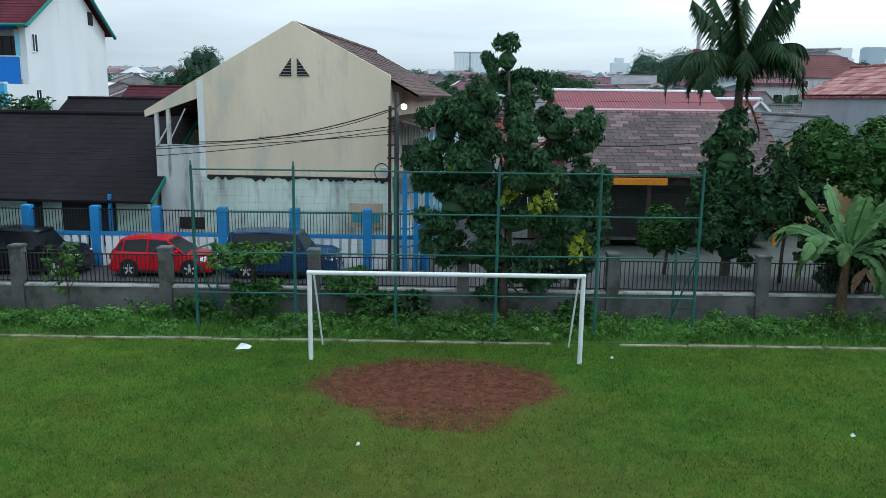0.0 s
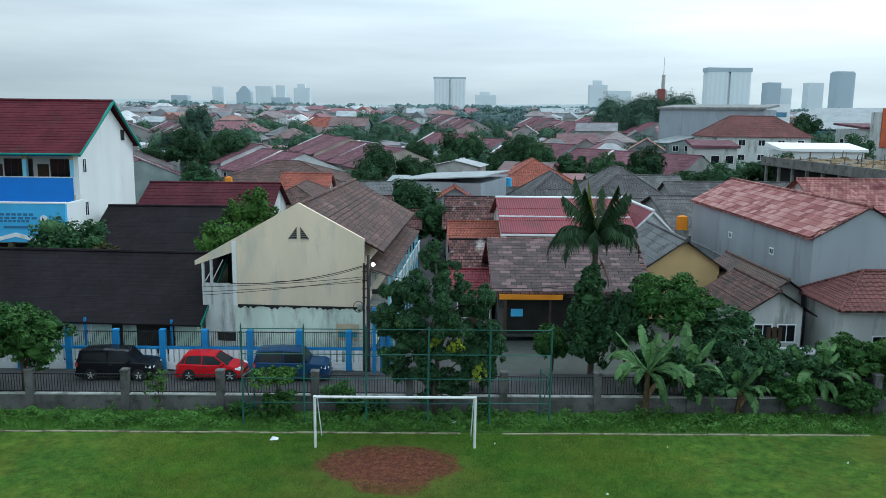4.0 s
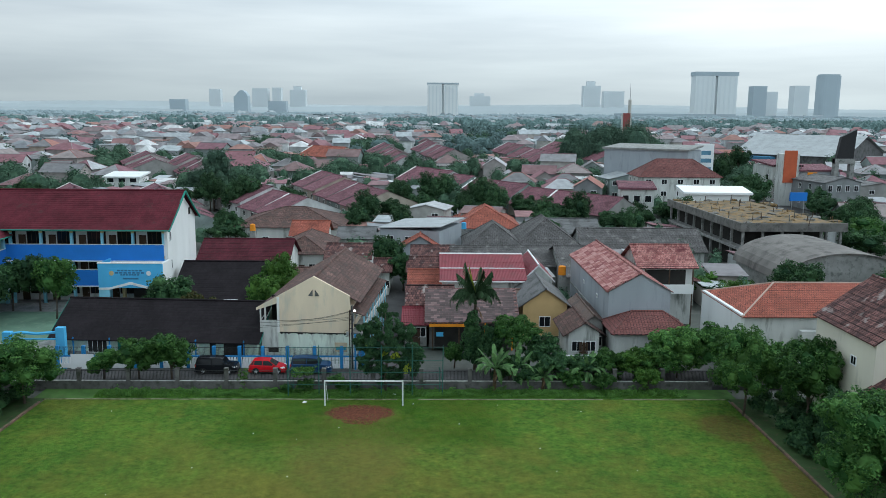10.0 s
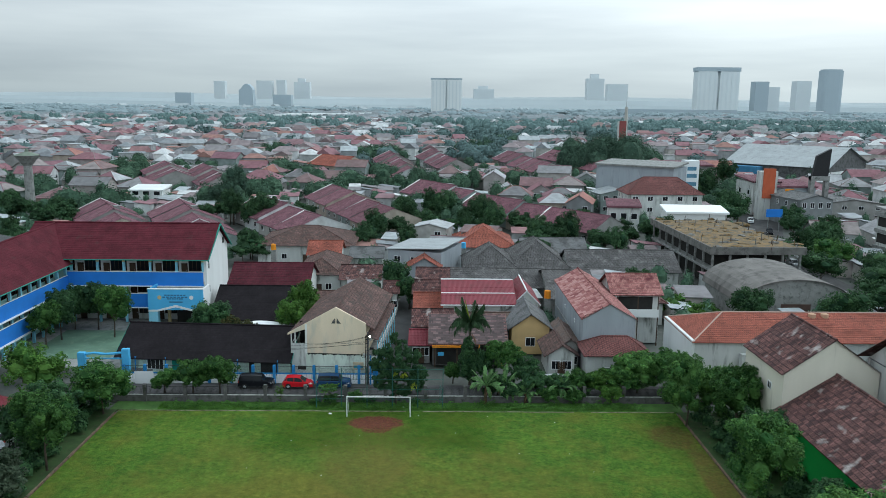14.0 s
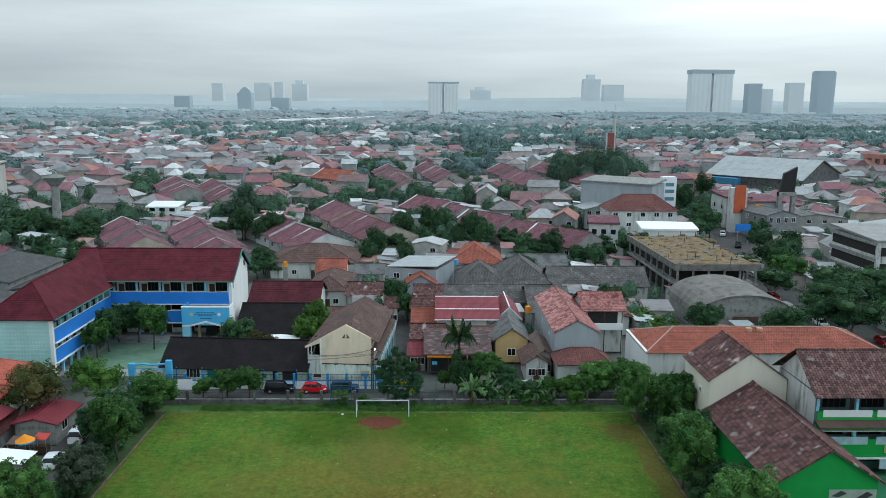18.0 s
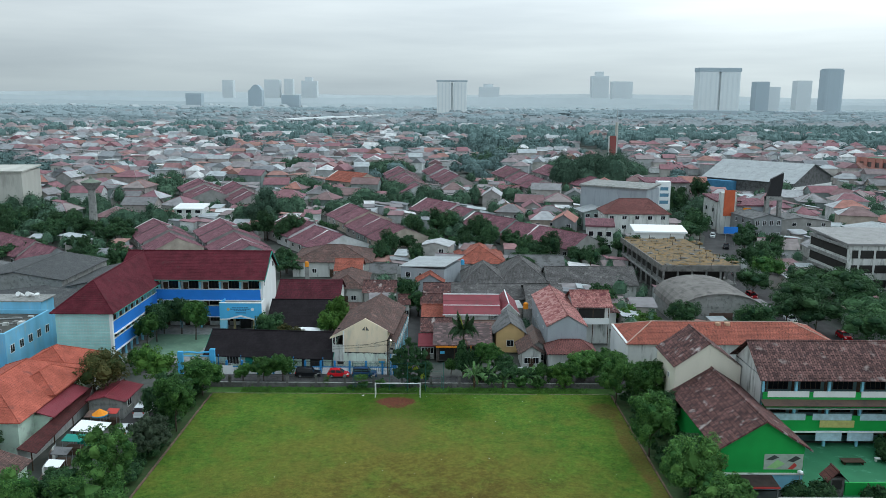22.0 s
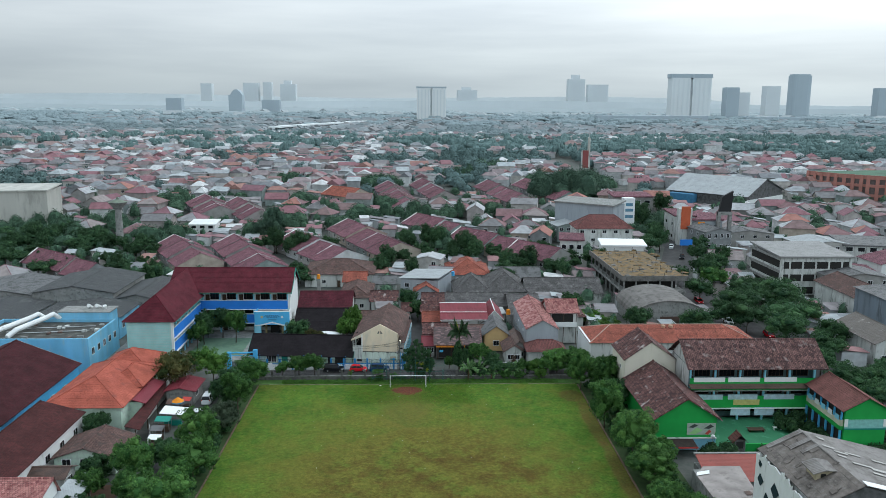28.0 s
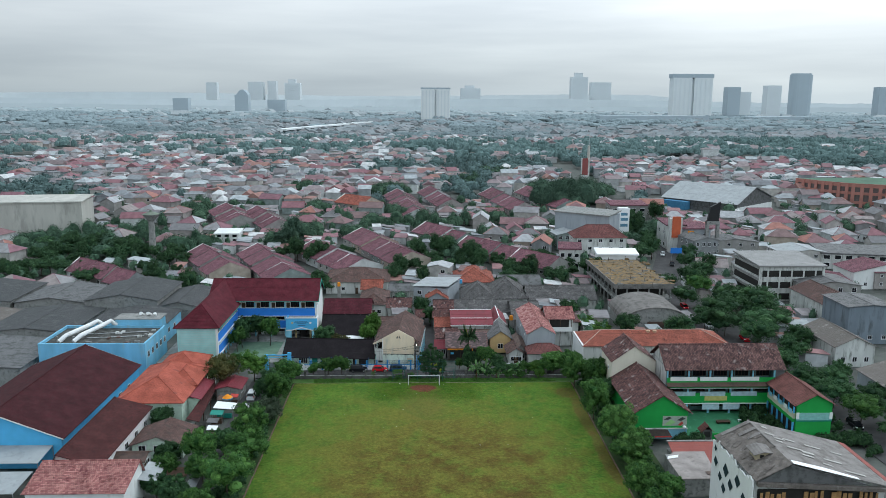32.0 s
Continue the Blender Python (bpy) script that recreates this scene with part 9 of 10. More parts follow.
# trees named one by one: beside the school, behind the cream house
for i, (x, y, h, r_, lm, lab) in enumerate((
        (-26.0, 46.0, 8.0, 3.0, L_DARK, "dark round tree beside the school"), (-21.8, 44.5, 5.6, 2.6, L_RED, "reddish shrub tree beside the school"),
        (-14.9, 49.0, 7.4, 2.3, L_FRESH, "round green tree behind the long hall"), (-13.7, 53.0, 9.0, 2.4, L_FRESH, "round green tree behind the cream house"),
        (-40.5, 46.5, 8.6, 2.4, L_MID, "tall narrow tree in the school court"), (-44.5, 50.5, 7.6, 2.6, L_DARK, "tree in the school court corner"), (-48.0, 50.5, 7.4, 2.3, L_DARK, "tree in the school court corner"),
        (-48.0, 41.5, 7.0, 2.3, L_MID, "tree beside the school wing"), (-47.5, 45.0, 7.8, 2.1, L_DARK, "tree beside the school wing"),
        (-45.7, 16.4, 9.6, 3.7, L_RED, "big tree with reddish crown"), (-39.8, 22.6, 8.4, 3.2, L_FRESH, "light green tree at the lane corner"), (-46.0, 31.0, 4.5, 1.8, L_MID, "small tree beside the school wing"),
        (-54.6, 175.5, 15.0, 4.3, L_GROVE, "tall dark tree among the row houses"), (-58.5, 173.0, 9.0, 3.8, L_GROVE, "tall dark tree among the row houses"), (-0.5, 72.0, 8.6, 3.0, L_DARK, "dark tree behind the houses"), (2.0, 68.0, 6.5, 2.0, L_DARK, "dark tree in the alley"),
        (56.5, 55.0, 8.5, 3.4, L_DARK, "dark tree by the warehouse"), (70.0, 52.0, 8.6, 4.2, L_DARK, "broad dark tree behind the orange roof"), (47.0, 66.0, 4.0, 4.0, L_FRESH, "thicket of fresh green shrubs"), (50.0, 58.0, 4.2, 3.6, L_FRESH, "thicket of fresh green shrubs"), (44.0, 84.5 - 10, 7.0, 3.0, L_DARK, "dark tree by the grey roofs"),
        (95, 53, 10, 7.2, L_DARK, "spreading dark tree over the road"), (101, 61, 8.5, 5.0, L_DARK, "spreading dark tree over the road"), (105, 84, 9.5, 6.2, L_DARK, "spreading dark tree over the road"), (98, 90, 9, 5.2, L_DARK, "spreading dark tree over the road"), (88, 70, 9.5, 6.0, L_DARK, "spreading dark tree over the road"), (81, 62, 8, 4.4, L_DARK, "spreading dark tree over the road"), (93, 101, 8.5, 4.6, L_MID, "spreading dark tree over the road"), (84, 108, 8, 4.2, L_DARK, "spreading dark tree over the road"), (108, 133, 8, 3.6, L_DARK, "spreading dark tree over the road"), (93, 14, 6.5, 4.0, L_DARK, "spreading dark tree over the road"), (98, 5, 6.0, 3.6, L_DARK, "spreading dark tree over the road"), (96, -5, 6.0, 3.6, L_DARK, "spreading dark tree over the road"), (99, 22, 5, 2.6, L_DARK, "spreading dark tree over the road"), (89, 45, 9, 5.0, L_DARK, "spreading dark tree over the road"), (99, 43, 8, 4.0, L_DARK, "spreading dark tree over the road"), (85, 57, 9, 5.0, L_DARK, "spreading dark tree over the road"), (93, 34, 7.5, 4.2, L_DARK, "spreading dark tree over the road"), (94, 77, 9, 5.5, L_DARK, "spreading dark tree over the road"), (101, 72, 9, 5.0, L_DARK, "spreading dark tree over the road"), (84, 88, 8, 4.5, L_DARK, "spreading dark tree over the road"), (88, 26, 6.5, 3.4, L_DARK, "spreading dark tree over the road"), (96, 112, 8.5, 4.5, L_DARK, "spreading dark tree over the road"), (102, 122, 8, 4.0, L_DARK, "spreading dark tree over the road"), (88.5, 4.5, 7.5, 4.4, L_DARK, "spreading dark tree over the road"), (89.5, -4.5, 7.0, 4.2, L_MID, "spreading dark tree over the road"), (92.0, -13.0, 6.5, 3.8, L_DARK, "spreading dark tree over the road"), (86.0, 13.0, 7.5, 4.0, L_DARK, "spreading dark tree over the road"))):
    set_tree("tree", x, y, h, r_, lm, lab, 100 + i, 5200, 0.17, z=1.3 if (x < -28 and 33 < y < 60) else 0.0)

# round trees along both sides of the pitch
EDGE = "row of round trees along the pitch"
for i, (x, y, h, r_, rz_, lm) in enumerate(((31.5, 27.5, 6.2, 3.1, 2.8, L_ROUND), (35.5, 26.5, 6.6, 3.1, 3.0, L_MID), (34.6, 17.8, 8.6, 3.0, 4.1, L_ROUND), (38.9, 15.0, 8.8, 3.1, 4.0, L_MID), (37.6, 21.6, 6.6, 2.7, 2.9, L_MID), (38.6, 6.6, 7.2, 2.9, 3.2, L_DARK),
                                   (35.0, -0.9, 9.8, 3.4, 4.5, L_MID), (39.2, -5.5, 5.4, 2.3, 2.3, L_DARK), (36.5, -13.6, 9.2, 3.9, 4.1, L_ROUND), (38.7, -18.6, 6.9, 3.1, 2.7, L_MID), (37.0, -22.2, 6.5, 4.1, 3.1, L_ROUND), (35.9, -33.2, 6.5, 2.9, 2.9, L_ROUND), (40.4, -34.2, 5.0, 2.3, 2.2, L_MID), (36.6, -41.0, 5.8, 2.8, 2.6, L_MID))):
    set_tree("tree", x, y, h, r_, lm, "dense round green tree at the edge of the pitch", 150 + i, 13000, 0.125, group=EDGE, lumps=26, rz=rz_, spread=0.72, lump=0.32)
for i, (x, y, h, r_, lm) in enumerate(((-31.6, 20.6, 6.8, 3.4, L_MID), (-34.6, 15.0, 6.4, 2.7, L_DARK), (-31.2, 6.4, 8.8, 2.9, L_MID), (-34.4, 9.6, 6.6, 2.7, L_DARK), (-31.8, -1.8, 6.0, 2.6, L_DUSTY), (-33.4, -11.8, 9.2, 3.4, L_ROUND), (-32.2, -19.7, 7.2, 4.0, L_MID), (-40.6, -21.0, 8.0, 3.1, L_MID),
                                       (-33.0, -32.6, 9.0, 4.4, L_ROUND), (-37.6, -15.8, 5.6, 2.5, L_DARK), (-38.4, -27.0, 6.2, 2.9, L_MID), (-36.0, -40.5, 6.4, 3.0, L_MID), (-41.0, -34.5, 5.4, 2.6, L_DARK), (-45.4, -25.6, 5.0, 2.4, L_MID), (-45.0, -31.6, 4.4, 2.4, L_DARK), (-52.2, -4.9, 5.2, 2.4, L_DARK), (-49.8, 24.5, 5.0, 2.2, L_MID), (-46.6, -19.6, 4.6, 2.2, L_DARK))):
    set_tree("tree", x, y, h, r_, lm, "leafy tree between the lane and the pitch", 180 + i, 11000, 0.13, group=EDGE, lumps=22, rz=min(h * 0.47, r_ * 1.2), spread=0.74, lump=0.34)
for i, (x, y, h, r_) in enumerate(((-22.9, 25.9, 5.0, 2.3), (-19.7, 25.9, 5.2, 2.4), (-26.4, 26.0, 3.4, 1.4))):
    set_tree("tree", x, y, h, r_, L_MID, "round-headed tree behind the railing", 210 + i, 9000, 0.12, z=0.25, group="round street trees", lumps=12)

vs_ = np.random.default_rng(61)
tree_clumps("verge_shrubs", "low dark shrubs along the edges of the pitch", np.concatenate([np.stack([vs_.uniform(-35.5, -31.6, 150), vs_.uniform(-45, 22, 150)], 1), np.stack([vs_.uniform(36.0, 42.0, 170), vs_.uniform(-50, 22, 170)], 1)]), 0.9, 160, 0.13, L_DARK, 62, 1.5)

tree_clumps("court_shrubs", "dark shrubs by the school court and wing", np.concatenate([np.stack([vs_.uniform(47.5, 53.4, 22), vs_.uniform(-14.6, -12.0, 22)], 1), np.stack([vs_.uniform(57.5, 63.0, 14), vs_.uniform(-14.0, -12.6, 14)], 1), np.stack([vs_.uniform(66.0, 72.0, 30), vs_.uniform(-9.5, 1.0, 30)], 1), np.stack([vs_.uniform(73.0, 86.0, 26), vs_.uniform(-14.5, -12.5, 26)], 1), np.stack([vs_.uniform(81.5, 85.5, 40), vs_.uniform(-20, 20, 40)], 1)]), 1.0, 200, 0.15, L_DARK, 64, 2.0)

# shrubs and trees behind the railing, east of the goal
for i, (x, y, h, r_, lm) in enumerate(((8.7, 31.2, 3.0, 1.0, L_MID), (4.3, 27.0, 3.6, 1.3, L_DARK), (11.0, 30.6, 5.6, 1.6, L_DARK), (14.0, 26.2, 3.4, 1.9, L_DARK), (18.4, 26.0, 3.6, 1.9, L_DARK), (21.4, 26.2, 3.2, 1.7, L_DARK), (24.2, 26.4, 3.6, 1.9, L_MID), (26.8, 26.2, 3.9, 2.0, L_FRESH), (29.0, 26.6, 4.4, 2.2, L_MID), (15.6, 24.9, 2.4, 1.4, L_DARK), (20.0, 24.6, 2.2, 1.3, L_MID), (27.6, 24.4, 2.4, 1.4, L_FRESH), (23.0, 24.4, 2.0, 1.2, L_MID))):
    set_tree("tree", x, y, h, r_, lm, "leafy shrub tree behind the railing", 230 + i, 6500, 0.115, z=0.1, lumps=15, spread=0.74, lump=0.38, trunk=0.09, group="shrubs by the street", rz=h * 0.46, core=0.55)
for i, (x, y, h, r_, lm) in enumerate(((-6.2, 24.0, 2.55, 1.35, L_FRESH), (-6.0, 23.7, 1.5, 0.95, L_MID), (-3.2, 24.1, 1.9, 0.9, L_MID), (-12.0, 23.7, 2.6, 0.6, L_FRESH), (-1.2, 24.0, 1.1, 0.7, L_DARK), (-2.3, 23.9, 1.2, 0.8, L_MID), (4.0, 23.9, 0.9, 0.6, L_MID), (-8.0, 23.8, 0.9, 0.6, L_MID))):
    set_tree("shrub", x, y, h, r_, lm, "broad-leaved shrub growing through the railing", 260 + i, (1500, 1300, 900, 260, 700, 700, 500, 500)[i], 0.10, lumps=9, trunk=0.03, group="shrubs at the fence", rz=h * (0.2, 0.45, 0.4, 0.42, 0.45, 0.45, 0.5, 0.5)[i], core=0.2)

set_tree("tree", 15.0, 29.2, 6.7, 2.35, L_MID, "round tree with light green crown beside the bananas", 290, 12000, 0.11, z=0.2, lumps=18, trunk=0.12, rz=2.0, core=0.5, spread=0.74, lump=0.36)
set_tree("tree", 12.4, 28.9, 5.6, 1.3, L_DARK, "dark shrub tree beside the palm", 291, 7000, 0.11, z=0.25, lumps=12, trunk=0.08, rz=2.4, core=0.5)
set_tree("tree", 17.6, 28.2, 5.0, 1.9, L_DARK, "dark shrub tree at the street edge", 292, 6000, 0.13, z=0.2, lumps=12, trunk=0.09, rz=2.0, core=0.5)

# the large tree behind the goal
bt = thing("mango_tree", "tall dark tree with irregular leafy crown behind the goal", "tree", at=(1.75, 24.05, 0))
big_lumps = [(-0.1, 0.3, 8.1, 0.75, 0.8, 0.8), (0.5, 0.3, 7.3, 0.7, 0.8, 0.6), (-1.9, 0.2, 6.0, 1.0, 1.1, 0.9), (-1.0, 0.0, 6.6, 0.9, 1.0, 0.8), (0.2, 0.2, 6.2, 1.1, 1.2, 0.9), (1.5, 0.2, 6.0, 1.2, 1.2, 0.8), (2.5, 0.3, 6.0, 0.7, 0.9, 0.7), (-2.3, 0.4, 5.0, 1.0, 1.1, 0.9), (-0.9, -0.1, 4.8, 1.3, 1.3, 1.1), (0.8, -0.1, 4.6, 1.4, 1.4, 1.1), (2.2, 0.1, 4.6, 1.0, 1.2, 0.9), (-1.6, 0.1, 3.6, 1.2, 1.2, 0.9), (0.2, 0.0, 3.3, 1.5, 1.3, 1.0), (1.9, 0.0, 3.3, 1.2, 1.2, 1.0), (-1.9, 0.3, 2.5, 0.9, 0.9, 0.6), (2.2, 0.2, 2.3, 0.8, 0.9, 0.6), (-0.9, 0.1, 2.1, 1.2, 1.0, 0.7), (0.6, 0.1, 1.9, 1.3, 1.0, 0.7), (1.3, 0.2, 1.3, 0.7, 0.8, 0.5), (-0.3, 0.3, 1.2, 0.7, 0.8, 0.5)]
tk = Shape().path([(0, 0, -0.1), (-0.05, 0.05, 1.2), (0.08, 0.1, 2.6), (0.0, 0.2, 4.5), (0.05, 0.25, 6.6), (-0.05, 0.3, 7.8)], 0.17, 9, 0.04)
for p in big_lumps[1:]:
    tk.path([(0.02, 0.12, max(1.4, p[2] - 1.6)), (p[0] * 0.5, p[1], p[2] - 0.6), p[:3]], 0.055, 5, 0.015)
part("trunk", tk, BARK, bt, smooth=True)
big_lumps = [(a, b, c, d * 0.88, e * 0.88, f * 0.86) for a, b, c, d, e, f in big_lumps]
part("crown", crown_mesh("crown", big_lumps, 62000, 0.072, L_MANGO, 0.35, 0.5, 77, 0.5, 0.5), L_MANGO, bt)
for j, g_ in enumerate(((0.0, -1.1, 4.0, 0.35, 0.3, 0.35), (0.95, -1.1, 3.9, 0.35, 0.3, 0.35), (2.1, -0.9, 2.6, 0.4, 0.3, 0.4), (-1.6, -0.7, 5.0, 0.3, 0.3, 0.25))):
    part("new_growth", crown_mesh("new_growth", [g_], 110, 0.10, L_YELLOW, 0.3, 0.5, 78 + j, 0.1, 0.8), L_YELLOW, bt, "yellow-green young leaves")


# ---- palm and bananas ----
def frond(s, base, az, length, lift, droop, width, n=12, comb=True, seed=0):
    """A feathered or entire leaf arching out from base."""
    r = random.Random(seed)
    d = Vector((math.cos(az), math.sin(az), 0))
    side = Vector((-math.sin(az), math.cos(az), 0))
    pts = [Vector(base) + d * length * f * (1 - 0.25 * f * f * droop) + Vector((0, 0, lift * f - droop * length * 0.55 * f * f)) for f in [i / n for i in range(n + 1)]]
    for i in range(n):
        s.rod(pts[i], pts[i + 1], 0.03 * (1 - i / n) + 0.006, n=4)
    for i in range(1, n + 1):
        f = i / n
        w = width * math.sin(math.pi * min(1, 0.15 + f * 0.85)) + (0.05 if comb else 0.004)
        if comb:
            for k in range(7):
                p = pts[i - 1].lerp(pts[i], k / 7)
                for sg in (-1, 1):
                    tip = p + side * sg * w * r.uniform(0.25, 0.75) + d * w * r.uniform(0.1, 0.5) + Vector((0, 0, -w * r.uniform(0.5, 1.25)))
                    t = (pts[i] - pts[i - 1]).normalized() * 0.055
                    s.add([p - t, p + t, tip + t * 0.3], [(0, 1, 2)])
        else:
            p, q = pts[i - 1], pts[i]
            w0 = (width * math.sin(math.pi * min(1, 0.15 + (i - 1) / n * 0.85)) + 0.004) * r.uniform(0.8, 1.0)
            for sg in (-1, 1):
                g = Vector((0, 0, -0.25))
                s.add([p, q, q + side * sg * w + g * w * r.uniform(0.6, 1.6), p + side * sg * w0 + g * w0 * r.uniform(0.6, 1.6)], [(0, 1, 2, 3)])


def blade(s, base, az, length, lift, droop, width, n=12, seed=0):
    """A banana leaf: bare stalk, then a broad blade torn into strips that hang from an arching rib."""
    r = random.Random(seed)
    n = 22
    d = Vector((math.cos(az), math.sin(az), 0))
    side = Vector((-math.sin(az), math.cos(az), 0))
    twist = r.uniform(-0.35, 0.35)
    side = (side + Vector((0, 0, twist))).normalized()
    pts = [Vector(base) + d * length * f * (1 - 0.22 * f * f * droop) + Vector((0, 0, lift * f - droop * length * 0.55 * f * f * (0.5 + 0.7 * f))) for f in [i / n for i in range(n + 1)]]
    s.path(pts, 0.04, 5, 0.006)
    first = 4
    for sg in (-1, 1):
        fold, i = r.uniform(0.1, 0.45), first
        while i < n:
            k = min(n, i + r.choice((1, 2, 3, 4)))
            sag, slip = fold + r.uniform(-0.1, 0.5) * (r.random() < 0.5), r.uniform(0.0, 0.12)
            rows = []
            for j in range(i, k + 1):
                f = (j - first) / (n - first)
                w = width * max(0.02, math.sin(math.pi * min(1, 0.06 + 0.94 * f)) ** 0.5) * (1 - 0.12 * (j == k))
                fwd = (pts[min(j + 1, n)] - pts[j - 1]).normalized()
                rows.append((pts[j], pts[j] + side * sg * w * 0.55 + fwd * w * 0.12 + Vector((0, 0, -sag * w * 0.35)), pts[j] + side * sg * w * (1 - 0.25 * sag) + fwd * (w * 0.3 - slip * (j == k)) + Vector((0, 0, -sag * w * 1.05))))
            v = [p for row in rows for p in row]
            s.add(v, [q for j in range(len(rows) - 1) for q in ((3 * j, 3 * j + 3, 3 * j + 4, 3 * j + 1), (3 * j + 1, 3 * j + 4, 3 * j + 5, 3 * j + 2))])
            i = k


pm = thing("palm_tree", "palm tree with dark drooping fronds", "palm", at=(10.8, 30.2, 0.2))
part("trunk", Shape().path([(0, 0, -0.1), (0.05, 0, 2.5), (-0.03, 0, 5.0), (0, 0, 7.2)], 0.19, 10, 0.15), BARK, pm)
part("crownshaft", Shape().rod((0, 0, 7.15), (0, 0, 8.4), 0.16, 0.09, 8), L_PALM, pm)
for i in range(13):
    s = Shape()
    frond(s, (0, 0, 8.1), i * 2.4 + 0.2, 4.3 - 0.35 * (i % 3), 2.2 + 0.45 * (i % 3), 1.55, 0.85, 16, True, i)
    part("frond", s, L_PALM, pm)
for i in range(7):
    s = Shape()
    frond(s, (0, 0, 8.3), i * 0.95 + 0.3, 2.6 + 0.3 * (i % 2), 4.1 + 0.4 * (i % 3), 1.25, 0.85, 15, True, 30 + i)
    part("frond", s, L_PALM, pm)
s = Shape()
frond(s, (0, 0, 8.4), 3.9, 1.1, 3.2, 0.2, 0.3, 10, True, 50)
part("young_frond", s, L_YELLOW, pm, "yellow young frond")
s = Shape()
frond(s, (0.2, -0.25, 6.9), 5.9, 0.8, -1.2, 1.2, 0.35, 10, True, 51)
part("dead_frond", s, DEADLEAF, pm, "dry brown hanging frond")
vine = crown_mesh("vine", [(-0.25, -0.35, 5.6, 0.9, 0.6, 0.7), (-0.35, -0.4, 4.6, 1.0, 0.6, 0.8), (-0.1, -0.4, 3.4, 0.9, 0.6, 0.9), (-0.3, -0.4, 2.2, 1.0, 0.7, 0.9), (0.0, -0.4, 1.2, 0.9, 0.7, 0.8)], 2600, 0.15, L_DARK, 0.2, 0.3, 80, 0.6)
part("climbing_vine", vine, L_DARK, pm, "dark climbing vine on the trunk")


STEM = mat("dark_banana_stem", (0.085, 0.06, 0.035), var=0.4, scale=3, stain=(0.16, 0.10, 0.05), stain_at=0.55)


def banana(x, y, h, stems, seed, label="clump of banana plants with broad torn leaves"):
    t = thing("banana_plant", label, "plant", "banana plants", (x, y, 0))
    r = random.Random(seed)
    for k in range(stems):
        bx, by = r.uniform(-0.5, 0.5) * (stems - 1), r.uniform(-0.3, 0.3)
        hh = h * r.uniform(0.36, 0.46)
        part("stem", Shape().path([(bx, by, -0.05), (bx + 0.03, by, hh * 0.5), (bx + 0.05, by, hh)], 0.19, 9, 0.10), STEM, t)
        for i in range(12):
            s = Shape()
            up = i % 4 == 0
            low = i % 4 == 2
            k_ = h / 5 * r.uniform(0.85, 1.2)
            blade(s, (bx + 0.05, by, hh - 0.08), i * 2.4 + k * 1.1 + r.uniform(-0.3, 0.3), (1.7 if up else 2.1 if low else 2.7) * k_, (2.5 if up else 0.8 if low else 1.9) * k_, 0.6 if up else 1.3 if low else 1.05, 0.29 * (0.85 + 0.3 * r.random()), 15, seed * 31 + k * 13 + i)
            part("leaf", s, L_BANANA, t)
    for q in (3.6, 5.2):
        s = Shape()
        frond(s, (0.1, -0.15, h * 0.36), q, 0.7, -0.3, 1.3, 0.16, 6, False, seed)
        part("dry_leaf", s, DEADLEAF, t, "dry brown hanging leaf")


banana(12.75, 24.0, 5.4, 2, 1)
banana(14.3, 25.2, 5.0, 2, 2)
banana(17.5, 24.4, 3.4, 2, 3, "low banana plants with pale leaves")
banana(21.6, 25.6, 4.4, 2, 4, "banana plants standing by the railing")


# ---- grass and weeds ----
def blades(name, label, n, x0, x1, y0, y1, h, w, material, seed, bare=True, z=0.0):
    r = np.random.default_rng(seed)
    x, y = r.uniform(x0, x1, n), r.uniform(y0, y1, n)
    if bare:
        keep = ((x + 0.25) / 3.2) ** 2 + ((y - 18.35) / 1.95) ** 2 > 1 + 0.4 * r.normal(size=n)
        keep &= r.random(n) < 0.35 + 0.65 * np.clip((np.hypot(x / 7, (y - 12) / 9)), 0, 1)
        edge = np.minimum(np.minimum(x - x0, x1 - x) / 4.0, np.minimum((y - y0) / 3.0, 1.0))
        keep &= r.random(n) < np.clip(edge, 0, 1)
        x, y = x[keep], y[keep]
    m = len(x)
    a, hh = r.uniform(0, 6.283, m), h * r.uniform(0.4, 1.3, m)
    lean = r.normal(size=(m, 2)) * 0.5
    b = np.stack([x, y, np.full(m, z)], 1)
    u = np.stack([np.cos(a) * w, np.sin(a) * w, np.zeros(m)], 1)
    tip = b + np.stack([lean[:, 0] * hh, lean[:, 1] * hh, hh], 1)
    me = quads_mesh(name, np.stack([b - u, b + u, tip], 1), 3)
    me.materials.append(material)
    return tagged(part(name, me, material), label, "grass", kind="stuff")


G_BLADE = leaf("grass_blade", (0.052, 0.145, 0.014), (0.155, 0.285, 0.034), rough=0.8, rnd=0.0, trans=0.25)
W_BLADE = leaf("weed_blade", (0.06, 0.155, 0.022), (0.15, 0.29, 0.05), rough=0.8, rnd=0.0, trans=0.25)
blades("grass_blades", "short grass blades on the pitch", 240000, -13.5, 14, 10.2, 21.7, 0.06, 0.008, G_BLADE, 41)
blades("dark_grass_blades", "shaded tufts of dark grass on the pitch", 14000, -13.5, 14, 10.2, 21.7, 0.07, 0.010, leaf("dark_grass_blade", (0.012, 0.04, 0.006), (0.045, 0.11, 0.014), rough=0.9, rnd=0.0, trans=0.1), 44)
blades("verge_weeds", "rank weeds along the kerb", 40000, -26, 30, 22.0, 24.3, 0.2, 0.016, W_BLADE, 42, False, 0.03)
wl_ = [(x, 22.2 + 2.0 * rng.random(), 0.08, 0.35 + 0.35 * rng.random(), 0.35, 0.22 + 0.34 * rng.random()) for x in np.arange(-25, 31, 0.22)]
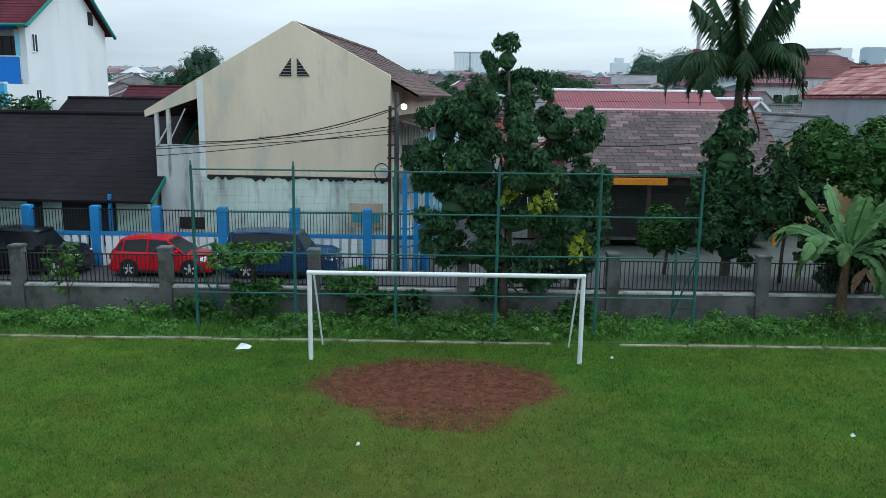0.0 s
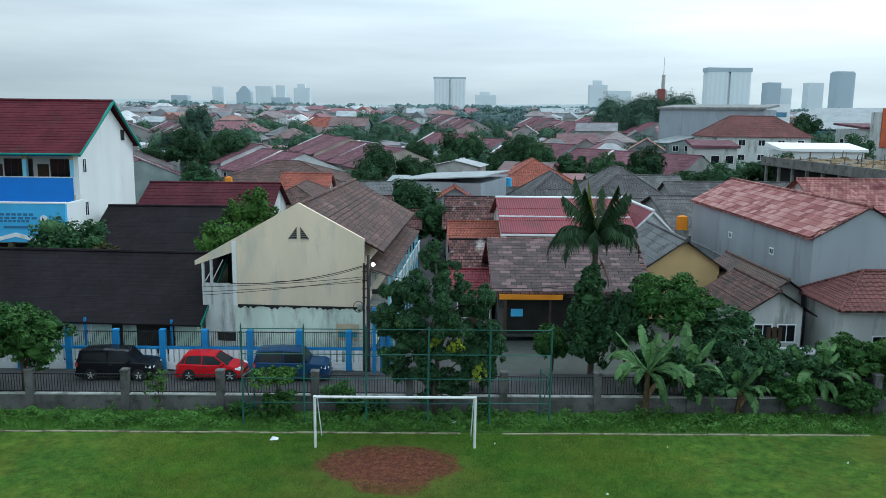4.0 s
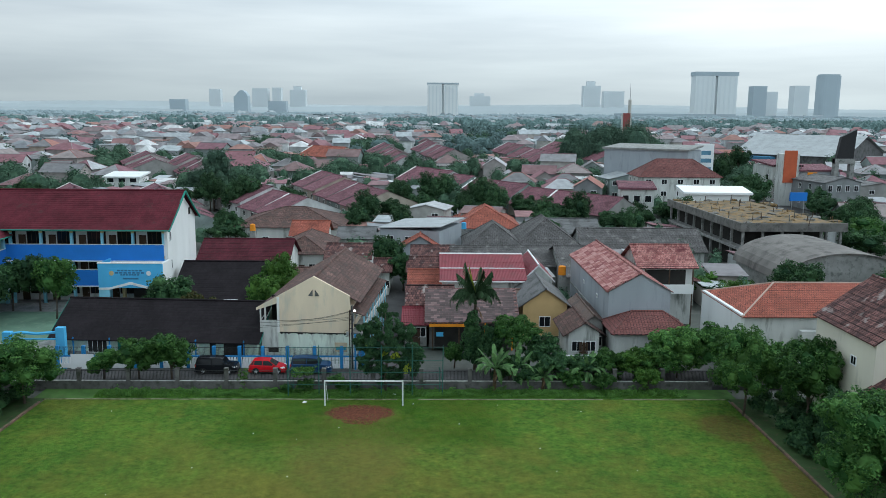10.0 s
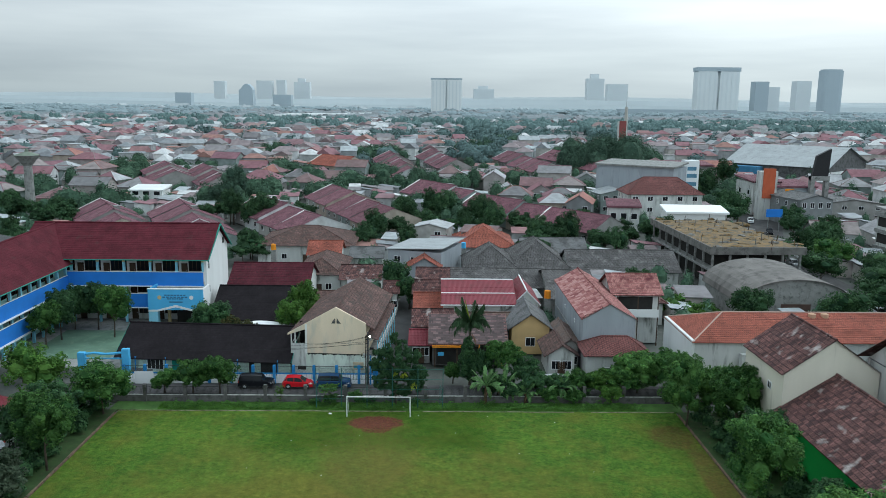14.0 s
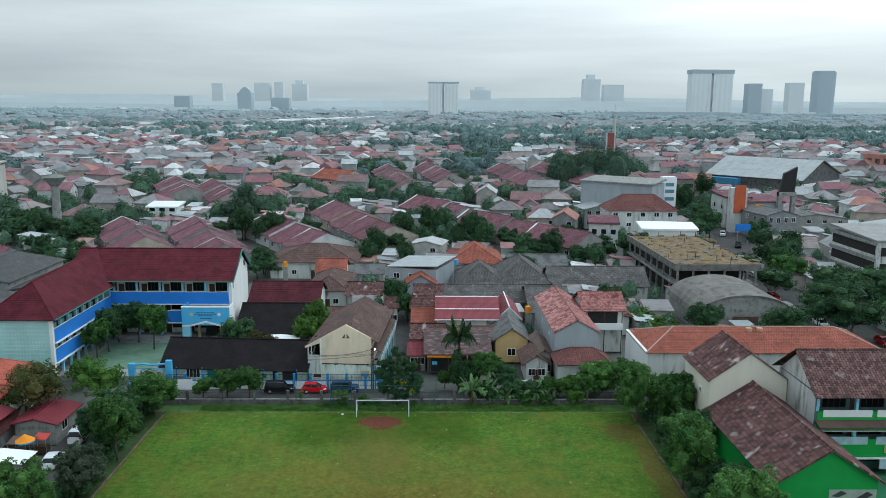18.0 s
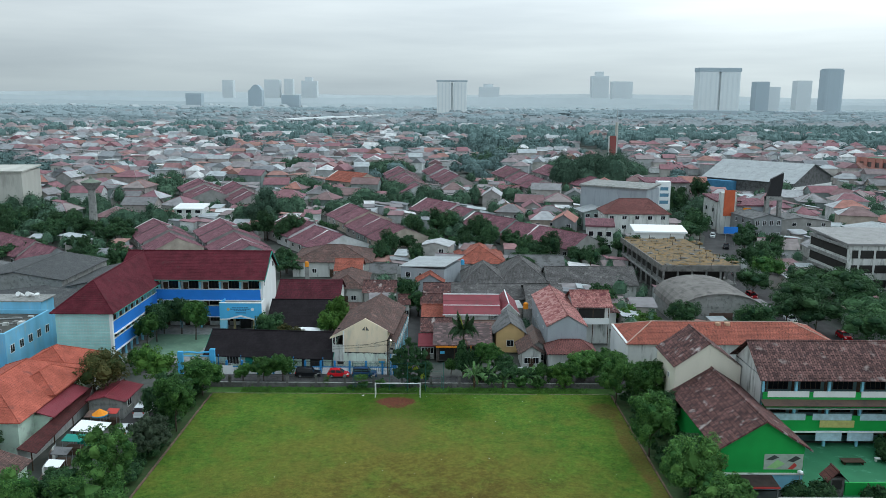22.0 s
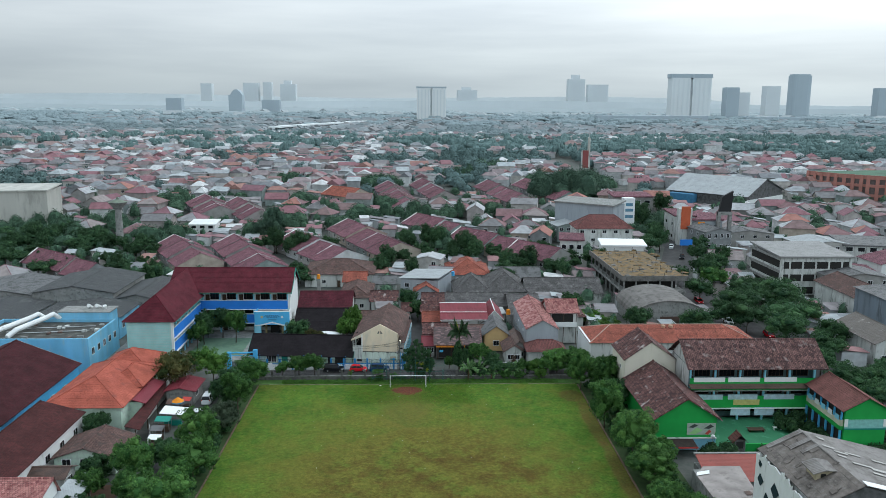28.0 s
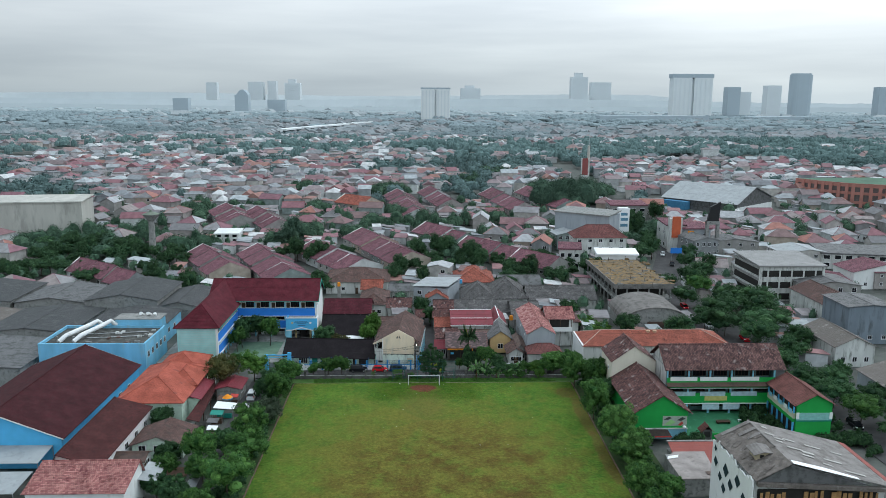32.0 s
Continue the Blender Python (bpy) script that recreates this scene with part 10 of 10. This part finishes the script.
tagged(part("ground_creeper", crown_mesh("ground_creeper", wl_, 62000, 0.055, L_VERGE, 0.6, 0.1, 43, 0.3), L_VERGE), "leafy creeper covering the verge", "weeds", kind="stuff")
for i in range(34):
    x, y = rng.uniform(-25, 30), rng.uniform(-20, 21)
    s_ = 0.02 + 0.03 * rng.random()
    solid("litter", Shape().add([(-s_, -s_, 0.02), (s_, -s_ * 0.6, 0.03), (s_ * 0.8, s_, 0.06), (-s_ * 0.9, s_ * 0.7, 0.03), (0, 0, 0.09)], [(0, 1, 4), (1, 2, 4), (2, 3, 4), (3, 0, 4)]), WHITE, "scrap of pale litter on the grass", "litter", group="litter on the pitch", at=(x, y, 0))
for x, y, c in ((-5.75, 21.0, WHITE_CLEAN), (1.15, 23.2, WHITE_CLEAN), (2.6, 23.1, WHITE_CLEAN)):
    solid("plastic_bag", Shape().add([(-0.2, -0.12, 0), (0.2, -0.1, 0.02), (0.22, 0.12, 0.03), (-0.15, 0.14, 0), (-0.05, 0.0, 0.16), (0.1, 0.03, 0.12)], [(0, 1, 5, 4), (1, 2, 5), (2, 3, 4, 5), (3, 0, 4)]), c, "crumpled white plastic bag on the grass", "litter", at=(x, y, 0.02))
clod = []
cr_ = np.random.default_rng(91)
for i in range(420):
    a_, q_ = cr_.uniform(0, 6.283), math.sqrt(cr_.random())
    s_ = 0.02 + 0.05 * cr_.random() ** 2
    clod.append((-0.25 + 2.9 * q_ * math.cos(a_), 18.4 + 1.8 * q_ * math.sin(a_), 0.0, s_ * 1.3, s_, s_ * 0.8))
tagged(part("earth_clods", core_shape(clod, 1.0), mat("red_earth_clod", (0.10, 0.038, 0.026), var=0.4, scale=3)), "loose clods of red earth in the goal mouth", "earth", kind="stuff")

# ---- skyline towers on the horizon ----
# Tower colours are concrete and cladding with the haze mixed in.
HAZY = mat("haze_paled_concrete", (0.71, 0.74, 0.745), var=0.06, scale=0.01, bump=0)
HAZY2 = mat("haze_paled_slate_cladding", (0.40, 0.46, 0.50), var=0.06, scale=0.01, bump=0)
HAZY3 = mat("haze_faded_concrete", (0.63, 0.665, 0.68), var=0.04, scale=0.01, bump=0)
HWIN = mat("haze_paled_window_bands", (0.675, 0.71, 0.72), var=0.05, scale=0.01, bump=0)


def tower(label, x, y, w, d, h, material, shape="slab", crown=0.0):
    t = thing("tower_block", label, "tower", "skyline towers", (x, y, 0))
    if shape == "sail":
        arc = [(w * (0.5 - q), -d / 2, h * (0.78 + 0.22 * math.sin(math.pi * min(1.0, q * 1.15)) ** 0.8)) for q in np.linspace(0, 1.0, 11)]
        part("body", Shape().wallpoly([(-w / 2, -d / 2, -5), (w / 2, -d / 2, -5)] + arc, d), material, t)
    elif shape == "round":
        ring = [(w / 2 * math.copysign(abs(math.cos(q)) ** 0.5, math.cos(q)), d / 2 * math.copysign(abs(math.sin(q)) ** 0.5, math.sin(q))) for q in np.linspace(0, 6.2832, 25)[:-1]]
        part("body", Shape().slab([(px, py, h) for px, py in ring], h + 5), material, t)
        part("roof_band", Shape().slab([(px * 0.9, py * 0.9, h + 3.5) for px, py in ring], 3.45), material, t)
    elif shape == "crown":
        for k, (a, b) in enumerate(((-0.5, -0.03), (0.03, 0.5))):
            part("wing", Shape().box(w * a, -d / 2, -5, w * b, d / 2, h), material, t)
            for i in range(4):
                c = w * (a + (b - a) * (i + 0.5) / 4)
                part("balcony_bay", Shape().box(c - w * 0.02, -d / 2 - 0.8, 2, c + w * 0.02, -d / 2 - 0.05, h - 3), HWIN, t)
        part("link", Shape().box(-w * 0.03, -d * 0.3, -5, w * 0.03, d / 2, h - 2), HAZY3, t)
        part("roof_band", Shape().box(-w * 0.52, -d * 0.52, h, w * 0.52, d * 0.52, h + crown), HAZY2, t)
        return t
    else:
        part("body", Shape().box(-w / 2, -d / 2, -5, w / 2, d / 2, h), material, t)
        if shape == "step":
            part("upper_body", Shape().box(-w * 0.28, -d * 0.3, h, w * 0.2, d * 0.3, h * 1.14), material, t)
    if shape in ("sail", "round"):
        return t
    for k in range(int(h / 9)):
        part("window_band", Shape().box(-w * 0.42, -d / 2 - 0.4, 4 + 9 * k, w * 0.42, -d / 2 - 0.05, 6.5 + 9 * k), HWIN if material is HAZY else material, t)
    return t


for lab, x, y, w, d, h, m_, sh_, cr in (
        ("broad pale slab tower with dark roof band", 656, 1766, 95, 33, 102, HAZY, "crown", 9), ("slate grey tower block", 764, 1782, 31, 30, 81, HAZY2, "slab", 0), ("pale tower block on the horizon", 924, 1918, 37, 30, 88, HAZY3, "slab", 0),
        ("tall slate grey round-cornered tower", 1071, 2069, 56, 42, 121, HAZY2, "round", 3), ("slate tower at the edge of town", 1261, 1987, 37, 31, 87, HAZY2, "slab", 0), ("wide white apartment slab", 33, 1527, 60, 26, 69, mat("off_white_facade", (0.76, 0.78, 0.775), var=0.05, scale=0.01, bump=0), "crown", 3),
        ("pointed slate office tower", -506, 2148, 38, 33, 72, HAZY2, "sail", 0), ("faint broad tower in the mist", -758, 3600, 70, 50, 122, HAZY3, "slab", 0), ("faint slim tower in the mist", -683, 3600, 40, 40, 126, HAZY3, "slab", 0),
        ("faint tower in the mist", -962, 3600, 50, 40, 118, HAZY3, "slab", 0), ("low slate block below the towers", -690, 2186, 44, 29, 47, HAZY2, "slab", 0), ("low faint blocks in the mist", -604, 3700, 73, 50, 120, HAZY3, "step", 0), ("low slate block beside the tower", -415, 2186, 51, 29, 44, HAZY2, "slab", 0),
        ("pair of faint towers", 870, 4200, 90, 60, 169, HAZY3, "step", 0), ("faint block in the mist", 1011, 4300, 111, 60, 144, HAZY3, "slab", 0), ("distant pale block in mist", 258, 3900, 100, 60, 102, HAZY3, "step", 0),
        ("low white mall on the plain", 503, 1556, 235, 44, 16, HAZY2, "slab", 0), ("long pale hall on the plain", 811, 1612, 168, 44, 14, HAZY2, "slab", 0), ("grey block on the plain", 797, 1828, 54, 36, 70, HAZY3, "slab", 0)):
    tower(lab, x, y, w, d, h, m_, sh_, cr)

# ---- elevated road ----
via = thing("viaduct", "long pale concrete elevated road on piers", "viaduct", at=(0, 0, 0))
vp = [(-198, 988), (-183, 1059), (-156, 1168), (-118, 1319), (-66, 1529), (4, 1823)]
for (ax, ay), (bx2, by2) in zip(vp, vp[1:]):
    # Deck and piers share the haze-paled concrete of the towers.
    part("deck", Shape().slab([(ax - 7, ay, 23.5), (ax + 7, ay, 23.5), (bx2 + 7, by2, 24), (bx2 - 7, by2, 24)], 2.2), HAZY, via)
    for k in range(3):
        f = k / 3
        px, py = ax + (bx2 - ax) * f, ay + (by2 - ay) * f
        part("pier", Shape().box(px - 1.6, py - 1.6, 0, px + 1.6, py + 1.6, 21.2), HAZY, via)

# ---- vehicles on the lanes ----
tv = random.Random(9)
for i in range(14):
    y = -20 + i * 18 + tv.uniform(-5, 5)
    car("car", "small car standing in the street traffic", float(road_x(y)) + tv.choice((-2.2, 2.2)), y, 0.03, 90 + (0 if y < 120 else -20), 4.2, 1.7, 1.5, tv.choice((P_WHITE, P_GREY, P_BLACK, P_RED)), tv.choice(("hatch", "suv", "van")), "cars on the main road")

# single tiles on the two roofs that are passed nearest
TILE_PATCH = palette("single_patchy_tiles", [(0.105, 0.078, 0.077), (0.185, 0.120, 0.120), (0.095, 0.072, 0.072), (0.12, 0.09, 0.088), (0.14, 0.098, 0.096), (0.085, 0.066, 0.066), (0.115, 0.086, 0.085), (0.225, 0.15, 0.148), (0.10, 0.075, 0.075), (0.13, 0.094, 0.093)], island=False)
TILE_PINK = palette("single_pink_tiles", [(0.44, 0.22, 0.20), (0.36, 0.15, 0.14), (0.24, 0.08, 0.08), (0.48, 0.26, 0.24), (0.31, 0.12, 0.115), (0.40, 0.19, 0.175)], island=False)


def lay_tiles(house, material, x0, z0, x1, z1, y0, y1, rows, cols):
    """Tiles laid over a slope of a house, from the eave (x0, z0) to the ridge (x1, z1), between y0 and y1."""
    roof = next(o for o in house.children if o.name.startswith("roof"))
    L, w = math.hypot(x1 - x0, z1 - z0) / rows, (y1 - y0) / cols
    me = Shape().bevbox(-w / 2 + 0.008, -L * 0.06, 0.0, w / 2 - 0.008, L * 1.02, 0.05, 0.015).mesh("tile")
    a = math.atan2(z1 - z0, abs(x1 - x0))
    for i in range(rows):
        for j in range(cols):
            f = i / rows
            o = part("tile", me, material, roof)
            m = Matrix.Translation((x0 + (x1 - x0) * f, y0 + (y1 - y0) * (j + 0.5 + 0.5 * (i % 2) * (j < cols - 1)) / cols, z0 + (z1 - z0) * f + 0.05)) @ pose(0, 0, 0, 0, 0, -90 if x1 > x0 else 90)
            o.matrix_basis = m @ pose(0, 0, 0, math.degrees(a) - 2.5 + rng.uniform(-0.8, 0.8), rng.uniform(-0.8, 0.8), rng.uniform(-0.6, 0.6))


lay_tiles(bpy.data.objects["patchy_roof_house"], TILE_PATCH, -0.8, 3.67 - 0.8 * 2.33 / 4.5, 4.5, 6.0, -0.5, 10.3, 19, 16)
lay_tiles(bpy.data.objects["grey_house"], TILE_PINK, -0.25, 7.33, 3.65, 9.4, 0.0, 23.6, 8, 37)
